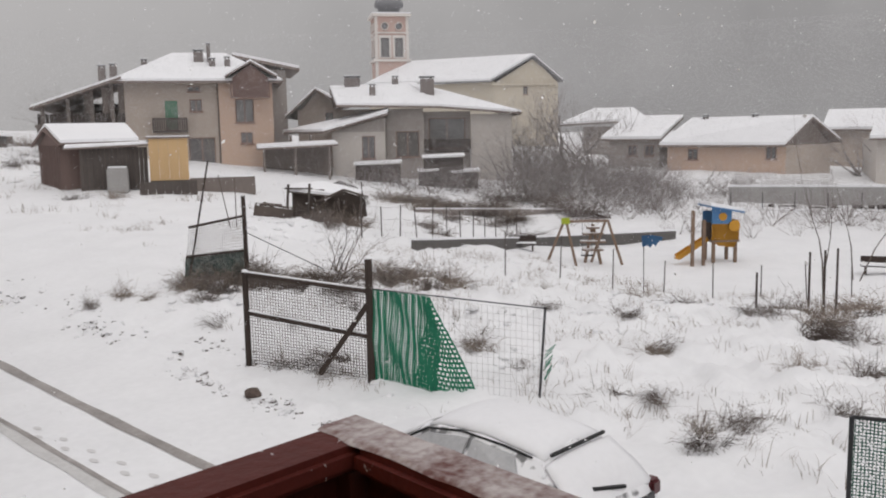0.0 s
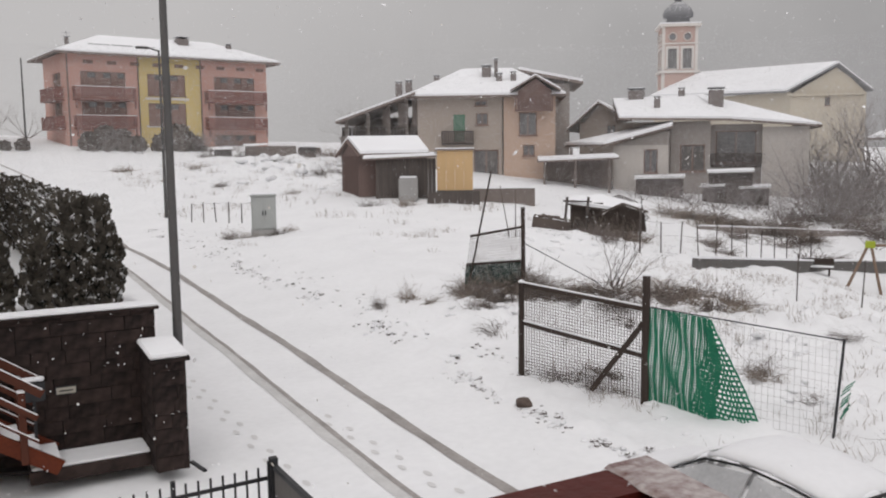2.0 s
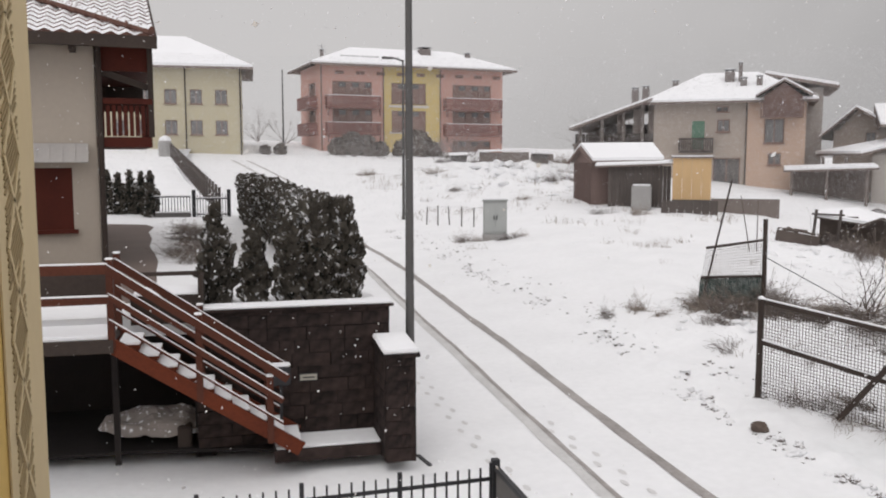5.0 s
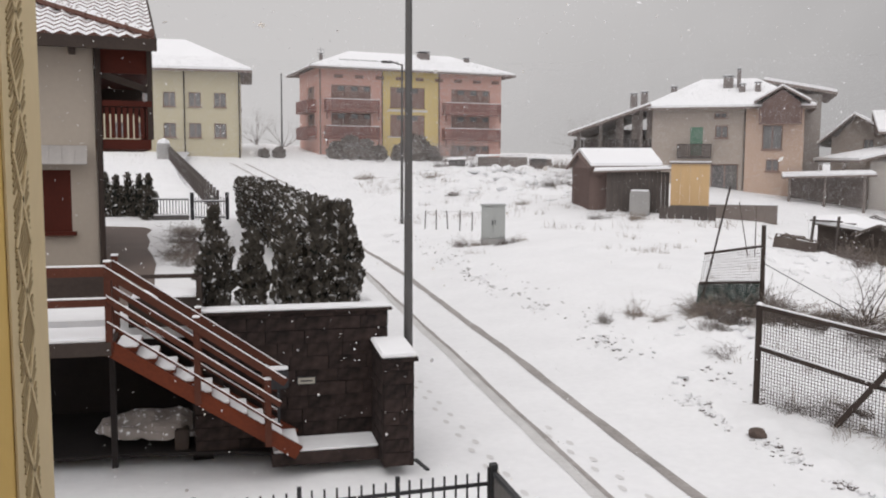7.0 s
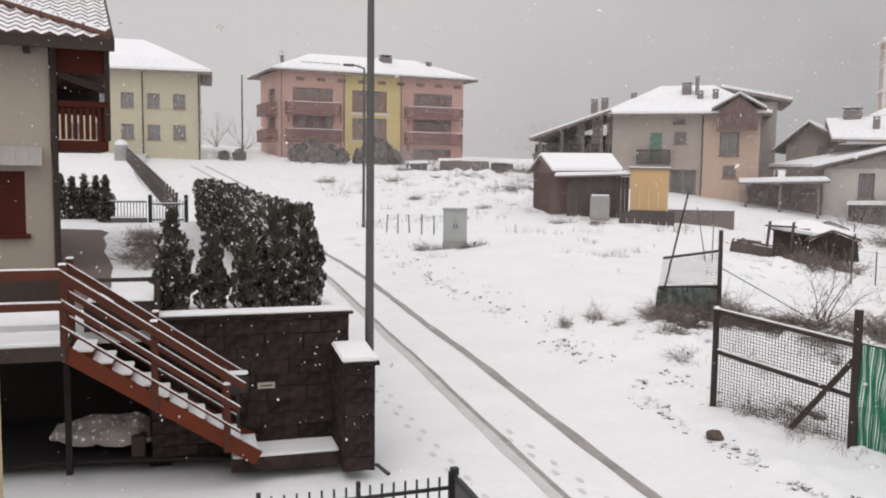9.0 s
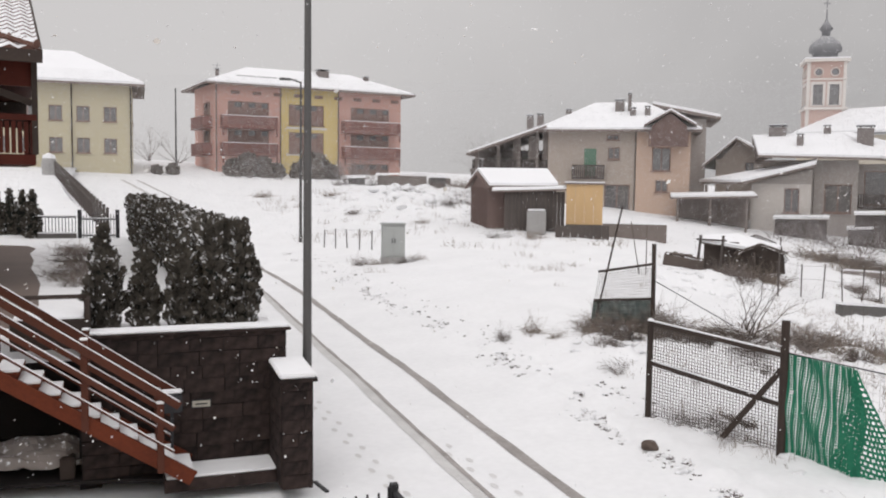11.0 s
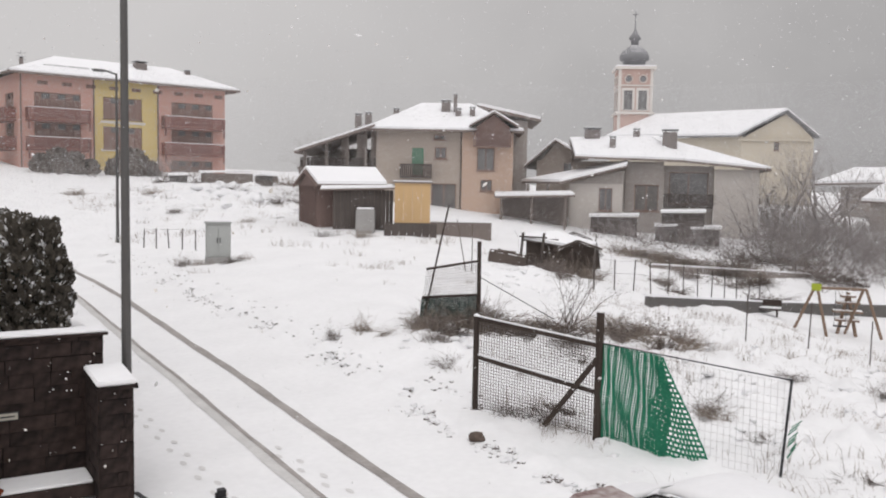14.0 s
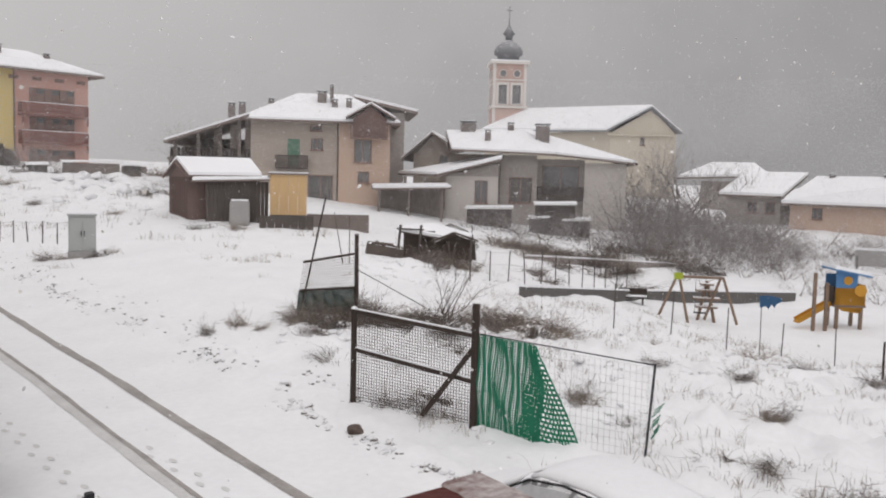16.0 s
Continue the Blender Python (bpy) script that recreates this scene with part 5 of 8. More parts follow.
m0 = put_wall(pk, (0, 0), (6.75, 0), PB, PE, "plaster_pink", storey(1.3, 5.5), SH)
m1 = put_wall(pk, (6.75, 0), (13.0, 0), PB, PE, "plaster_lemon", [(0.85, 4.7, 7.2, 9.4), (0.85, 4.7, 10.15, 12.25)], SH)
m2 = put_wall(pk, (13.0, 0), (PW, 0), PB, PE, "plaster_pink", storey(1.5, 6.0), SH)
m3 = put_wall(pk, (0, PD), (0, 0), PB, PE, "plaster_pink", [(3.6, 6.6, *q) for q in FLOORS[1:]], SH)
put_wall(pk, (PW, 0), (PW, PD), PB, PE, "plaster_pink", [(2, 4, *q) for q in FLOORS[1:]], SH)
put_wall(pk, (PW, PD), (0, PD), PB, PE, "plaster_pink")
for z in (6.95, 9.65):
    timber_balcony(pk, m0, 0.5, 6.1, z, 1.1, "balcony_red", 1.1)
    timber_balcony(pk, m2, 0.4, 6.9, z, 1.1, "balcony_red", 1.1)
    timber_balcony(pk, m3, 2.4, 7.6, z, 1.0, "balcony_red", 1.1)
    for mm, x0, x1 in ((m0, 0.5, 6.1), (m2, 0.4, 6.9)):
        part("rail_snow", bmbox(x0, x1, -1.1, -1.0, z + 1.102, z + 1.16), "roof_snow", pk, "snow on the balcony rail").matrix_basis = mm
        for x in (x0, x1 - 0.14):
            part("balcony_post", bmbox(x, x + 0.14, -1.08, -0.95, z - 0.9, z - 0.17), "balcony_red", pk).matrix_basis = mm
for z in (7.0, 9.72):
    part("string_course", bmbox(0.6, 5.0, -0.10, -0.01, z, z + 0.22), "tower_white", pk, "pale string course").matrix_basis = m1
for x in (0.12, 6.7, 13.05):
    bm = bmesh.new()
    rod(bm, (x, -0.1, PB), (x, -0.1, PE - 0.2), 0.06, 0.06, 6)
    part("downpipe", bm, "barn_wood", pk)
for k in range(9):
    x = 1.6 + k * 2.2
    part("attic_vent", bmbox(x, x + 0.9, -0.03, 0.05, 12.95, 13.3), "shutter_brown", pk, "small dark attic opening")
put_roof(pk, hip(0, PW, 0, PD, PE - 0.25, PE + 1.95, 1.2), 0.16, 0.2)
for x, y, z0, z1, w in ((12.38, 3.0, 14.9, 16.2, 1.1), (17.3, 2.5, 14.6, 15.75, 0.5), (0.8, 2.2, 14.0, 15.4, 0.3)):
    chimney(pk, x, y, z0, z1, w)
for i in range(3):
    bm = bmesh.new()
    slab(bm, [(2.4 + i * 2.2, 0.75, 14.86), (4.4 + i * 2.2, 0.75, 14.86), (4.4 + i * 2.2, 1.15, 15.02), (2.4 + i * 2.2, 1.15, 15.02)], 0.08)
    part("roof_panel", bm, "slate", pk, "dark roof panel half under snow")
bm = bmesh.new()
rod(bm, (0.9, 2.6, 14.3), (0.9, 2.6, 16.2), 0.035, 0.03, 5)
for z in (15.4, 15.7, 16.0):
    rod(bm, (0.5, 2.6, z), (1.3, 2.6, z), 0.025, 0.025, 4)
part("aerial", bm, "slate", pk)

gr = thing("house", "pale olive-green two-storey house with a snowy hip roof", "house", pose(1.5, 82.2, 0, 0, 0, -1.5))
GB2, GE2 = 4.2, 12.5
holes = []
for k in range(6):
    x = 14 - 1.25 - k * 2.2
    holes += [(x - 1.08, x, 9.3, 10.6), (x - 1.08, x, 6.55, 7.85)]
m4 = put_wall(gr, (-14, 0), (0, 0), GB2, GE2, "plaster_olive", holes, ("shutter_brown", None))
put_wall(gr, (0, 0), (0, 10), GB2, GE2, "plaster_olive", [(2, 3, 9.4, 10.7), (6, 7, 9.4, 10.7)], ("shutter_brown", None))
put_wall(gr, (-14, 10), (-14, 0), GB2, GE2, "plaster_olive")
put_wall(gr, (0, 10), (-14, 10), GB2, GE2, "plaster_olive")
put_roof(gr, hip(-14, 0, 0, 10, GE2 - 0.15, GE2 + 3.0, 1.1))
for x in (-0.1, -4.9):
    bm = bmesh.new()
    rod(bm, (x, -0.1, GB2), (x, -0.1, GE2), 0.06, 0.06, 6)
    part("downpipe", bm, "dark_wood", gr)
part("roof_window", bmbox(-7.2, -6.0, 2.0, 2.6, GE2 + 1.25, GE2 + 1.5), "slate", gr)

# ---- farmhouse with barn ----
fm = thing("farmhouse", "grey and peach plastered farmhouse with open timber barn and snowy roof", "farmhouse", pose(36.77, 56.17, 0, 0, 0, -33.2))
FB, FE = 1.6, 8.45
m5 = put_wall(fm, (-6.75, 0), (-0.15, 0), FB, FE, "plaster_farm", [(2.75, 3.65, 5.0, 7.1), (4.5, 5.4, 6.3, 7.2), (4.3, 6.2, 2.4, 4.4), (4.4, 5.3, 7.75, 8.15)], ("shutter_brown", None))
gd = part("shutter", bmbox(2.72, 3.68, 0.02, 0.1, 5.0, 7.1), "shutter_green", fm, "green closed balcony shutter")
gd.matrix_basis = m5
timber_balcony(fm, m5, 1.9, 4.3, 4.95, 0.9, "grey_wood", 0.9)
m6 = put_wall(fm, (-0.15, -0.35), (3.75, -0.35), FB, FE, "plaster_peach", [(1.15, 2.5, 5.45, 7.2), (1.45, 2.35, 3.9, 4.75)], ("shutter_brown", None))
put_wall(fm, (3.75, -0.35), (3.75, 9), FB, FE, "plaster_peach", [(1.5, 2.4, 5.6, 7.0)])
put_wall(fm, (-6.75, 9), (-6.75, 0), FB, FE, "plaster_farm")
put_wall(fm, (3.75, 9), (-6.75, 9), FB, FE, "plaster_farm")
bm = bmesh.new()
rod(bm, (-0.22, -0.1, FB), (-0.22, -0.1, FE), 0.06, 0.06, 6)
part("downpipe", bm, "barn_wood", fm)
put_roof(fm, hip(-6.75, 3.75, -0.3, 9, FE - 0.15, FE + 2.2, 0.75, 4.0), 0.16, 0.16)
# projecting boarded gable with balcony
part("gable_wall", bmbox(0.9, 3.4, -1.3, 1.5, 7.3, 8.72), "gable_wood", fm, "dark boarded gable")
put_roof(fm, [[(0.35, -1.7, 8.66), (2.2, -1.7, 9.72), (2.2, 3.0, 9.72), (0.35, 3.0, 8.66)], [(2.2, -1.7, 9.72), (4.05, -1.7, 8.66), (4.05, 3.0, 8.66), (2.2, 3.0, 9.72)]], 0.13, 0.12)
bm = bmesh.new()
f0 = [bm.verts.new(p) for p in ((0.9, -1.31, 8.72), (3.4, -1.31, 8.72), (2.2, -1.31, 9.66))]
f1 = [bm.verts.new((v.co.x, -1.2, v.co.z)) for v in f0]
bm.faces.new(f0), bm.faces.new(f1[::-1])
for i in range(3):
    bm.faces.new((f0[i], f0[(i + 1) % 3], f1[(i + 1) % 3], f1[i]))
part("gable_peak", bm, "gable_wood", fm)
timber_balcony(fm, pose(0, -1.3, 0), 0.7, 3.5, 7.35, 0.35, "gable_wood", 0.95)
for x, y, z0, z1, w in ((-5.4, 2.0, 9.0, 10.05, 0.42), (-1.5, 2.6, 9.6, 10.8, 0.7), (-0.75, 2.4, 9.6, 11.3, 0.28), (-0.5, 1.6, 9.2, 10.1, 0.45), (0.6, 1.6, 9.0, 10.2, 0.42), (-8.4, 2.0, 8.2, 9.6, 0.5), (-7.6, 2.0, 8.4, 9.7, 0.5)):
    chimney(fm, x, y, z0, z1, w)
# rear wing
put_wall(fm, (3.8, 5), (5.2, 5), FB, 9.7, "plaster_grey")
put_wall(fm, (5.2, 5), (5.2, 13), FB, 9.7, "plaster_grey")
put_roof(fm, [[(1.0, 4.0, 10.6), (6.2, 4.0, 9.55), (6.2, 13.5, 9.55), (1.0, 13.5, 10.6)]])
# open barn: mono-pitch roof on posts, boards
put_roof(fm, [[(-12.9, -1.2, 6.5), (-6.8, -1.2, 8.6), (-6.8, 8, 8.6), (-12.9, 8, 6.5)]], 0.16, 0.16)
for i, x in enumerate((-12.3, -10.6, -9.0, -7.6)):
    zt = 6.5 + (x + 12.9) / 6.1 * 2.1
    part("barn_post", bmbox(x - 0.12, x + 0.12, 0.0, 0.24, 1.6, zt), "barn_wood", fm)
part("barn_floor", bmbox(-12.8, -6.8, -0.3, 7.5, 5.3, 5.5), "barn_wood", fm)
part("barn_back", bmbox(-12.8, -6.8, 6.8, 7.0, 1.6, 7.2), "barn_wood", fm)
for i in range(22):
    x = -12.7 + i * 0.27
    part("barn_board", bmbox(x, x + 0.22, 0.25, 0.29, 5.5, 6.25), "grey_wood", fm)
for x in (-9.5, -8.3, -7.2):
    zt = 6.5 + (x + 12.9) / 6.1 * 2.1
    part("barn_panel", bmbox(x, x + 0.55, 0.3, 0.36, 5.5, zt), "barn_wood", fm)
part("barn_wall", bmbox(-12.8, -6.8, 0.3, 0.5, 1.6, 5.3), "barn_wood", fm)

# ---- sheds ----
sh = thing("shed", "red-brown wooden shed with a thick snow roof", "shed", pose(22.66, 41.34, 0, 0, 0, -28.7))
put_wall(sh, (-4.3, 0.6), (-0.6, 0.6), 1.4, 4.2, "shed_red", thick=0.12)
put_wall(sh, (-5.5, 3.6), (-4.3, 0.6), 1.4, 4.15, "shed_red", thick=0.12)
bm = bmesh.new()
f0 = [bm.verts.new(q) for q in ((-5.5, 3.6, 4.15), (-4.3, 0.6, 4.15), (-4.9, 2.1, 4.92))]
f1 = [bm.verts.new(v.co + Vector((0.1, 0.04, 0))) for v in f0]
bm.faces.new(f0), bm.faces.new(f1[::-1])
for i in range(3):
    bm.faces.new((f0[i], f0[(i + 1) % 3], f1[(i + 1) % 3], f1[i]))
part("gable", bm, "shed_red", sh)
put_wall(sh, (-0.6, 0.6), (-0.6, 3.6), 1.4, 4.2, "barn_wood", thick=0.12)
for k in range(9):
    q = k / 8
    bm = bmesh.new()
    rod(bm, (-5.52 + 1.16 * q, 3.5 - 2.9 * q, 1.4), (-5.52 + 1.16 * q, 3.5 - 2.9 * q, 4.1), 0.035, 0.035, 4)
    part("batten", bm, "shed_red", sh)
put_roof(sh, [[(-4.2, 0.1, 4.12), (-0.45, 0.1, 4.16), (-1.1, 2.1, 4.97), (-5.05, 2.1, 4.97)], [(-1.1, 2.1, 4.97), (-1.8, 4.1, 4.12), (-5.9, 4.1, 4.12), (-5.05, 2.1, 4.97)]], 0.16, 0.1)
bm = bmesh.new()
beam(bm, (-4.25, 0.1, 4.06), (-5.1, 2.1, 4.92), 0.08, 0.14)
beam(bm, (-5.1, 2.1, 4.92), (-5.95, 4.1, 4.06), 0.08, 0.14)
part("gable_board", bm, "shed_red", sh)
lo2 = thing("shed", "low grey board lean-to shed with a thin snow roof", "shed", pose(22.66, 41.34, 0, 0, 0, -28.7))
for i in range(16):
    x = -3.3 + i * 0.2
    part("board", bmbox(x, x + 0.19, -0.6 + 0.01 * (i % 2), -0.55, 1.3, 3.95), "grey_wood", lo2)
part("side", bmbox(-3.3, -3.2, -0.5, 0.55, 1.3, 3.95), "grey_wood", lo2)
bm = bmesh.new()
slab(bm, [(-4.0, -0.9, 3.95), (0.1, -0.9, 4.1), (0.1, 0.6, 4.2), (-4.0, 0.6, 4.1)], 0.08)
part("roof", bm, "roof_under", lo2)
bm = bmesh.new()
slab(bm, [(-3.95, -0.88, 4.05), (0.08, -0.88, 4.2), (0.08, 0.58, 4.3), (-3.95, 0.58, 4.2)], 0.09)
part("snow_cover", bm, "roof_snow", lo2)
yb = thing("board_hut", "hut faced with bright yellow new boards", "hut", pose(22.66, 41.34, 0, 0, 0, -28.7))
for i in range(4):
    part("panel", bmbox(-0.03 + i * 0.475, 0.435 + i * 0.475, -0.95, -0.90, 2.25, 4.35), "yellow_board", yb)
part("side", bmbox(1.80, 1.86, -0.9, 0.5, 2.25, 4.3), "yellow_board", yb)
part("roof", bmbox(-0.15, 1.98, -1.05, 0.6, 4.36, 4.43), "roof_under", yb)
part("snow_cover", bmbox(-0.13, 1.96, -1.03, 0.58, 4.43, 4.5, bevel=0.02), "roof_snow", yb)
part("base", bmbox(-0.03, 1.86, -0.9, 0.5, 1.3, 2.25), "dark_concrete", yb)
tk = thing("water_tank", "pale plastic water tank with a snow cap by the shed", "tank", pose(22.66, 41.34, 0, 0, 0, -28.7))
part("body", bmbox(-2.05, -1.05, -1.7, -0.8, 1.7, 2.95, bevel=0.05), "concrete", tk)
part("base", bmbox(-2.1, -1.0, -1.75, -0.75, 1.3, 1.7), "barn_wood", tk)
part("snow_cap", bmbox(-2.0, -1.1, -1.65, -0.85, 2.95, 3.03, bevel=0.03), "roof_snow", tk)
dp = thing("board_fence", "dark grey board fence in front of the hut", "fence", pose(22.66, 41.34, 0, 0, 0, -28.7))
for i in range(7):
    part("board", bmbox(-0.55 + i * 0.39, -0.18 + i * 0.39, -2.35, -2.3, 1.0, 2.27 - 0.03 * (i % 2)), "grey_wood", dp)
lw = thing("garden_wall", "long low dark board wall beside the hut", "wall", pose(22.66, 41.34, 0, 0, 0, -28.7))
part("body", bmbox(1.9, 5.2, -0.6, -0.5, 1.0, 2.3), "barn_wood", lw)
part("snow_cap", bmbox(1.9, 5.2, -0.63, -0.47, 2.3, 2.36), "roof_snow", lw)
# small snow-covered huts in front of the apartment house
for x, y, w, h, d in ((20.6, 77, 1.5, 0.75, 0.6), (24.6, 76, 4.4, 1.0, 1.0), (29.2, 78.5, 2.0, 0.7, 0.8), (27.6, 74.6, 1.3, 1.05, 0.6)):
    z = h1(x, y)
    k = thing("hut", "small low garden hut half buried in snow", "hut", pose(x, y, z - 0.2, 0, 0, -15), group="garden huts")
    part("body", bmbox(-w / 2, w / 2, -d, d, 0, h), "barn_wood" if w > 1.8 else "dark_concrete", k)
    bm = bmesh.new()
    slab(bm, [(-w / 2 - 0.15, -d - 0.15, h), (w / 2 + 0.1, -d - 0.15, h + 0.05 * w), (w / 2 + 0.1, d + 0.15, h + 0.25), (-w / 2 - 0.15, d + 0.15, h + 0.2)], 0.06, 0.06)
    part("snow_cover", bm, "roof_snow", k)

# ---- the cluster of older houses in the middle ----
mh = thing("house", "old grey plastered house with hipped snow roof and outbuilding", "house", pose(48.95, 47.2, 0, 0, 0, -46))
BW = 0.6
m7 = put_wall(mh, (-2.8, 0), (0.05, 0), BW, 6.35, "plaster_grey", [(0.7, 2.5, 2.6, 4.6)], ("shutter_brown", None))
put_wall(mh, (0.05, 1.0), (3.75, 1.0), BW, 6.1, "plaster_grey", [(0.4, 3.3, 3.2, 5.6)], ("shutter_brown", None), depth=0.2)
timber_balcony(mh, pose(0, 1.0, 0), 0.1, 3.7, 3.05, 0.8, "grey_wood", 0.9)
put_wall(mh, (3.75, 0.5), (6.95, 0.5), BW, 5.85, "plaster_white")
put_wall(mh, (6.95, 0.5), (6.95, 9), BW, 5.85, "plaster_white", [(2, 3, 3.6, 4.9)], ("shutter_brown", None))
put_wall(mh, (-6.6, 9), (-6.6, 2.0), BW, 6.4, "plaster_farm")
put_wall(mh, (-6.6, 2.0), (-2.8, 2.0), BW, 6.4, "plaster_farm")
put_roof(mh, [[(-6.6, -0.9, 6.52), (1.5, -0.9, 6.3), (-1.2, 4.5, 8.3), (-7.6, 4.5, 8.15)], [(1.5, -0.3, 6.3), (-1.2, 4.5, 8.3), (-0.6, 5, 8.3), (7.7, 0.0, 5.75)],
              [(7.7, -0.2, 5.75), (7.7, 9.5, 5.75), (-0.6, 9.5, 8.3), (-0.6, 5.0, 8.3)], [(-6.6, -0.9, 6.52), (-7.6, 4.5, 8.15), (-0.6, 9.5, 8.3), (-8, 9.5, 6.4)]], 0.16, 0.15)
for x, y, z0, z1, w in ((-3.9, 1.2, 7.0, 8.1, 0.45), (0.4, 2.4, 7.0, 8.7, 1.1), (-5.7, 4.3, 8.0, 8.95, 1.2), (-2.2, 4.3, 8.2, 8.9, 0.5)):
    chimney(mh, x, y, z0, z1, w)
gh = thing("house", "grey gabled house with dark timber gable and snowy roof", "house", pose(48.95, 47.2, 0, 0, 0, -46))
put_wall(gh, (-10.2, 4.0), (-6.7, 4.0), BW, 6.5, "plaster_farm", [(2.2, 2.9, 5.5, 6.3)], ("shutter_brown", None))
put_wall(gh, (-10.2, 10), (-10.2, 4.0), BW, 6.1, "barn_wood")
bm = bmesh.new()
f0 = [bm.verts.new(p) for p in ((-10.2, 4.05, 6.1), (-6.7, 4.05, 6.5), (-6.7, 4.05, 6.9), (-8.6, 4.05, 7.95))]
f1 = [bm.verts.new((v.co.x, 4.3, v.co.z)) for v in f0]
bm.faces.new(f0), bm.faces.new(f1[::-1])
for i in range(4):
    bm.faces.new((f0[i], f0[(i + 1) % 4], f1[(i + 1) % 4], f1[i]))
part("gable", bm, "plaster_farm", gh)
put_roof(gh, [[(-11.1, 3.0, 5.8), (-8.6, 3.0, 8.0), (-8.6, 10, 8.0), (-11.1, 10, 5.8)], [(-8.6, 3.0, 8.0), (-6.5, 3.0, 6.7), (-6.5, 10, 6.7), (-8.6, 10, 8.0)]], 0.15, 0.15)
ln = thing("outbuilding", "pale outbuilding with a sloping snow-covered lean-to roof", "outbuilding", pose(48.95, 47.2, 0, 0, 0, -46))
put_wall(ln, (-6.8, -2.5), (-2.85, -2.5), BW, 4.6, "plaster_white", [(2.2, 3.2, 2.6, 4.3)], ("shutter_brown", None))
put_wall(ln, (-2.85, -2.5), (-2.85, 0), BW, 5.6, "plaster_grey")
put_wall(ln, (-6.8, 0), (-6.8, -2.5), BW, 4.5, "barn_wood")
bm = bmesh.new()
f0 = [bm.verts.new(p) for p in ((-6.8, -2.45, 4.6), (-2.85, -2.45, 4.6), (-2.85, -2.45, 5.68))]
f1 = [bm.verts.new((v.co.x, -2.2, v.co.z)) for v in f0]
bm.faces.new(f0), bm.faces.new(f1[::-1])
for i in range(3):
    bm.faces.new((f0[i], f0[(i + 1) % 3], f1[(i + 1) % 3], f1[i]))
part("gable", bm, "plaster_grey", ln)
put_roof(ln, [[(-7.4, -3.3, 4.53), (-2.55, -3.3, 5.8), (-2.65, 1.5, 6.2), (-11.1, 1.5, 4.55)]], 0.18, 0.15)
for x in (-10.0, -8.5):
    part("post", bmbox(x, x + 0.2, -2.6, -2.4, BW, 4.5), "barn_wood", ln)
cp = thing("carport", "open carport with a flat snow-covered roof on dark posts", "carport", pose(48.95, 47.2, 0, 0, 0, -46))
bm = bmesh.new()
slab(bm, [(-11.8, -6, 3.55), (-6.0, -6, 3.75), (-6.6, -3.0, 3.95), (-12.4, -3.0, 3.75)], 0.12)
part("roof", bm, "roof_under", cp)
bm = bmesh.new()
slab(bm, [(-11.75, -5.95, 3.68), (-6.05, -5.95, 3.88), (-6.65, -3.05, 4.08), (-12.35, -3.05, 3.88)], 0.12)
part("snow_cover", bm, "roof_snow", cp)
for x in (-11.4, -9.2, -6.8):
    part("post", bmbox(x, x + 0.16, -5.8, -5.64, 0.2, 3.6), "barn_wood", cp)
part("back_wall", bmbox(-11.8, -6.8, -3.2, -3.1, 0.2, 3.6), "barn_wood", cp)
for x, w, z in ((-5.0, 3.3, 2.2), (0.0, 2.9, 2.6), (2.1, 1.9, 1.5), (-0.4, 1.4, 1.6)):
    k = thing("lean_to", "low dark lean-to with a thin snow-covered roof", "lean-to", pose(48.95, 47.2, 0, 0, 0, -46), group="lean-tos")
    part("wall", bmbox(x, x + w, -4.2, -4.1, -0.6, z), "grey_wood", k)
    bm = bmesh.new()
    slab(bm, [(x - 0.1, -4.6, z), (x + w + 0.1, -4.6, z + 0.1), (x + w + 0.1, -3.4, z + 0.22), (x - 0.1, -3.4, z + 0.12)], 0.13, 0.13)
    part("snow_cover", bm, "roof_snow", k)

# ---- church ----
ch = thing("church", "cream-yellow church nave with a gabled snow roof", "church", pose(86.93, 70.62, 0, 0, 0, -50.9))
put_wall(ch, (-0.4, 0), (7.8, 1.5), -1, 10.6, "plaster_church", [(3.8, 4.4, 9.2, 10.2)], ("shutter_brown", None))
put_wall(ch, (-18, 12), (-0.4, 0), -1, 10.9, "plaster_church")
put_wall(ch, (7.8, 1.5), (0, 22), -1, 10.6, "plaster_church")
bm = bmesh.new()
f0 = [bm.verts.new(p) for p in ((-0.4, 0.02, 10.6), (7.8, 1.52, 10.6), (4.7, 0.95, 13.7))]
f1 = [bm.verts.new(v.co + Vector((-0.1, 0.5, 0))) for v in f0]
bm.faces.new(f0), bm.faces.new(f1[::-1])
for i in range(3):
    bm.faces.new((f0[i], f0[(i + 1) % 3], f1[(i + 1) % 3], f1[i]))
part("pediment", bm, "plaster_church", ch)
put_roof(ch, [[(-0.9, -0.6, 10.75), (4.7, 0.4, 13.85), (-12.5, 14.0, 14.4), (-18.6, 11.6, 11.3)], [(4.7, 0.4, 13.85), (8.5, 1.3, 10.7), (-6, 18.5, 10.9), (-12.5, 14.0, 14.4)]], 0.25, 0.2, "slate")
part("cornice", bmbox(-0.5, 8.0, -0.35, -0.05, 10.35, 10.6), "plaster_church", ch).matrix_basis = pose(-0.3, 0.0, 0, 0, 0, 10.4)
tw = thing("church_tower", "pink and white church bell tower with a dark onion dome", "bell tower", pose(88.96, 92.08, 0, 0, 0, -44 + 8))
T = 2.35
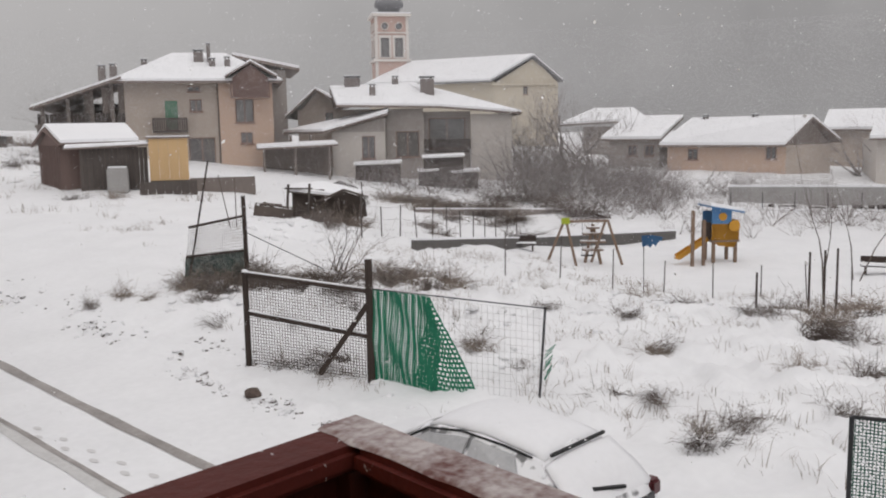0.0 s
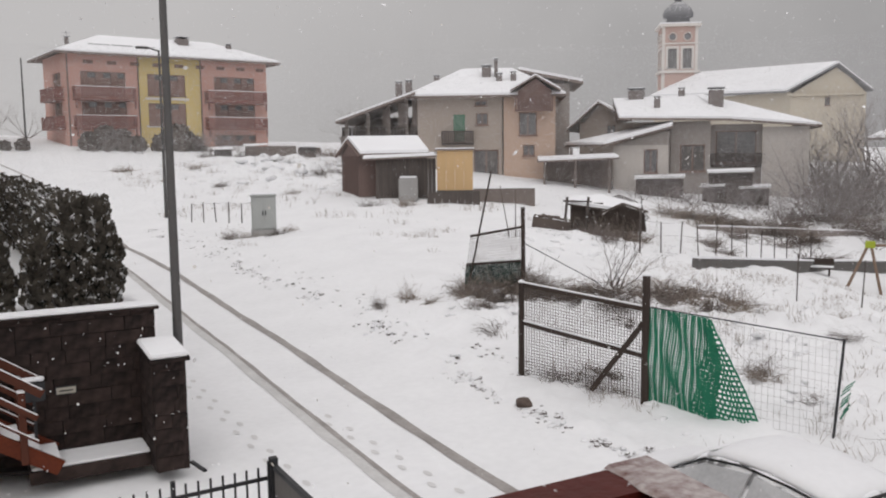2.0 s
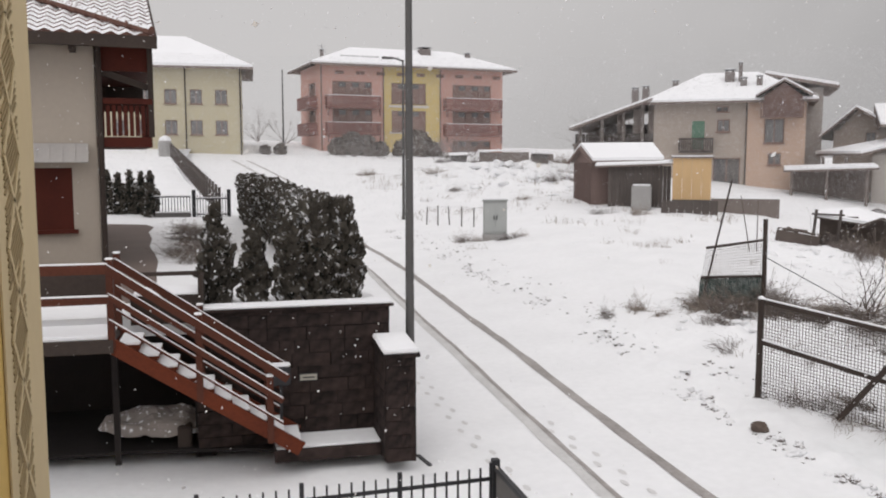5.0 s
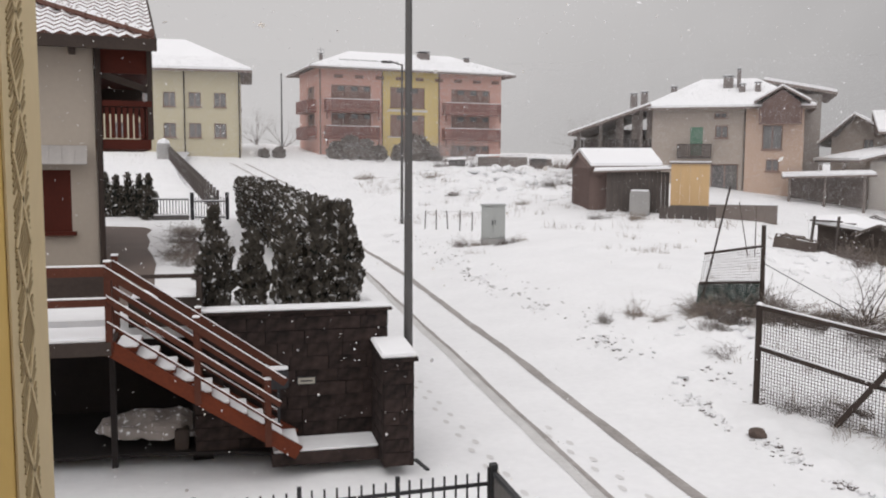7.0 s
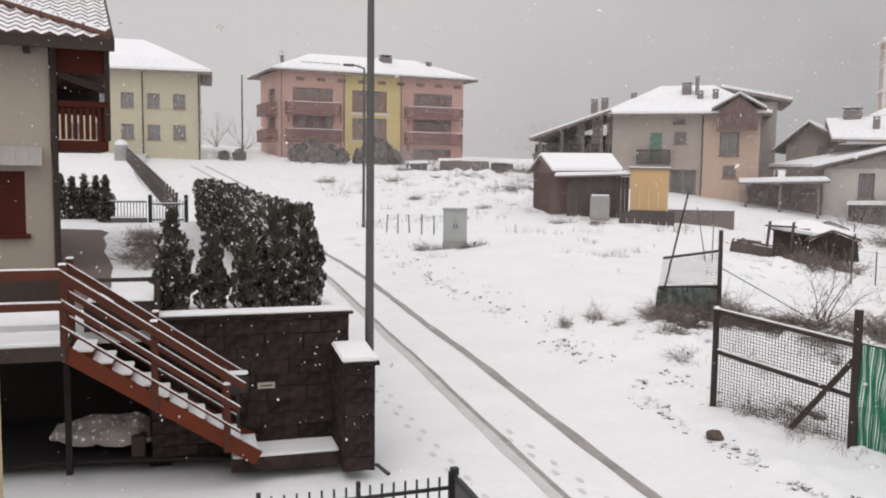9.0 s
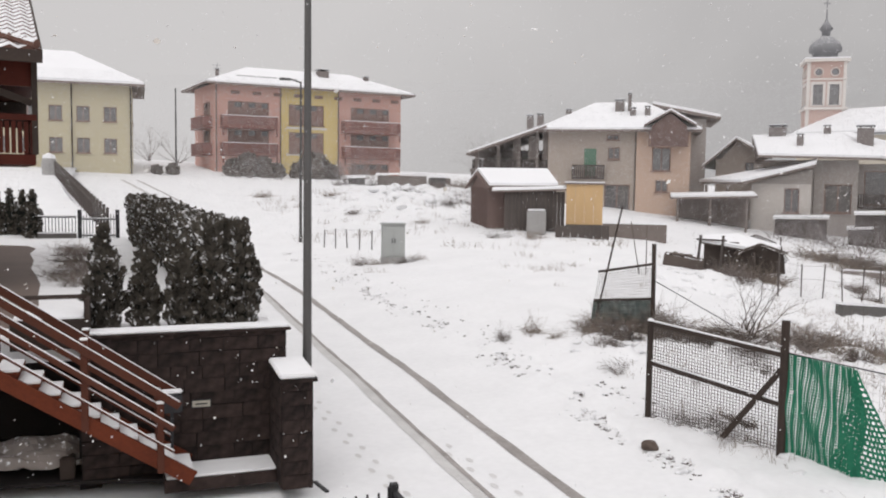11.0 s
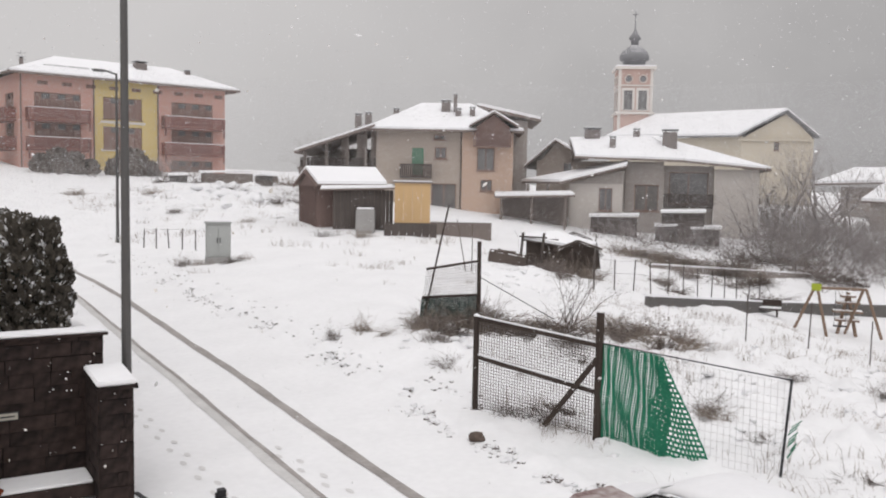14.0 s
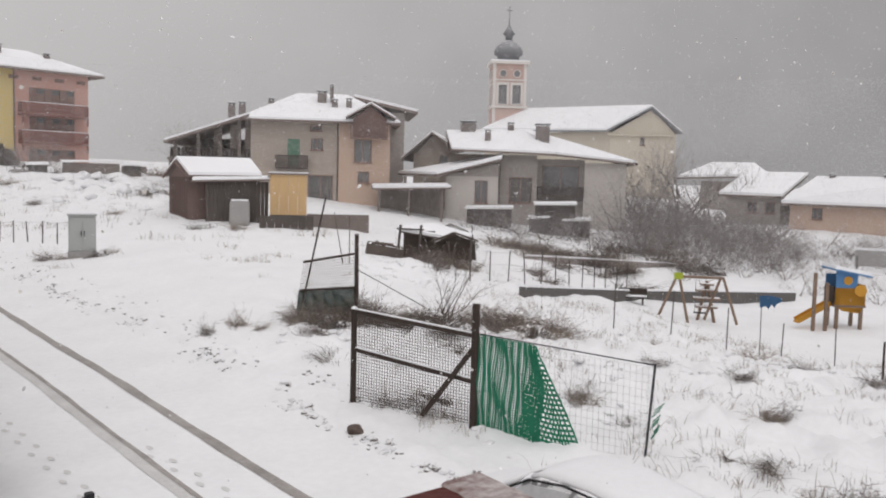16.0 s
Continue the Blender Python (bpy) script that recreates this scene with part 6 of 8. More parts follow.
for k, (a, b) in enumerate((((-T, -T), (T, -T)), ((T, -T), (T, T)), ((T, T), (-T, T)), ((-T, T), (-T, -T)))):
    hs = [(0.75, 1.95, 15.4, 18.0), (2.75, 3.95, 15.4, 18.0)]
    mm = put_wall(tw, a, b, 4.0, 21.0, "tower_red", hs, ("slate", None), thick=0.25)
    for q in hs:
        fr = bmesh.new()
        for aa in ((q[0] - 0.3, q[0], q[2] - 0.2, q[3] + 0.35), (q[1], q[1] + 0.3, q[2] - 0.2, q[3] + 0.35), (q[0], q[1], q[3], q[3] + 0.35), (q[0], q[1], q[2] - 0.25, q[2])):
            box(fr, aa[0], aa[1], -0.08, 0, aa[2], aa[3])
        part("surround", fr, "tower_white", tw).matrix_basis = mm
        cx = (q[0] + q[1]) / 2
        oc = bmesh.new()
        for i in range(12):
            a0, a1 = i * math.pi / 6, (i + 1) * math.pi / 6
            beam(oc, (cx + 0.55 * math.cos(a0), -0.05, 19.6 + 0.55 * math.sin(a0)), (cx + 0.55 * math.cos(a1), -0.05, 19.6 + 0.55 * math.sin(a1)), 0.1, 0.3, (0, 1, 0))
        part("roundel", oc, "tower_white", tw).matrix_basis = mm
        dk = bmesh.new()
        rod(dk, (cx, -0.04, 19.6), (cx, 0.02, 19.6), 0.42, 0.42, 12)
        part("oculus", dk, "slate", tw).matrix_basis = mm
    for xx in (0.0, 2 * T - 0.35):
        part("corner_strip", bmbox(xx, xx + 0.35, -0.06, 0, 9, 21), "tower_white", tw).matrix_basis = mm
for z, o, h in ((14.7, 0.3, 0.35), (18.6, 0.15, 0.2), (20.95, 0.45, 0.35)):
    part("cornice", bmbox(-T - o, T + o, -T - o, T + o, z, z + h), "tower_white", tw)
part("snow_ledge", bmbox(-T - 0.4, T + 0.4, -T - 0.4, T + 0.4, 21.3, 21.5, bevel=0.05), "roof_snow", tw)
bm = bmesh.new()
lathe(bm, [(1.6, 21.4), (1.6, 22.3), (2.05, 22.5), (2.1, 23.0), (1.75, 23.7), (1.0, 24.3), (0.5, 24.6)], 16)
part("dome", bm, "slate", tw, smooth=True)
bm = bmesh.new()
lathe(bm, [(0.5, 24.6), (0.55, 25.2), (0.9, 25.5), (0.5, 26.1), (0.12, 26.8), (0.07, 28.2)], 12)
part("spire", bm, "slate", tw, smooth=True)
bm = bmesh.new()
beam(bm, (0, 0, 28.1), (0, 0, 29.4), 0.1, 0.1)
beam(bm, (-0.4, 0, 28.9), (0.4, 0, 28.9), 0.1, 0.1)
part("cross", bm, "slate", tw)

# ---- houses and walls to the right ----
ra = thing("house", "long pinkish house with a broad snow-covered gable roof", "house", pose(67.16, 31.08, 0, 0, 0, -65.2))
put_wall(ra, (-4.4, 0), (4.7, 0), -1, 3.0, "plaster_peach", [(1.6, 2.4, 1.9, 2.8), (7.6, 8.4, 1.9, 2.9)], ("shutter_brown", None))
put_wall(ra, (4.7, 0), (8.2, 2.5), -1, 3.0, "plaster_farm")
bm = bmesh.new()
f0 = [bm.verts.new(p) for p in ((4.7, 0.0, 3.0), (8.2, 2.5, 3.0), (6.5, 1.2, 4.9))]
f1 = [bm.verts.new(v.co + Vector((-0.2, 0.3, 0))) for v in f0]
bm.faces.new(f0), bm.faces.new(f1[::-1])
for i in range(3):
    bm.faces.new((f0[i], f0[(i + 1) % 3], f1[(i + 1) % 3], f1[i]))
part("gable", bm, "barn_wood", ra)
put_roof(ra, [[(-5.1, -0.7, 2.95), (4.6, -0.7, 2.85), (6.7, 0.9, 5.0), (-2.7, 4.0, 5.0)], [(6.7, 0.9, 5.0), (9.0, 2.6, 3.1), (-0.5, 8, 3.1), (-2.7, 4.0, 5.0)]], 0.22, 0.15)
for x, y in ((-1.5, 3.4), (2.4, 2.3)):
    chimney(ra, x, y, 4.6, 5.3, 0.5)
rb = thing("house", "grey low house with a snowy pitched roof", "house", pose(67.16, 31.08, 0, 0, 0, -65.2))
put_wall(rb, (-9.4, 1.5), (-5.2, 1.5), -1, 3.5, "plaster_grey", [(1.6, 2.4, 2.2, 3.1), (3.0, 3.8, 2.2, 3.1)], ("shutter_brown", None))
put_roof(rb, [[(-10.0, 0.8, 3.5), (-5.0, 0.8, 3.45), (-3.4, 5.5, 5.3), (-8.4, 5.5, 5.3)]], 0.22, 0.15)
put_wall(rb, (-5.2, 1.5), (-4.0, 5.5), -1, 3.5, "barn_wood")
rc = thing("house", "distant grey house with a snowy roof", "house", pose(67.16, 31.08, 0, 0, 0, -65.2))
put_wall(rc, (-13.5, 14), (-8, 14), -1, 4.8, "plaster_grey", [(3.2, 4.2, 3.3, 4.3)], ("shutter_brown", None))
put_roof(rc, [[(-15.5, 12, 4.9), (-10.5, 13, 5.1), (-9.0, 18, 6.4), (-13, 18, 6.4)], [(-10.5, 13, 5.1), (-7, 14, 5.1), (-9.0, 18, 6.4)]], 0.22, 0.15)
rd = thing("house", "pale house with a snow-covered roof behind the bare trees", "house", pose(67.16, 31.08, 0, 0, 0, -65.2))
put_wall(rd, (10.9, -2), (16, -2), -2, 3.4, "plaster_white", [(1, 1.8, 1.2, 2.4)], ("shutter_brown", None))
put_wall(rd, (10.9, 5), (10.9, -2), -2, 3.4, "plaster_white")
put_roof(rd, [[(10.2, -2.8, 3.3), (17, -2.8, 3.3), (17, 2, 5.0), (11.5, 2, 5.0)]], 0.22, 0.15)
re = thing("house", "far house with a wide snowy roof", "house", pose(67.16, 31.08, 0, 0, 0, -65.2))
put_wall(re, (8.5, 9), (15, 9), -2, 4.0, "plaster_farm")
put_roof(re, [[(8.0, 8.3, 4.0), (16, 8.3, 3.9), (16, 13, 5.6), (9, 13, 5.6)]], 0.22, 0.15)
wl2 = thing("terrace_wall", "long grey concrete terrace wall with snow on top", "wall", pose(67.16, 31.08, 0, 0, 0, -65.2))
part("wall", bmbox(0.4, 18, -11, -10.7, -2.6, 0.35), "concrete", wl2)
part("snow_cap", bmbox(0.4, 18, -11.05, -10.65, 0.35, 0.5, bevel=0.03), "roof_snow", wl2)
part("ramp_wall", bmbox(-5.0, 0.4, -11, -10.7, -2.6, -0.9), "concrete", wl2)
part("ramp_snow", bmbox(-5.0, 0.4, -11.05, -10.65, -0.9, -0.75, bevel=0.03), "roof_snow", wl2)
part("lower_wall", bmbox(0.0, 18, -13.0, -12.7, -3.0, -1.15), "concrete", wl2)
part("lower_snow", bmbox(0.0, 18, -13.05, -12.65, -1.15, -1.0, bevel=0.03), "roof_snow", wl2)
bm = bmesh.new()
rnd = random.Random(4)
for i in range(40):
    x = 0.8 + rnd.random() * 10
    s = rnd.uniform(0.15, 0.4)
    box(bm, x, x + s, -11.9, -11.9 + s, -1.2, -1.1 + s * 0.9, bevel=0.03)
tagged(part("stone_rubble", bm, "porphyry", wl2), "snow-dusted stones along the terrace", kind="stuff")
for i in range(9):
    part("fence_post", bmbox(0.5 + i * 2.0, 0.56 + i * 2.0, -12.9, -12.84, -1.0, 0.1), "dark_iron", wl2)


# ---- field: old fences, collapsed shed, garden walls ----
sg = thing("broken_gate", "dark broken fence panel with leaning poles in dry scrub", "gate", pose(12.53, 19.45, h1(12.5, 19.4), 0, 0, -32.8))
for a, b, r, nm in (((-0.86, 0, 0.0), (-0.23, 0.1, 3.1), 0.025, "pole"), ((0.62, 0, -0.1), (0.60, 0, 2.15), 0.06, "post"), ((-0.80, 0, 1.38), (0.56, 0, 1.62), 0.035, "rail"), ((-0.9, 0, 0.62), (0.6, 0, 0.72), 0.035, "rail")):
    bm = bmesh.new()
    rod(bm, a, b, r, r * 0.9, 8)
    part(nm, bm, "dark_wood", sg)
bm = bmesh.new()
lattice(bm, Vector((-0.88, -0.02, 0.62)), Vector((0.58, -0.02, 0.7)), Vector((-0.78, -0.02, 1.36)), Vector((0.56, -0.02, 1.6)), 26, 12, 0.005)
part("wire_mesh", bm, "grey_wood", sg, "dark wire mesh")
bm = bmesh.new()
lattice(bm, Vector((-0.95, 0.05, 0.02)), Vector((0.62, 0.05, 0.08)), Vector((-0.9, 0.05, 0.6)), Vector((0.6, 0.05, 0.68)), 30, 14, 0.022, wave=0.03)
part("old_netting", bm, "net_old", sg, "dark green netting sagging at the foot")
bm = bmesh.new()
rod(bm, (0.62, 0, 1.2), (2.6, -0.3, 0.15), 0.012, 0.012, 5)
part("stay_wire", bm, "dark_iron", sg)
for a, b in (((0.25, 0.4, 1.3), (0.0, 0.5, 2.7)), ((0.42, 0.5, 1.3), (0.42, 0.6, 2.6))):
    bm = bmesh.new()
    rod(bm, a, b, 0.015, 0.01, 5)
    part("stake", bm, "bark", sg)

ws = thing("collapsed_shed", "collapsed dark timber shed under a sagging snow roof", "shed", pose(23.55, 29.99, h1(23.5, 30) - 0.1, 0, 0, -38.1) @ Matrix.Diagonal((1, 1, 0.84, 1)))
rnd = random.Random(12)
bm = bmesh.new()
slab(bm, [(-0.6, -0.4, 1.75), (2.0, -0.4, 1.30), (2.7, 1.6, 1.4), (0.9, 1.9, 1.95), (-0.5, 1.8, 1.85)], 0.14)
part("snow_cover", bm, "roof_snow", ws)
bm = bmesh.new()
slab(bm, [(-0.6, -0.38, 1.60), (2.0, -0.38, 1.15), (2.7, 1.6, 1.25), (0.9, 1.9, 1.8), (-0.5, 1.8, 1.7)], 0.07)
part("roof", bm, "bark", ws)
bm = bmesh.new()
for a, b in (((0.7, -0.7, 1.1), (1.7, -0.7, 1.62)), ((1.7, -0.7, 1.62), (2.75, -0.7, 1.2))):
    beam(bm, a, b, 0.12, 0.10)
part("gable_edge", bm, "bark", ws)
bm = bmesh.new()
slab(bm, [(0.8, -0.6, 0.2), (2.7, -0.6, 0.2), (2.6, -0.6, 1.15), (1.7, -0.6, 1.55), (0.9, -0.6, 1.1)], 0.02)
for v in bm.verts:
    if v.index % 2:
        v.co.y += 0.08
part("gable", bm, "bark", ws)
for i in range(16):
    a = Vector((rnd.uniform(-0.6, 2.6), rnd.uniform(-0.8, 0.4), 0.0))
    bm = bmesh.new()
    beam(bm, a, a + Vector((rnd.uniform(-.5, .5), rnd.uniform(-.2, .2), rnd.uniform(0.6, 1.25))), 0.06, 0.09)
    part("plank", bm, rnd.choice(("bark", "grey_wood")), ws)
for x in (-0.75, 0.15):
    bm = bmesh.new()
    beam(bm, (x, -0.5, 0.1), (x + 0.12, -0.4, 1.95), 0.08, 0.08)
    part("post", bm, "grey_wood", ws)
bm = bmesh.new()
beam(bm, (-0.8, -0.5, 1.75), (0.4, -0.4, 1.7), 0.07, 0.08)
part("lintel", bm, "grey_wood", ws)
part("wall", bmbox(-0.5, 0.9, 0.2, 0.3, 0.1, 1.6), "bark", ws)

tr = thing("cart_box", "dark reddish-brown wooden box full of snow", "cart", pose(22.1, 30.2, h1(22.1, 30.2) - 0.05, 3, 9, -38) @ Matrix.Scale(0.82, 4))
for nm, q in (("side", (-1.0, 0.9, -0.5, -0.45, 0.0, 0.62)), ("side", (-1.0, 0.9, 0.45, 0.5, 0.0, 0.62)), ("end", (-1.05, -1.0, -0.45, 0.45, 0.0, 0.62)), ("end", (0.85, 0.9, -0.45, 0.45, 0, 0.62))):
    part(nm, bmbox(*q), "bark", tr)
part("snow", bmbox(-0.99, 0.84, -0.44, 0.44, 0.3, 0.60, bevel=0.05), "roof_snow", tr)
for a, b, r in (((-0.8, -0.3, 0.66), (0.3, 0.1, 0.72), 0.07), ((-0.3, 0.2, 0.68), (0.7, -0.2, 0.64), 0.06), ((-0.6, 0.1, 0.70), (-0.1, -0.4, 0.66), 0.08)):
    bm = bmesh.new()
    rod(bm, a, b, r, r * 0.8, 7)
    part("log", bm, "bark", tr)


def wall_run(name, label, a, b, h, mat, snow=True, thick=0.25):
    """A low straight wall between two plan points, founded below the ground."""
    t = thing(name, label, "wall")
    n = max(2, int(math.hypot(b[0] - a[0], b[1] - a[1]) / 1.5))
    ends = [float(lie(np.array([q[0]]), np.array([q[1]]))[0]) for q in (a, b)]
    for nm, mt, w, z0, z1 in (("body", mat, thick, -1.4, h), ("snow_cap", "roof_snow", thick + 0.06, h, h + 0.08))[:2 if snow else 1]:
        bm = bmesh.new()
        for i in range(n):
            p = [Vector((a[0] + (b[0] - a[0]) * k / n, a[1] + (b[1] - a[1]) * k / n, 0)) for k in (i, i + 1)]
            z = [ends[0] + (ends[1] - ends[0]) * k / n for k in (i, i + 1)]
            beam(bm, p[0] + Vector((0, 0, z[0] + (z0 + z1) / 2)), p[1] + Vector((0, 0, z[1] + (z0 + z1) / 2)), w, z1 - z0)
        part(nm, bm, mt, t)
    return t


def post_row(name, label, a, b, n, h, r, mat, wires=2, seed=0):
    """A row of thin posts with wires between two plan points."""
    rr = random.Random(seed)
    t = thing(name, label, "fence")
    tops = []
    for i in range(n):
        x, y = a[0] + (b[0] - a[0]) * i / (n - 1), a[1] + (b[1] - a[1]) * i / (n - 1)
        z = h1(x, y)
        bm = bmesh.new()
        lean = Vector((rr.gauss(0, .04), rr.gauss(0, .04), h * rr.uniform(0.85, 1.1)))
        rod(bm, (x, y, z - 0.15), Vector((x, y, z)) + lean, r, r * 0.9, 6)
        part("post", bm, mat, t)
        tops.append((Vector((x, y, z)), lean))
    for k in range(wires):
        bm = bmesh.new()
        f = 0.95 - 0.4 * k
        for (p, l), (q, l2) in zip(tops, tops[1:]):
            rod(bm, p + l * f, q + l2 * f, 0.006, 0.006, 4, False)
        part("wire", bm, "wire", t)
    return t


wall_run("low_wall", "long low dark garden wall with snow on top", (22.2, 22.0), (36.5, 27.6), 0.40, "dark_concrete", True)
wall_run("low_wall", "long low dark wall behind the playground", (36.6, 27.6), (46.0, 24.2), 0.42, "dark_concrete", True)
wall_run("low_wall", "low dark retaining edge above the gardens", (36, 35.5), (47, 33), 0.15, "old_concrete", True)
post_row("post_fence", "thin post and wire fence round the snowy gardens", (21.5, 24.0), (37.5, 29.2), 12, 1.35, 0.028, "grey_wood", 2, 3)
post_row("post_fence", "thin post and wire fence up the garden bank", (21.5, 24.0), (30.0, 33.5), 6, 1.5, 0.028, "grey_wood", 2, 4)
post_row("post_fence", "thin leaning fence posts along the playground bank", (20.5, 16.4), (31.0, 9.6), 8, 1.25, 0.02, "grey_wood", 0, 5)
post_row("post_fence", "thin wooden stakes along the road verge", (10.2, 44.6), (12.4, 41.0), 6, 1.0, 0.03, "grey_wood", 1, 6)

fr = thing("frame_ruin", "bare wooden hoop frame of an old garden tunnel", "frame", pose(28.5, 34.0, h1(28.5, 34), 0, 0, -48))
for i in range(5):
    bm = bmesh.new()
    pts = [Vector((-1.6, i * 0.8, 0)), Vector((-0.9, i * 0.8, 0.9)), Vector((0, i * 0.8, 1.25)), Vector((0.9, i * 0.8, 0.9)), Vector((1.6, i * 0.8, 0))]
    for a, b in zip(pts, pts[1:]):
        rod(bm, a, b, 0.03, 0.03, 5)
    part("hoop", bm, "grey_wood", fr)

# ---- playground ----
def playhouse():
    p = thing("play_tower", "blue and yellow playground tower with a small slide", "play tower", pose(40.6, 18.85, h1(40.6, 18.85) - 0.05, 0, 0, -64.6 + 22))
    for x, y in ((-0.55, -0.5), (0.55, -0.5), (-0.55, 0.55), (0.55, 0.55)):
        part("leg", bmbox(x - 0.07, x + 0.07, y - 0.07, y + 0.07, 0, 1.3), "play_wood", p)
    part("floor", bmbox(-0.7, 0.7, -0.65, 0.7, 1.05, 1.15), "play_wood", p)
    bm = bmesh.new()
    slab(bm, [(-0.68, -0.62, 1.95), (0.68, -0.62, 1.95), (0.68, -0.62, 1.15), (0.42, -0.62, 0.78), (-0.35, -0.62, 0.88), (-0.68, -0.62, 1.15)][::-1], 0.001)
    ext = bmesh.ops.extrude_face_region(bm, geom=bm.faces[:1])
    bmesh.ops.translate(bm, verts=[v for v in ext["geom"] if isinstance(v, bmesh.types.BMVert)], vec=(0, 0.06, 0))
    part("front_panel", bm, "play_yellow", p, "orange-yellow front panel")
    part("upper_panel", bmbox(-0.68, 0.30, -0.60, -0.54, 1.95, 2.75), "play_blue", p, "blue upper panel")
    bm = bmesh.new()
    rod(bm, (-0.15, -0.605, 2.3), (-0.15, -0.63, 2.3), 0.2, 0.2, 14)
    part("sun_disc", bm, "play_yellow", p, "yellow disc on the blue panel")
    part("side_panel", bmbox(0.64, 0.70, -0.54, 0.2, 1.15, 2.1), "play_yellow", p)
    bm = bmesh.new()
    rod(bm, (0.42, -0.68, 1.85), (0.42, -0.63, 1.85), 0.28, 0.28, 16)
    part("round_panel", bm, "play_yellow", p)
    part("back_panel", bmbox(-0.68, 0.68, 0.6, 0.66, 1.15, 2.5), "play_blue", p)
    part("dark_panel", bmbox(-0.74, -0.68, -0.5, 0.6, 1.2, 2.0), "dark_wood", p)
    bm = bmesh.new()
    slab(bm, [(-0.85, -0.85, 2.85), (0.85, -0.85, 2.55), (0.85, 0.85, 2.55), (-0.85, 0.85, 2.85)], 0.08)
    part("roof", bm, "play_blue", p)
    bm = bmesh.new()
    slab(bm, [(-0.83, -0.83, 3.0), (0.83, -0.83, 2.70), (0.83, 0.83, 2.70), (-0.83, 0.83, 3.0)], 0.15)
    part("snow_cover", bm, "roof_snow", p)
    bm = bmesh.new()
    beam(bm, (-0.75, 0.0, 1.1), (-2.3, -0.3, 0.25), 0.5, 0.06)
    part("slide", bm, "play_yellow", p, "yellow slide")
    for s in (-0.25, 0.25):
        bm = bmesh.new()
        beam(bm, (-0.75, s, 1.2), (-2.3, s - 0.3, 0.36), 0.05, 0.18)
        part("slide_side", bm, "play_yellow", p)
    for x, y, h in ((-1.75, -0.9, 2.65), (-1.2, -0.9, 2.2)):
        part("climbing_post", bmbox(x - 0.07, x + 0.07, y - 0.07, y + 0.07, -0.2, h), "play_wood", p)
    return p


playhouse()
swz = h1(34.6, 23.0) - 0.05
sw = thing("swing_set", "wooden A-frame swing set with a green top plate", "swing", pose(34.57, 22.96, swz, 0, 0, -56.4))
for a, b in (((-1.75, 0, 0), (-0.85, 0, 2.25)), ((-0.25, -0.3, 0), (-0.75, 0, 2.25)), ((0.45, 0.9, 0.15), (1.1, 0.3, 2.25)), ((1.9, 0.3, 0.1), (1.2, 0.3, 2.25))):
    bm = bmesh.new()
    rod(bm, a, b, 0.065, 0.06, 8)
    part("leg", bm, "play_wood", sw)
bm = bmesh.new()
rod(bm, (-0.85, 0, 2.22), (1.2, 0.3, 2.22), 0.06, 0.06, 8)
part("crossbar", bm, "play_wood", sw)
part("top_plate", bmbox(-0.98, -0.58, -0.08, 0.08, 2.1, 2.4), "play_green", sw, "yellow-green top plate")
for x in (0.0, 0.45):
    bm = bmesh.new()
    rod(bm, (x, 0.15, 2.2), (x, 0.15, 0.6), 0.012, 0.012, 4)
    part("chain", bm, "dark_iron", sw)
part("seat", bmbox(-0.05, 0.5, 0.05, 0.25, 0.55, 0.6), "black", sw)
sq = thing("spring_rocker", "orange-brown wooden climbing toy in the snow", "play toy", pose(36.3, 23.6, h1(36.3, 23.6) - 0.05, 0, 0, -50))
for a, b in (((-0.3, 0, 0), (0.1, 0, 2.0)), ((0.5, 0, 0), (0.1, 0, 2.0))):
    bm = bmesh.new()
    rod(bm, a, b, 0.08, 0.07, 8)
    part("leg", bm, "play_wood", sq)
for z, w in ((0.7, 1.0), (1.1, 1.25), (1.5, 1.0), (1.8, 0.6)):
    part("step", bmbox(0.1 - w / 2, 0.1 + w / 2, -0.25, 0.25, z, z + 0.08), "play_wood", sq)
    part("snow", bmbox(0.12 - w / 2, 0.08 + w / 2, -0.23, 0.23, z + 0.08, z + 0.11), "roof_snow", sq)
bs = thing("blue_sign", "small blue plastic sheet on a thin stake", "sign", pose(23.6, 13.2, h1(23.6, 13.2), 0, 0, -62))
bm = bmesh.new()
rod(bm, (-0.18, 0, -0.1), (-0.2, 0, 1.76), 0.014, 0.012, 5)
part("stake", bm, "grey_wood", bs)
bm = bmesh.new()
slab(bm, [(-0.27, -0.012, 1.75), (0.02, -0.012, 1.78), (0.36, -0.012, 1.72), (0.33, -0.012, 1.60), (0.22, -0.012, 1.55), (0.16, -0.012, 1.43), (0.08, -0.012, 1.52), (0.0, -0.012, 1.38), (-0.08, -0.012, 1.46), (-0.24, -0.012, 1.40)], 0.001)
ext = bmesh.ops.extrude_face_region(bm, geom=bm.faces[:1])
bmesh.ops.translate(bm, verts=[v for v in ext["geom"] if isinstance(v, bmesh.types.BMVert)], vec=(0, 0.02, 0))
part("sheet", bm, "play_blue", bs)


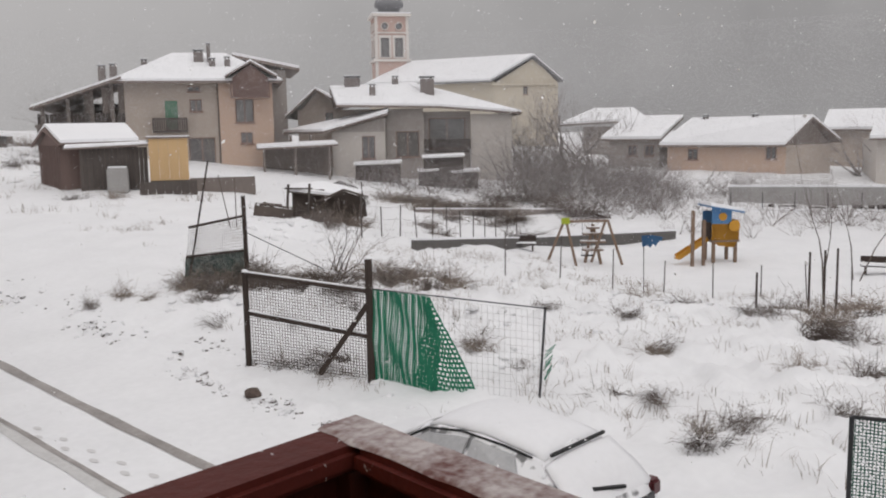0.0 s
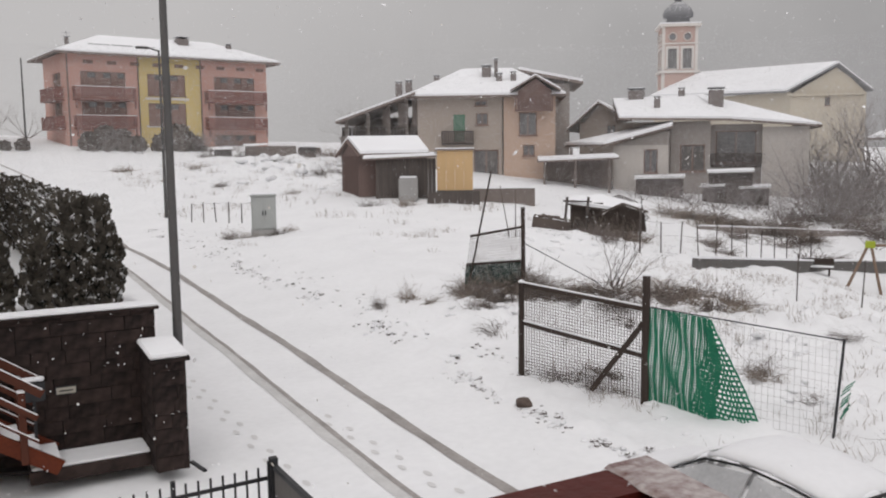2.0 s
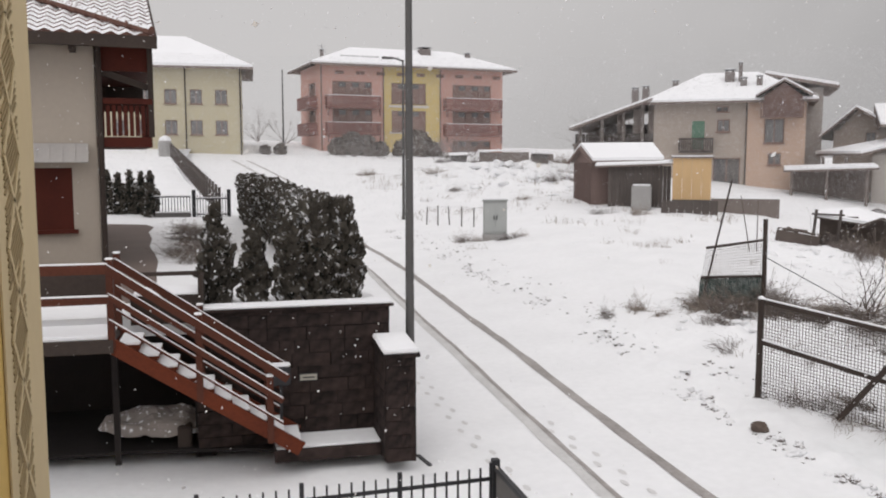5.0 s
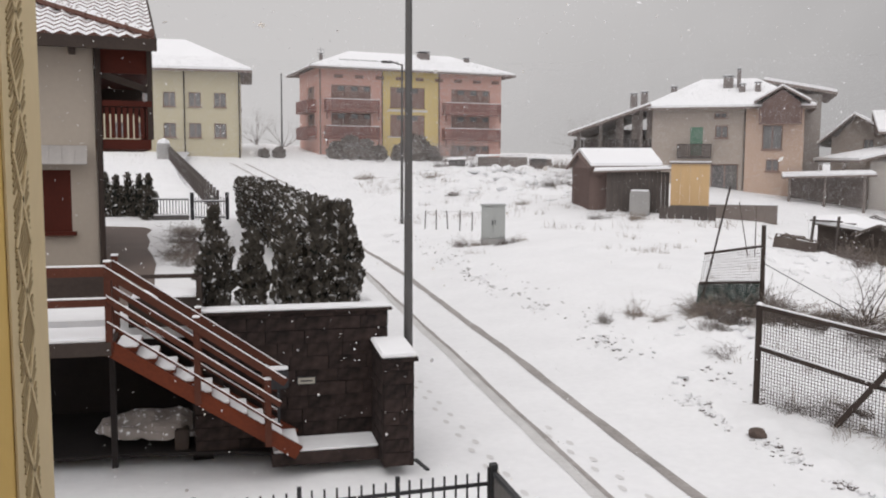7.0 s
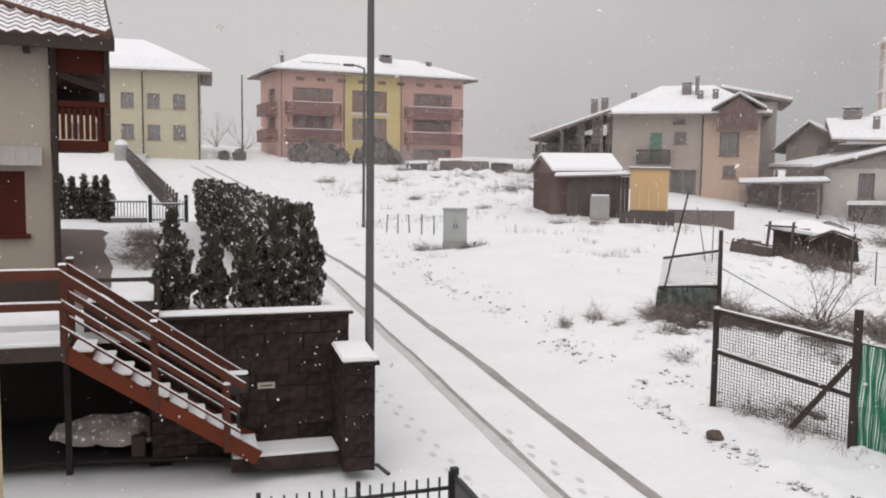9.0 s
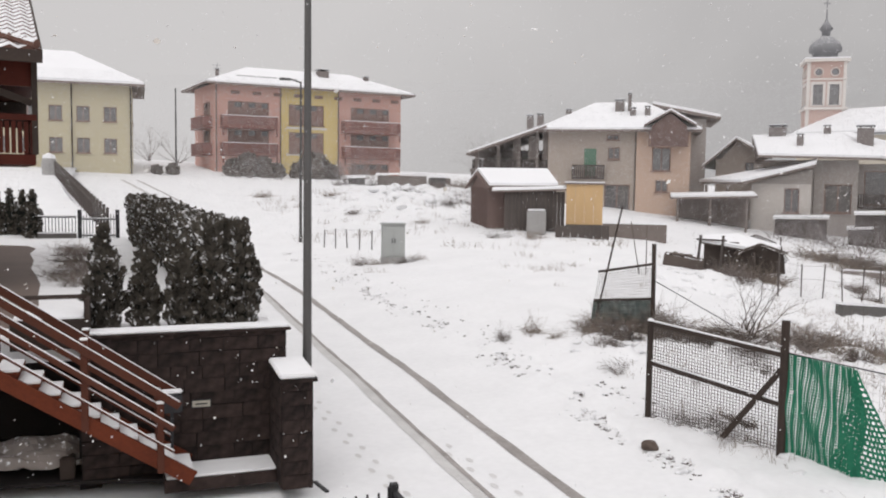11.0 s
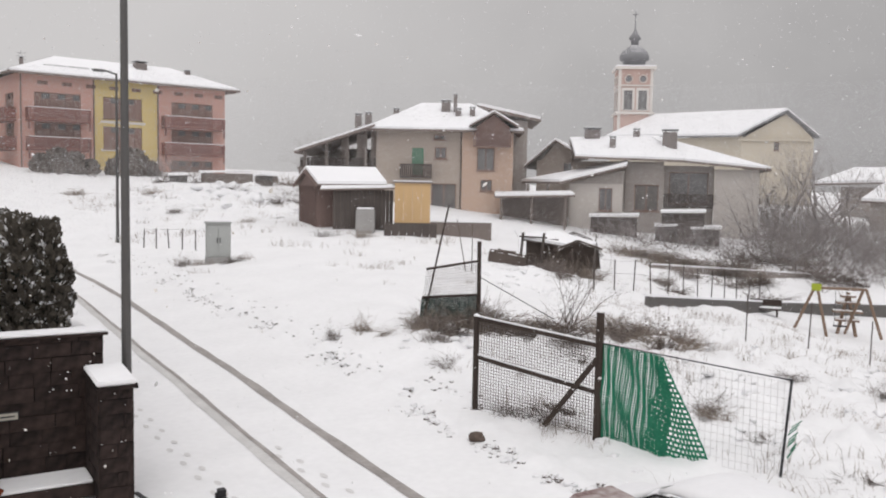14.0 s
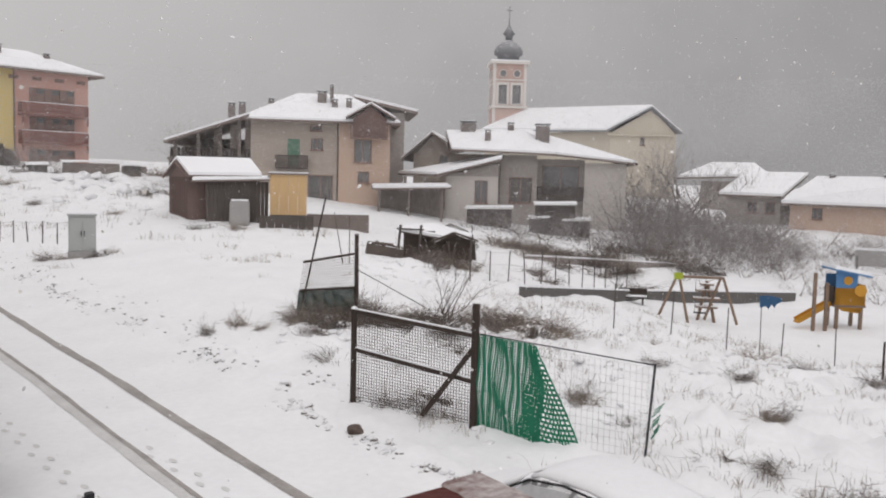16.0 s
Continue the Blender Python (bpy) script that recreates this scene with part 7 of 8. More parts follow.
def bench(x, y, rz, label):
    b = thing("bench", label, "bench", pose(x, y, h1(x, y) - 0.05, 0, 0, rz) @ Matrix.Scale(0.78, 4), group="playground benches")
    for s in (-0.65, 0.65):
        part("leg", bmbox(s - 0.05, s + 0.05, -0.3, 0.3, 0, 0.42), "dark_wood", b)
    for i in range(3):
        part("slat", bmbox(-0.9, 0.9, -0.3 + i * 0.2, -0.12 + i * 0.2, 0.42, 0.47), "dark_wood", b)
    part("backrest", bmbox(-0.9, 0.9, 0.3, 0.35, 0.6, 0.95), "dark_wood", b)
    part("snow", bmbox(-0.88, 0.88, -0.28, 0.28, 0.47, 0.54, bevel=0.02), "roof_snow", b)


bench(34.4, 26.4, -52, "dark wooden bench with snow on its seat")
bench(39.5, 11.2, -70, "dark bench buried in the playground snow")


# ---- bare trees and scrub ----
def limb(bm, p, d, length, r, depth, rr, spread, tips):
    n = 3
    q, rad = p, r
    for i in range(n):
        d = (d + Vector((rr.gauss(0, .12), rr.gauss(0, .12), rr.gauss(0.04, .08)))).normalized()
        nx, nr = q + d * length / n, rad * 0.80
        rod(bm, q, nx, rad, nr, 5 if rad > 0.02 else 3, False)
        if depth > 0 and i > 0:
            for _ in range(rr.choice((1, 2, 2))):
                side = Vector((rr.gauss(0, 1), rr.gauss(0, 1), rr.gauss(0.15, .5))).normalized()
                limb(bm, nx, (d * (1 - spread) + side * spread).normalized(), length * rr.uniform(0.5, 0.78), nr * 0.62, depth - 1, rr, spread, tips)
        q, rad = nx, nr


def bare_tree(name, label, h, r, depth, seed, mat="twig", stems=1, spread=0.5, group=""):
    rr = random.Random(seed)
    t = thing(name, label, "tree", group=group)
    tb = bmesh.new()
    cb_ = bmesh.new()
    for k in range(stems):
        d = Vector((rr.gauss(0, .12 * stems), rr.gauss(0, .12 * stems), 1)).normalized()
        foot = Vector((rr.gauss(0, .12), rr.gauss(0, .12), -0.1)) if stems > 1 else Vector((0, 0, -0.1))
        top = foot + d * h * (0.35 if stems == 1 else 0.2)
        rod(tb, foot, top, r, r * 0.8, 7, False)
        limb(cb_, top, d, h * 0.42, r * 0.75, depth, rr, spread, None)
    part("trunk", tb, mat, t)
    part("crown", cb_, mat, t, "bare leafless branches")
    return t


def shrub(seed, w, h, n, mat):
    """A tangle of bent, half-fallen stalks and twigs."""
    rr = random.Random(seed)
    bm = bmesh.new()
    lean0 = Vector((rr.gauss(0, .5), rr.gauss(0, .5), 0))
    for i in range(n):
        a, rad = rr.random() * 6.283, rr.random() ** 0.5
        p = Vector((math.cos(a) * rad * w * 0.5, math.sin(a) * rad * w * 0.32, -0.05))
        d = Vector((rr.gauss(0, .7), rr.gauss(0, .7), abs(rr.gauss(0.7, .5)) + 0.1)) + lean0
        d.normalize()
        L = h * rr.uniform(0.25, 1.0) * (1.5 if rr.random() < 0.07 else 1)
        r0 = rr.uniform(0.004, 0.009)
        for k in range(3):
            d = (d + Vector((rr.gauss(0, .35), rr.gauss(0, .35), -0.22 * k))).normalized()
            q = p + d * L / 3
            rod(bm, p, q, r0, r0 * 0.7, 3, False)
            if rr.random() < 0.7:
                s = (d + Vector((rr.gauss(0, .8), rr.gauss(0, .8), rr.gauss(0, .4)))).normalized()
                rod(bm, q, q + s * L * 0.22, r0 * 0.6, r0 * 0.4, 3, False)
            p, r0 = q, r0 * 0.75
    return mesh_of("shrub", bm, mat)


SHAPES = [shrub(i, 1.1, 0.75, 170, ("twig", "straw", "bark")[i % 3]) for i in range(9)]


def place_shrub(x, y, w, h, k, label="dry brown leafless shrub poking through the snow"):
    ob = new("shrub", SHAPES[k % len(SHAPES)])
    ob.matrix_basis = pose(x, y, h1(x, y) - 0.03, 0, 0, k * 67) @ Matrix.Diagonal((w, w, h / 0.6, 1))
    tagged(ob, label, "shrub", "dry shrubs in the field")


for k, (x, y, w, h) in enumerate((
        (13.7, 11.7, 1.0, 0.45), (13.3, 11.2, 0.8, 0.35), (12.4, 7.6, 0.8, 0.35), (16.1, 8.8, 1.0, 0.45), (15.5, 8.6, 0.7, 0.4), (11.6, 5.5, 0.7, 0.45), (12.2, 5.3, 0.75, 0.55), (11.9, 5.9, 0.6, 0.4),
        (19.8, 6.9, 1.1, 0.8), (20.5, 6.4, 1.2, 0.7), (21.3, 7.2, 1.0, 0.6), (16.8, 4.8, 0.8, 0.7), (14.3, 4.5, 0.7, 0.5), (16.7, 5.9, 0.7, 0.4), (12.7, 6.8, 0.7, 0.25), (21.6, 8.9, 1.0, 0.6),
        (22.4, 12.8, 1.0, 0.7), (22.2, 11.1, 1.1, 0.5), (11.0, 18.1, 0.6, 0.4), (10.6, 19.6, 0.5, 0.3), (15.9, 15.2, 0.6, 1.1), (12.9, 9.8, 0.6, 0.3), (20.9, 15.3, 0.8, 0.4), (11.2, 18.2, 0.5, 0.45),
        (12.0, 19.6, 1.2, 0.7), (12.9, 19.1, 1.2, 0.8), (12.4, 19.3, 1.3, 0.6), (13.4, 19.6, 1.0, 0.7), (11.7, 19.9, 0.7, 0.8), (15.0, 17.6, 1.5, 0.5), (16.0, 17.2, 1.6, 0.5), (14.6, 18.2, 1.2, 0.45), (16.8, 17.6, 1.4, 0.5), (15.6, 16.4, 1.3, 0.4),
        (10.7, 36.2, 0.8, 0.5), (12.0, 36.0, 0.8, 0.45), (10.2, 37.0, 0.9, 0.5), (12.5, 36.4, 0.6, 0.4), (11.4, 35.6, 0.6, 0.3), (9.3, 20.1, 0.4, 0.5), (10.2, 20.3, 0.5, 0.6), (10.4, 16.4, 0.6, 0.35),
        (14.4, 54, 1.0, 0.6), (15.1, 63, 1.2, 0.6), (21.4, 54.3, 1.6, 0.9), (23.3, 52, 1.4, 0.8), (17.1, 48.7, 1.0, 0.5), (20.5, 61.5, 1.5, 0.8), (22.4, 54.4, 1.5, 0.8), (10.5, 66, 1.5, 0.6), (24.5, 56, 1.8, 1.2), (26, 58, 1.8, 1.3),
        (19.5, 39, 1.0, 0.6), (18.2, 40.5, 1.1, 0.6), (21.5, 26, 1.0, 0.7), (24.5, 27.5, 1.6, 0.9), (22.6, 29.2, 1.2, 0.9), (24.6, 28.9, 1.5, 1.1), (23.8, 29.0, 1.3, 1.0), (28.8, 27.0, 1.2, 0.8), (31, 30.0, 1.4, 0.8),
        (23.7, 8.0, 1.3, 0.9), (24.6, 7.4, 1.3, 0.8), (24.0, 9.0, 1.1, 0.7), (26, 7.9, 1.4, 0.7), (18.2, 10.8, 0.8, 0.3), (17.5, 12.6, 0.7, 0.3), (15.0, 13.0, 0.6, 0.25), (13.2, 15.2, 0.7, 0.35), (11.6, 15.4, 0.6, 0.3),
        (11.9, 19.2, 1.1, 0.9), (12.6, 18.9, 1.3, 0.9), (13.1, 18.7, 1.2, 0.8), (13.6, 18.6, 1.4, 0.7), (14.2, 17.4, 1.7, 0.6), (15.2, 16.9, 1.8, 0.65), (16.3, 16.4, 1.7, 0.6), (17.2, 16.6, 1.6, 0.6), (14.8, 16.2, 1.5, 0.45), (17.0, 15.6, 1.2, 0.6),
        (9.9, 12.6, 0.7, 0.3), (9.6, 13.2, 0.6, 0.35), (10.2, 12.0, 0.6, 0.3), (10.6, 12.9, 0.9, 0.4), (22.8, 28.6, 1.6, 1.0), (24.2, 28.2, 1.4, 0.9), (21.8, 74, 1.8, 1.3), (26.5, 73, 2.0, 1.4), (29.5, 74, 1.8, 1.4), (18.6, 75, 1.6, 1.2),
        (11.9, 19.0, 1.0, 0.7), (12.4, 18.7, 1.2, 0.8), (13.0, 18.5, 1.1, 0.7), (13.4, 18.2, 1.2, 0.6), (13.9, 18.5, 1.6, 0.5), (14.4, 17.7, 1.5, 0.45), (15.4, 17.9, 1.6, 0.5), (16.4, 18.0, 1.7, 0.5), (13.8, 17.5, 1.2, 0.4), (16.6, 16.9, 1.4, 0.5))):
    place_shrub(x, y, w, h, k)

rg = random.Random(64)
for k in range(28):
    x, y = rg.uniform(37, 50), rg.uniform(29, 39)
    place_shrub(x, y, rg.uniform(1.6, 3.2), rg.uniform(0.7, 1.5), k, "tangled grey scrub in the snowy gardens below the houses")
for x, y in ((-0.3, 22), (-0.5, 24), (-0.7, 26), (-0.9, 28), (-0.45, 25), (-0.6, 27.2), (-0.8, 20.2), (-0.9, 21.4), (-1.0, 23.0), (-1.1, 24.6), (-1.25, 26.2), (-1.35, 28.2), (-1.4, 30.2), (-0.95, 22.2), (-1.1, 29.4), (-0.9, 25.8)):
    ob = new("shrub", SHAPES[int(y * 3) % 6])
    ob.matrix_basis = pose(x, y, YZ - 0.02, 0, 0, y * 40) @ Matrix.Diagonal((1.0, 1.0, 0.6, 1))
    tagged(ob, "low dry flower-bed shrub on the snowy terrace", "shrub", "flower bed shrubs")
SMALL = bare_tree("tree", "small bare many-stemmed tree in the snowy field", 2.1, 0.022, 3, 5, "bark", 9, 0.42)
SMALL.matrix_basis = pose(15.4, 18.4, h1(15.4, 18.4))
for x, y, h in ((24.5, 8.3, 4.4), (25.3, 8.6, 3.6), (36.9, 11.2, 4.6), (37.5, 11.6, 4.2)):
    c = bare_tree("sapling", "thin bare sapling tied to stakes", h, 0.03, 2, int(x * 10), "bark", 1, 0.16, group="saplings")
    c.matrix_basis = pose(x, y, h1(x, y))
for i, (x, y, h) in enumerate(((25.4, 9.05, 1.6), (24.3, 8.25, 1.7), (25.0, 8.15, 1.8), (24.2, 10.1, 1.0))):
    bm = bmesh.new()
    rod(bm, (0, 0, -0.2), (0.03, 0.02, h), 0.035, 0.03, 7)
    single("stake", bm, "dark_wood", "dark wooden stake standing in the snow", "stake", "tree stakes", m=pose(x, y, h1(x, y)))

BIG = [bare_tree("tree", "tall bare grey leafless tree among the houses", 7.2, 0.10, 3, 21 + i, "hazed_twig", 8, 0.42, group="bare trees") for i in range(3)]
LOW = [bare_tree("bush", "bare grey-brown thicket bush", 3.6, 0.035, 3, 41 + i, "hazed_twig", 8, 0.55, group="thicket bushes") for i in range(3)]
spots = [(58.5, 43.5, 1.0), (60, 41.5, 1.1), (61.5, 40, 0.95), (63, 44, 1.0), (59.5, 46, 0.9), (71, 29, 0.6), (66, 40, 0.8), (75, 20, 0.9), (73, 22.5, 0.7), (3.5, 100, 0.55), (6.5, 99, 0.5), (38, 84, 0.8), (40, 82, 0.7)]
for i, (x, y, s) in enumerate(spots):
    o = BIG[i] if i < 3 else copy_thing(BIG[i % 3], Matrix())
    o.matrix_basis = pose(x, y, h1(x, y), 0, 0, i * 51) @ Matrix.Scale(s, 4)
rr = random.Random(77)
spots = []
for _ in range(132):
    # along the foot of the slope, thinning and shrinking towards the playground
    k, q = rr.random(), rr.random()
    far = q * (14 - 6 * k)
    spots.append((46.6 + 6.5 * k + (0.79 + 0.07 * k) * far, 35.0 - 7.5 * k + (0.61 - 0.1 * k) * far, (0.45 + 0.65 * q) * (1.1 - 0.4 * k) * rr.uniform(0.7, 1.3)))
spots += [(47 + 3 * rr.random(), 40.5 + 3 * rr.random(), 0.5 + 0.25 * rr.random()) for _ in range(5)] + [(10 + 16 * rr.random(), 82.0 + 2 * rr.random(), 0.6 + 0.35 * rr.random()) for _ in range(16)]
spots += [(56 + 7 * rr.random(), 15 + 15 * rr.random(), 0.4 + 0.35 * rr.random()) for _ in range(22)] + [(30 + 6 * rr.random(), 66 + 6 * rr.random(), 0.6 + 0.4 * rr.random()) for _ in range(4)]
spots += [(58.5 + 7 * k - 3 * rr.random(), 30.5 - 8 * k - 2 * rr.random(), rr.uniform(0.35, 0.65)) for k in [i / 25 for i in range(26)]]
for i, (x, y, s) in enumerate(spots):
    o = LOW[i] if i < 3 else copy_thing(LOW[i % 3], Matrix())
    o.matrix_basis = pose(x, y, h1(x, y) - 0.1, 0, 0, i * 77) @ Matrix.Scale(s, 4)

THICK = [bare_tree("bush", "dense grey-brown leafless thicket bush", 3.4, 0.03, 4, 61 + i, "hazed_twig", 8, 0.6, group="dense thicket bushes") for i in range(3)]
rr = random.Random(91)
spots = []
for k in range(46):
    t, q = (k + rr.random()) / 46, rr.random()
    spots.append((44.0 + 6.5 * t + 8.5 * q * 0.8, 35.5 - 8.5 * t + 8.5 * q * (0.62 - 0.15 * t), (1.0 - 0.35 * t) * rr.uniform(0.6, 1.05) * (0.75 + 0.6 * q)))
spots += [(52.5 + 4 * rr.random(), 40 + 4 * rr.random(), rr.uniform(1.5, 2.0)) for _ in range(4)]
for k in range(40):
    # in front of the low houses, across the foot of the slope
    t, q = (k + rr.random()) / 40, rr.random()
    az, dist = radians(55 + 21 * t), 52 + 9 * q
    spots.append((dist * math.sin(az), dist * math.cos(az), rr.uniform(0.5, 0.85) * (0.8 + 0.3 * q)))
for k in range(30):
    # below the old houses, round their lean-tos
    lx, ly = -5 + 14 * (k + rr.random()) / 30, rr.uniform(-8.5, -4.9)
    ca, sa = math.cos(radians(-46)), math.sin(radians(-46))
    spots.append((48.95 + lx * ca - ly * sa, 47.2 + lx * sa + ly * ca, rr.uniform(0.5, 0.85)))
spots += [(2 + 4 * rr.random(), 83 + rr.random(), rr.uniform(0.3, 0.45)) for _ in range(4)]
for i, (x, y, sc) in enumerate(spots):
    o = THICK[i] if i < 3 else copy_thing(THICK[i % 3], Matrix())
    o.matrix_basis = pose(x, y, h1(x, y) - 0.1, 0, 0, i * 83) @ Matrix.Scale(sc, 4)

def leafy_bush(x, y, w, h, seed):
    """A rounded dense bush: a dark core under many small sprays."""
    rnd = random.Random(seed)
    t = thing("bush", "dense dark rounded bush in front of the apartment house", "bush", pose(x, y, h1(x, y) - 0.1), group="garden bushes")
    bm = bmesh.new()
    lathe(bm, [(w * 0.36, 0), (w * 0.44, h * 0.35), (w * 0.34, h * 0.7), (w * 0.1, h * 0.9)], 10)
    part("core", bm, "hazed_bush", t)

    def surf(u, v):
        a, b = u * 2 * math.pi, (v ** 0.8) * 1.5
        rad = w * 0.5 * (math.cos(b) ** 0.6) * (1 + 0.25 * noise.noise(Vector((math.cos(a) * 1.5, math.sin(a) * 1.5, b * 2 + seed))))
        nrm = Vector((math.cos(a) * math.cos(b), math.sin(a) * math.cos(b), math.sin(b) + 0.1)).normalized()
        return Vector((rad * math.cos(a), rad * math.sin(a), h * math.sin(b))), nrm
    bm = bmesh.new()
    sprays(bm, 500, surf, 0.28, rnd)
    part("foliage", bm, "hazed_bush", t)
    return t


for k, (x, y, w, h) in enumerate(((10.6, 84.6, 1.7, 1.5), (12.0, 84.8, 2.0, 2.1), (13.4, 84.5, 1.7, 1.8), (14.7, 84.8, 1.4, 1.2), (16.9, 84.4, 1.8, 1.5), (18.2, 84.2, 3.2, 2.4), (19.9, 84.6, 1.8, 1.3), (5.0, 83.5, 0.9, 0.8), (3.6, 83.4, 0.8, 0.6))):
    leafy_bush(x, y, w, h, 70 + k)

# ---- dry grass, clods and footprints: what nobody could count ----
rr = random.Random(31)
bm = bmesh.new()
made = 0
while made < 1900:
    x, y = rr.uniform(9.4, 30), rr.uniform(2.5, 34)
    c = noise.noise(Vector((x * 0.45, y * 0.45, 3))) + 0.6 * noise.noise(Vector((x * 1.3, y * 1.3, 7)))
    if c < 0.12 + (0.25 if y > 22 else 0) + (0.3 if (x < 14 and y > 20) else 0):
        continue
    z = h1(x, y)
    for k in range(rr.randint(2, 6)):
        px, py = x + rr.gauss(0, .08), y + rr.gauss(0, .08)
        L = rr.uniform(0.08, 0.36) * (1.6 if rr.random() < 0.08 else 1)
        a = rr.random() * 6.283
        lean = rr.uniform(0.1, 1.3)
        d = Vector((math.cos(a) * lean, math.sin(a) * lean, 1)).normalized()
        p = Vector((px, py, z - 0.02))
        q = p + d * L * 0.6
        e = q + (d + Vector((math.cos(a), math.sin(a), -0.5)) * 0.5).normalized() * L * 0.5
        s = Vector((-math.sin(a), math.cos(a), 0)) * rr.uniform(0.003, 0.006)
        v = [bm.verts.new(t) for t in (p - s, p + s, q + s * 0.8, q - s * 0.8, e)]
        bm.faces.new(v[:4])
        bm.faces.new((v[3], v[2], v[4]))
    made += 1
while made < 3300:
    x, y = rr.uniform(9.5, 28), rr.uniform(34, 68)
    made += 1
    if noise.noise(Vector((x * 0.25, y * 0.25, 5))) + 0.5 * noise.noise(Vector((x * 0.9, y * 0.9, 2))) < 0.16:
        continue
    z = h1(x, y)
    for k in range(rr.randint(3, 7)):
        p = Vector((x + rr.gauss(0, .2), y + rr.gauss(0, .2), z - 0.02))
        a = rr.random() * 6.283
        e = p + Vector((math.cos(a) * 0.25, math.sin(a) * 0.25, rr.uniform(0.1, 0.45)))
        s = Vector((-math.sin(a), math.cos(a), 0)) * 0.012
        bm.faces.new([bm.verts.new(t) for t in (p - s, p + s, e)])
single("dry_grass", bm, "straw", "dry grass stalks sticking out of the snow", "grass", kind="stuff")

def scatter_lumps(name, spots, mat, label, category, seed, lift=0.1):
    """Many small uneven lumps (x, y, size) lying on the ground, joined."""
    g = np.random.default_rng(seed)
    ico = bmesh.new()
    bmesh.ops.create_icosphere(ico, subdivisions=2, radius=1)
    base = np.array([v.co[:] for v in ico.verts])
    tris = np.array([[v.index for v in f.verts] for f in ico.faces])
    ico.free()
    p = np.array(spots)
    z = height(p[:, 0], p[:, 1])
    n = len(p)
    shape = base[None] * (1 + 0.25 * g.normal(size=(n, len(base), 1)))
    spread = np.stack([g.uniform(0.9, 1.7, n), g.uniform(0.8, 1.4, n), g.uniform(0.45, 0.8, n)], -1)
    v = shape * spread[:, None] * p[:, 2][:, None, None] + np.stack([p[:, 0], p[:, 1], z + p[:, 2] * lift], -1)[:, None]
    f = tris[None] + (np.arange(n) * len(base))[:, None, None]
    me = bpy.data.meshes.new(name)
    me.from_pydata(v.reshape(-1, 3).tolist(), [], f.reshape(-1, 3).tolist())
    me.materials.append(M[mat])
    me.shade_smooth()
    return tagged(new(name, me), label, category, kind="stuff")


def verge_spots(count, s0, s1, gap, wide):
    out = []
    while len(out) < count:
        y = rr.uniform(4, 44)
        x = 8.40 + rr.gauss(0, wide) - 0.012 * max(0, y - 16) + (rr.uniform(0.4, 1.3) if rr.random() < 0.25 and y > 13 else 0)
        if noise.noise(Vector((x * 1.3, y * 0.9, 9))) + 0.6 * noise.noise(Vector((x * 3, y * 2.6, 4))) > gap:
            out.append((x, y, rr.uniform(s0, s1) * (1.25 if 9 < y < 16 else 0.9)))
    return out


scatter_lumps("verge_clods", verge_spots(620, 0.012, 0.036, 0.12, 0.17), "clod", "earth clods and stones thrown up along the verge", "clods", 4)
scatter_lumps("snow_lumps", verge_spots(420, 0.02, 0.055, 0.05, 0.17), "snow", "lumps of broken snow along the trampled verge", "snow", 5, -0.12)
field = []
while len(field) < 420:
    x, y = rr.uniform(9.6, 27), rr.uniform(3, 30)
    if noise.noise(Vector((x * 0.5, y * 0.5, 12))) + 0.5 * noise.noise(Vector((x * 1.7, y * 1.7, 2))) > 0.12 and y > 9 and not (y > 21 and x < 17):
        field.append((x, y, rr.uniform(0.05, 0.13)))
field += [(rr.gauss(20, 4), rr.gauss(61, 5), rr.uniform(0.12, 0.4)) for _ in range(160)] + [(rr.gauss(20.5, 1.6), rr.gauss(27, 2.0), rr.uniform(0.06, 0.2)) for _ in range(70)]
scatter_lumps("snow_mounds", field, "snow", "uneven humps of snow over the rough field", "snow", 6, -0.25)
bm = bmesh.new()
bmesh.ops.create_icosphere(bm, subdivisions=3, radius=0.14)
for v in bm.verts:
    v.co *= 1 + 0.35 * noise.noise(v.co * 9)
    v.co.z *= 0.75
single("rock", bm, "earth", "brown stone lying in the snow on the verge", "rock", m=pose(8.34, 12.2, h1(8.34, 12.2) + 0.05))

bm = bmesh.new()
for line in (((3.62, 19.5), (3.9, 10.0)), ((5.15, 14.0), (5.6, 9.0))):
    (xa, ya), (xb, yb) = line
    n = int(abs(ya - yb) / 0.36)
    for i in range(n):
        x, y = xa + (xb - xa) * i / n + (0.09 if i % 2 else -0.09), ya + (yb - ya) * i / n
        z = h1(x, y) + 0.006
        ring = [bm.verts.new((x + 0.05 * math.cos(k * math.pi / 4), y + 0.12 * math.sin(k * math.pi / 4), z)) for k in range(8)]
        bm.faces.new(ring)
single("footprints", bm, "foot_snow", "line of faint footprints pressed into the road snow", "footprints", kind="stuff")

# ---- distance ----
bm = bmesh.new()
prev = None
for i in range(60):
    az = radians(40 - i * 3.0)
    dv = Vector((-math.sin(az), math.cos(az), 0))
    row = [bm.verts.new(dv * 700 + Vector((0, 0, z))) for z in (-20, 180, 420)]
    if prev:
        for k in (0, 1):
            bm.faces.new((prev[k], prev[k + 1], row[k + 1], row[k]))
    prev = row
# emissive sheet; the cloud it pales into is painted haze
single("backdrop", bm, "hill", "glowing backdrop of a wooded mountainside with painted haze", "mountain", kind="structure")


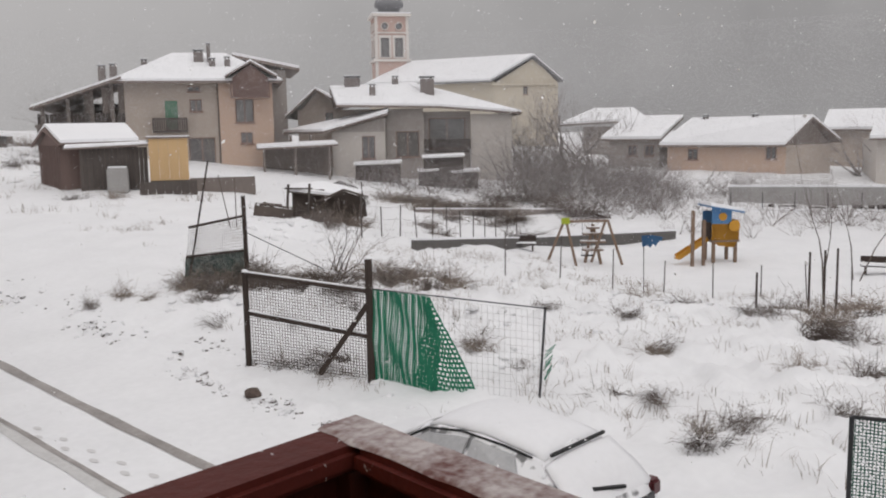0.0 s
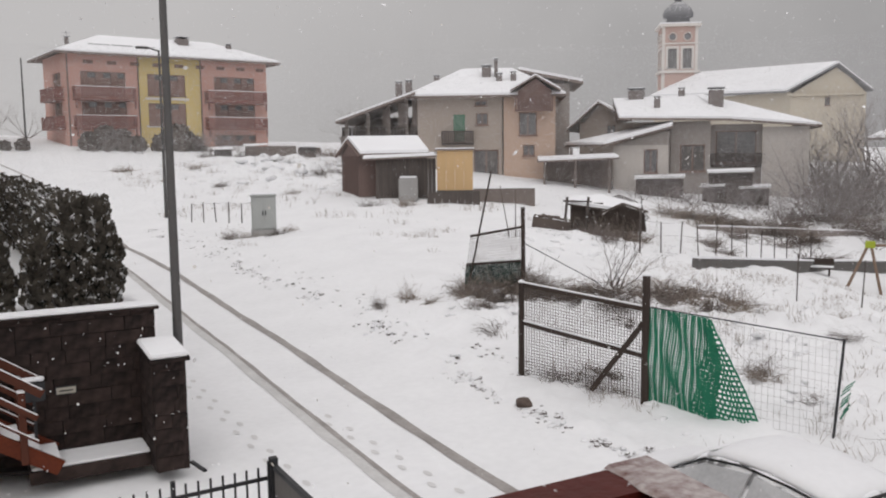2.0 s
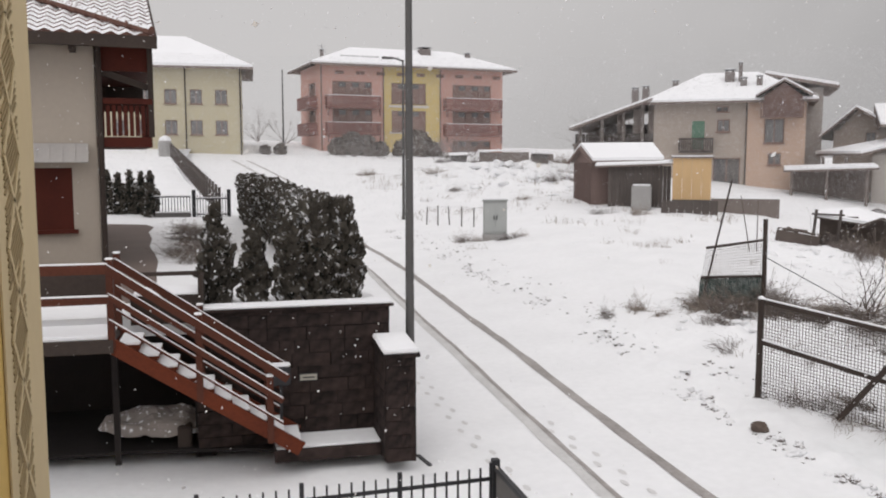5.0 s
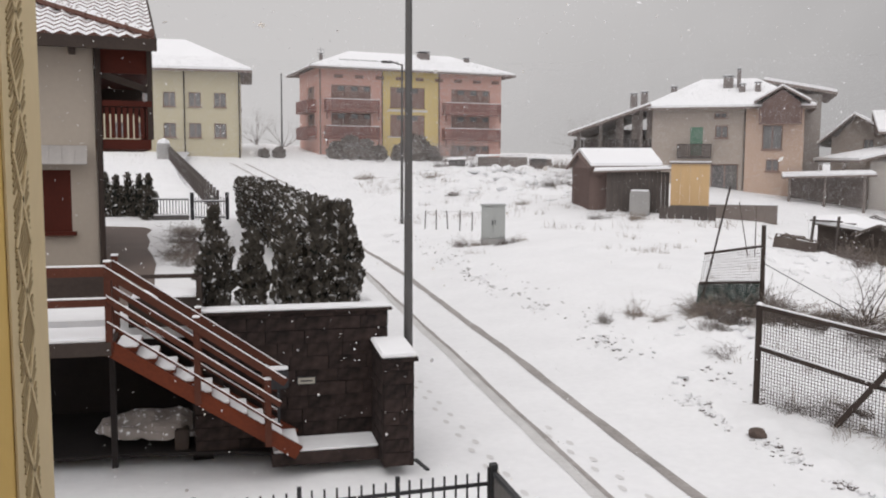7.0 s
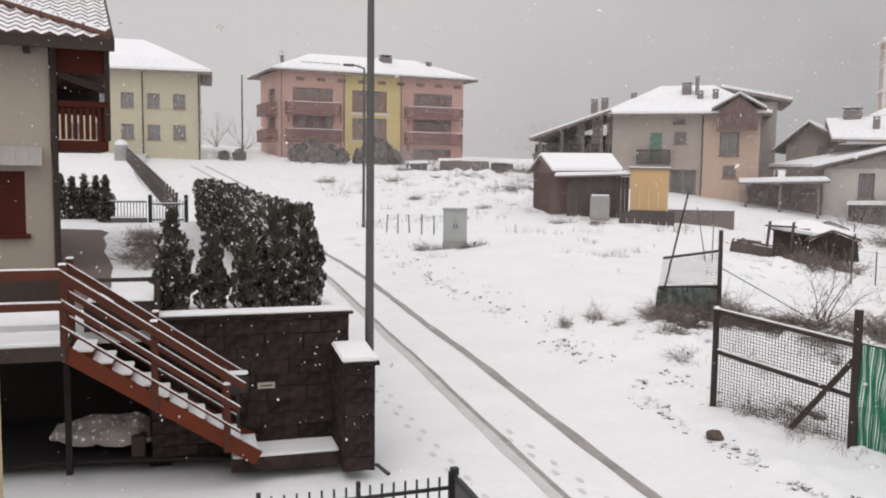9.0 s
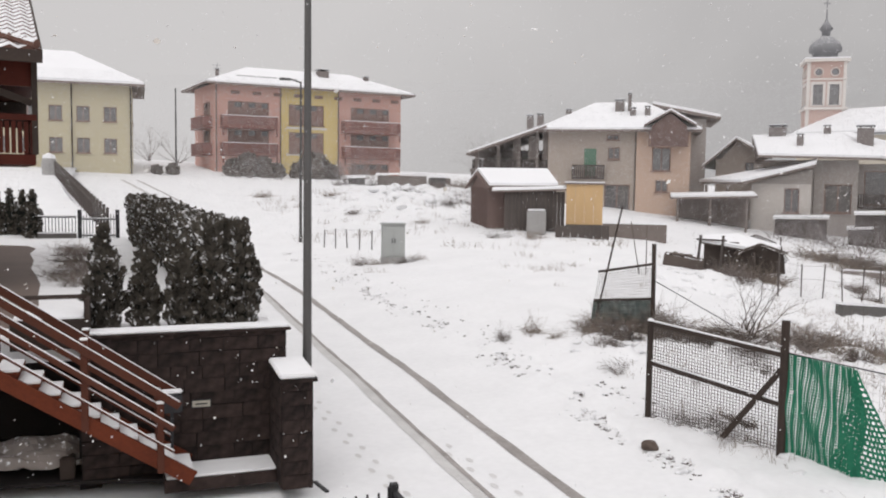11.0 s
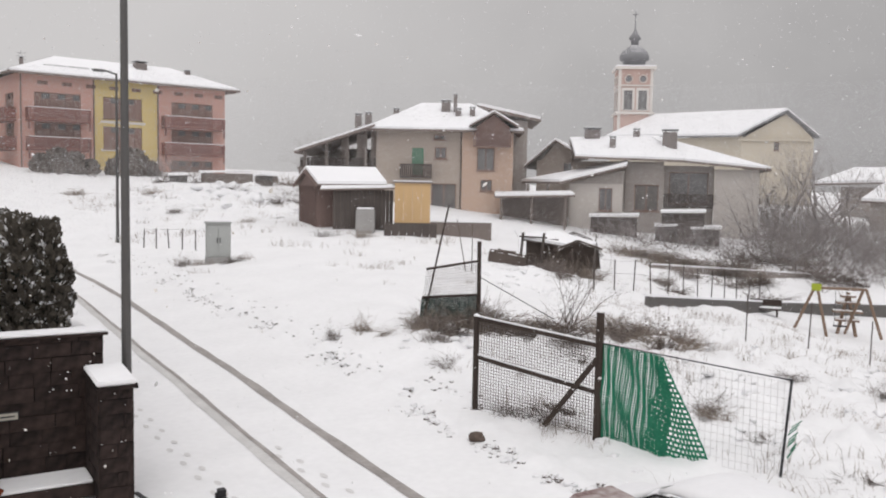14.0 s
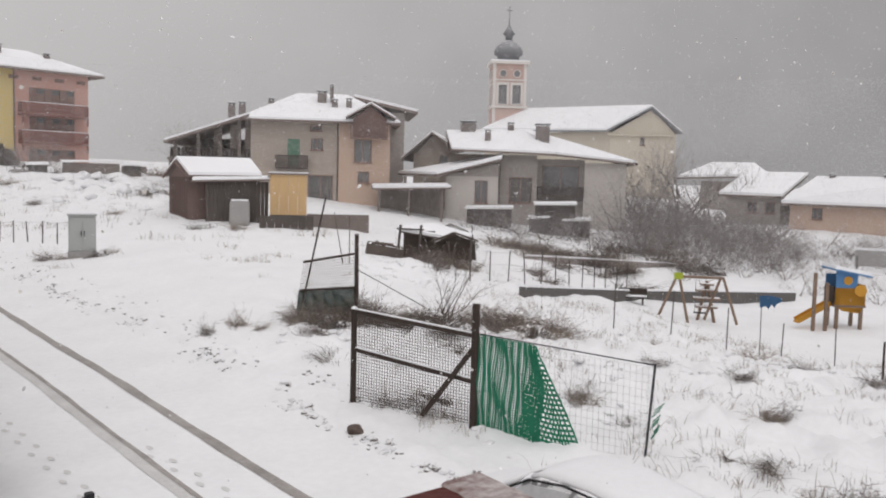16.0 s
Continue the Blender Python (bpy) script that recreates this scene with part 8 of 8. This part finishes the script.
# ---- falling snow ----
def snowfall(count, r0, r1, size0, size1, low, seed, high=0.27, mat="flake", corners=4):
    """Loose flakes hanging in the air in front of the house, from r0 to r1 metres off, size0 to size1 across."""
    g = np.random.default_rng(seed)
    r = (r0 ** 2 + (r1 ** 2 - r0 ** 2) * g.random(count)) ** 0.5
    az = np.radians(20 - 104 * g.random(count))
    el = low + (high - low) * g.random(count)
    x, y, z = -r * np.sin(az), r * np.cos(az), 4.3 + r * el
    s = (size0 + (size1 - size0) * (r - r0) / (r1 - r0)) * g.uniform(0.6, 1.4, count)
    keep = z > lie(x, y) + 0.05
    for x0, x1, y0, y1, top in ((-14, -1, 18, 32, 9.5), (-9, 2.9, 12, 36, 3.6), (-6, 1.1, -4, 1.6, 9), (22, 26, 39, 47, 5.5), (16, 27, 38, 47, 5)):
        keep &= ~((x > x0) & (x < x1) & (y > y0) & (y < y1) & (z < top))
    x, y, z, s = x[keep], y[keep], z[keep], s[keep]
    n = len(x)
    a = g.normal(size=(n, 3))
    a /= np.linalg.norm(a, axis=1, keepdims=True)
    b = np.cross(a, g.normal(size=(n, 3)))
    b /= np.linalg.norm(b, axis=1, keepdims=True)
    c = np.stack([x, y, z], -1)
    h = s[:, None] * 0.5
    ring = [c - a * h, c + b * h * 0.8, c + a * h, c - b * h * 0.8] if corners == 4 else [c - a * h, c + b * h * 1.6, c + a * h]
    v = np.stack(ring, 1).reshape(-1, 3)
    me = bpy.data.meshes.new("falling_snow")
    me.vertices.add(corners * n)
    me.vertices.foreach_set("co", v.ravel())
    me.loops.add(corners * n)
    me.loops.foreach_set("vertex_index", np.arange(corners * n))
    me.polygons.add(n)
    me.polygons.foreach_set("loop_start", np.arange(0, corners * n, corners))
    me.update(calc_edges=True)
    me.materials.append(M[mat])
    return tagged(new("falling_snow", me), "loose snowflakes falling through the air, the far ones a haze veil", "snowfall", kind="stuff")


snowfall(10500, 1.8, 28, 0.012, 0.026, -0.40, 1)
snowfall(24000, 24, 60, 0.018, 0.026, -0.14, 2)
# added dense veil of grey flakes that stands in for distant haze
snowfall(560000, 47, 78, 0.031, 0.034, -0.08, 3, 0.115, "haze_flake", 3)
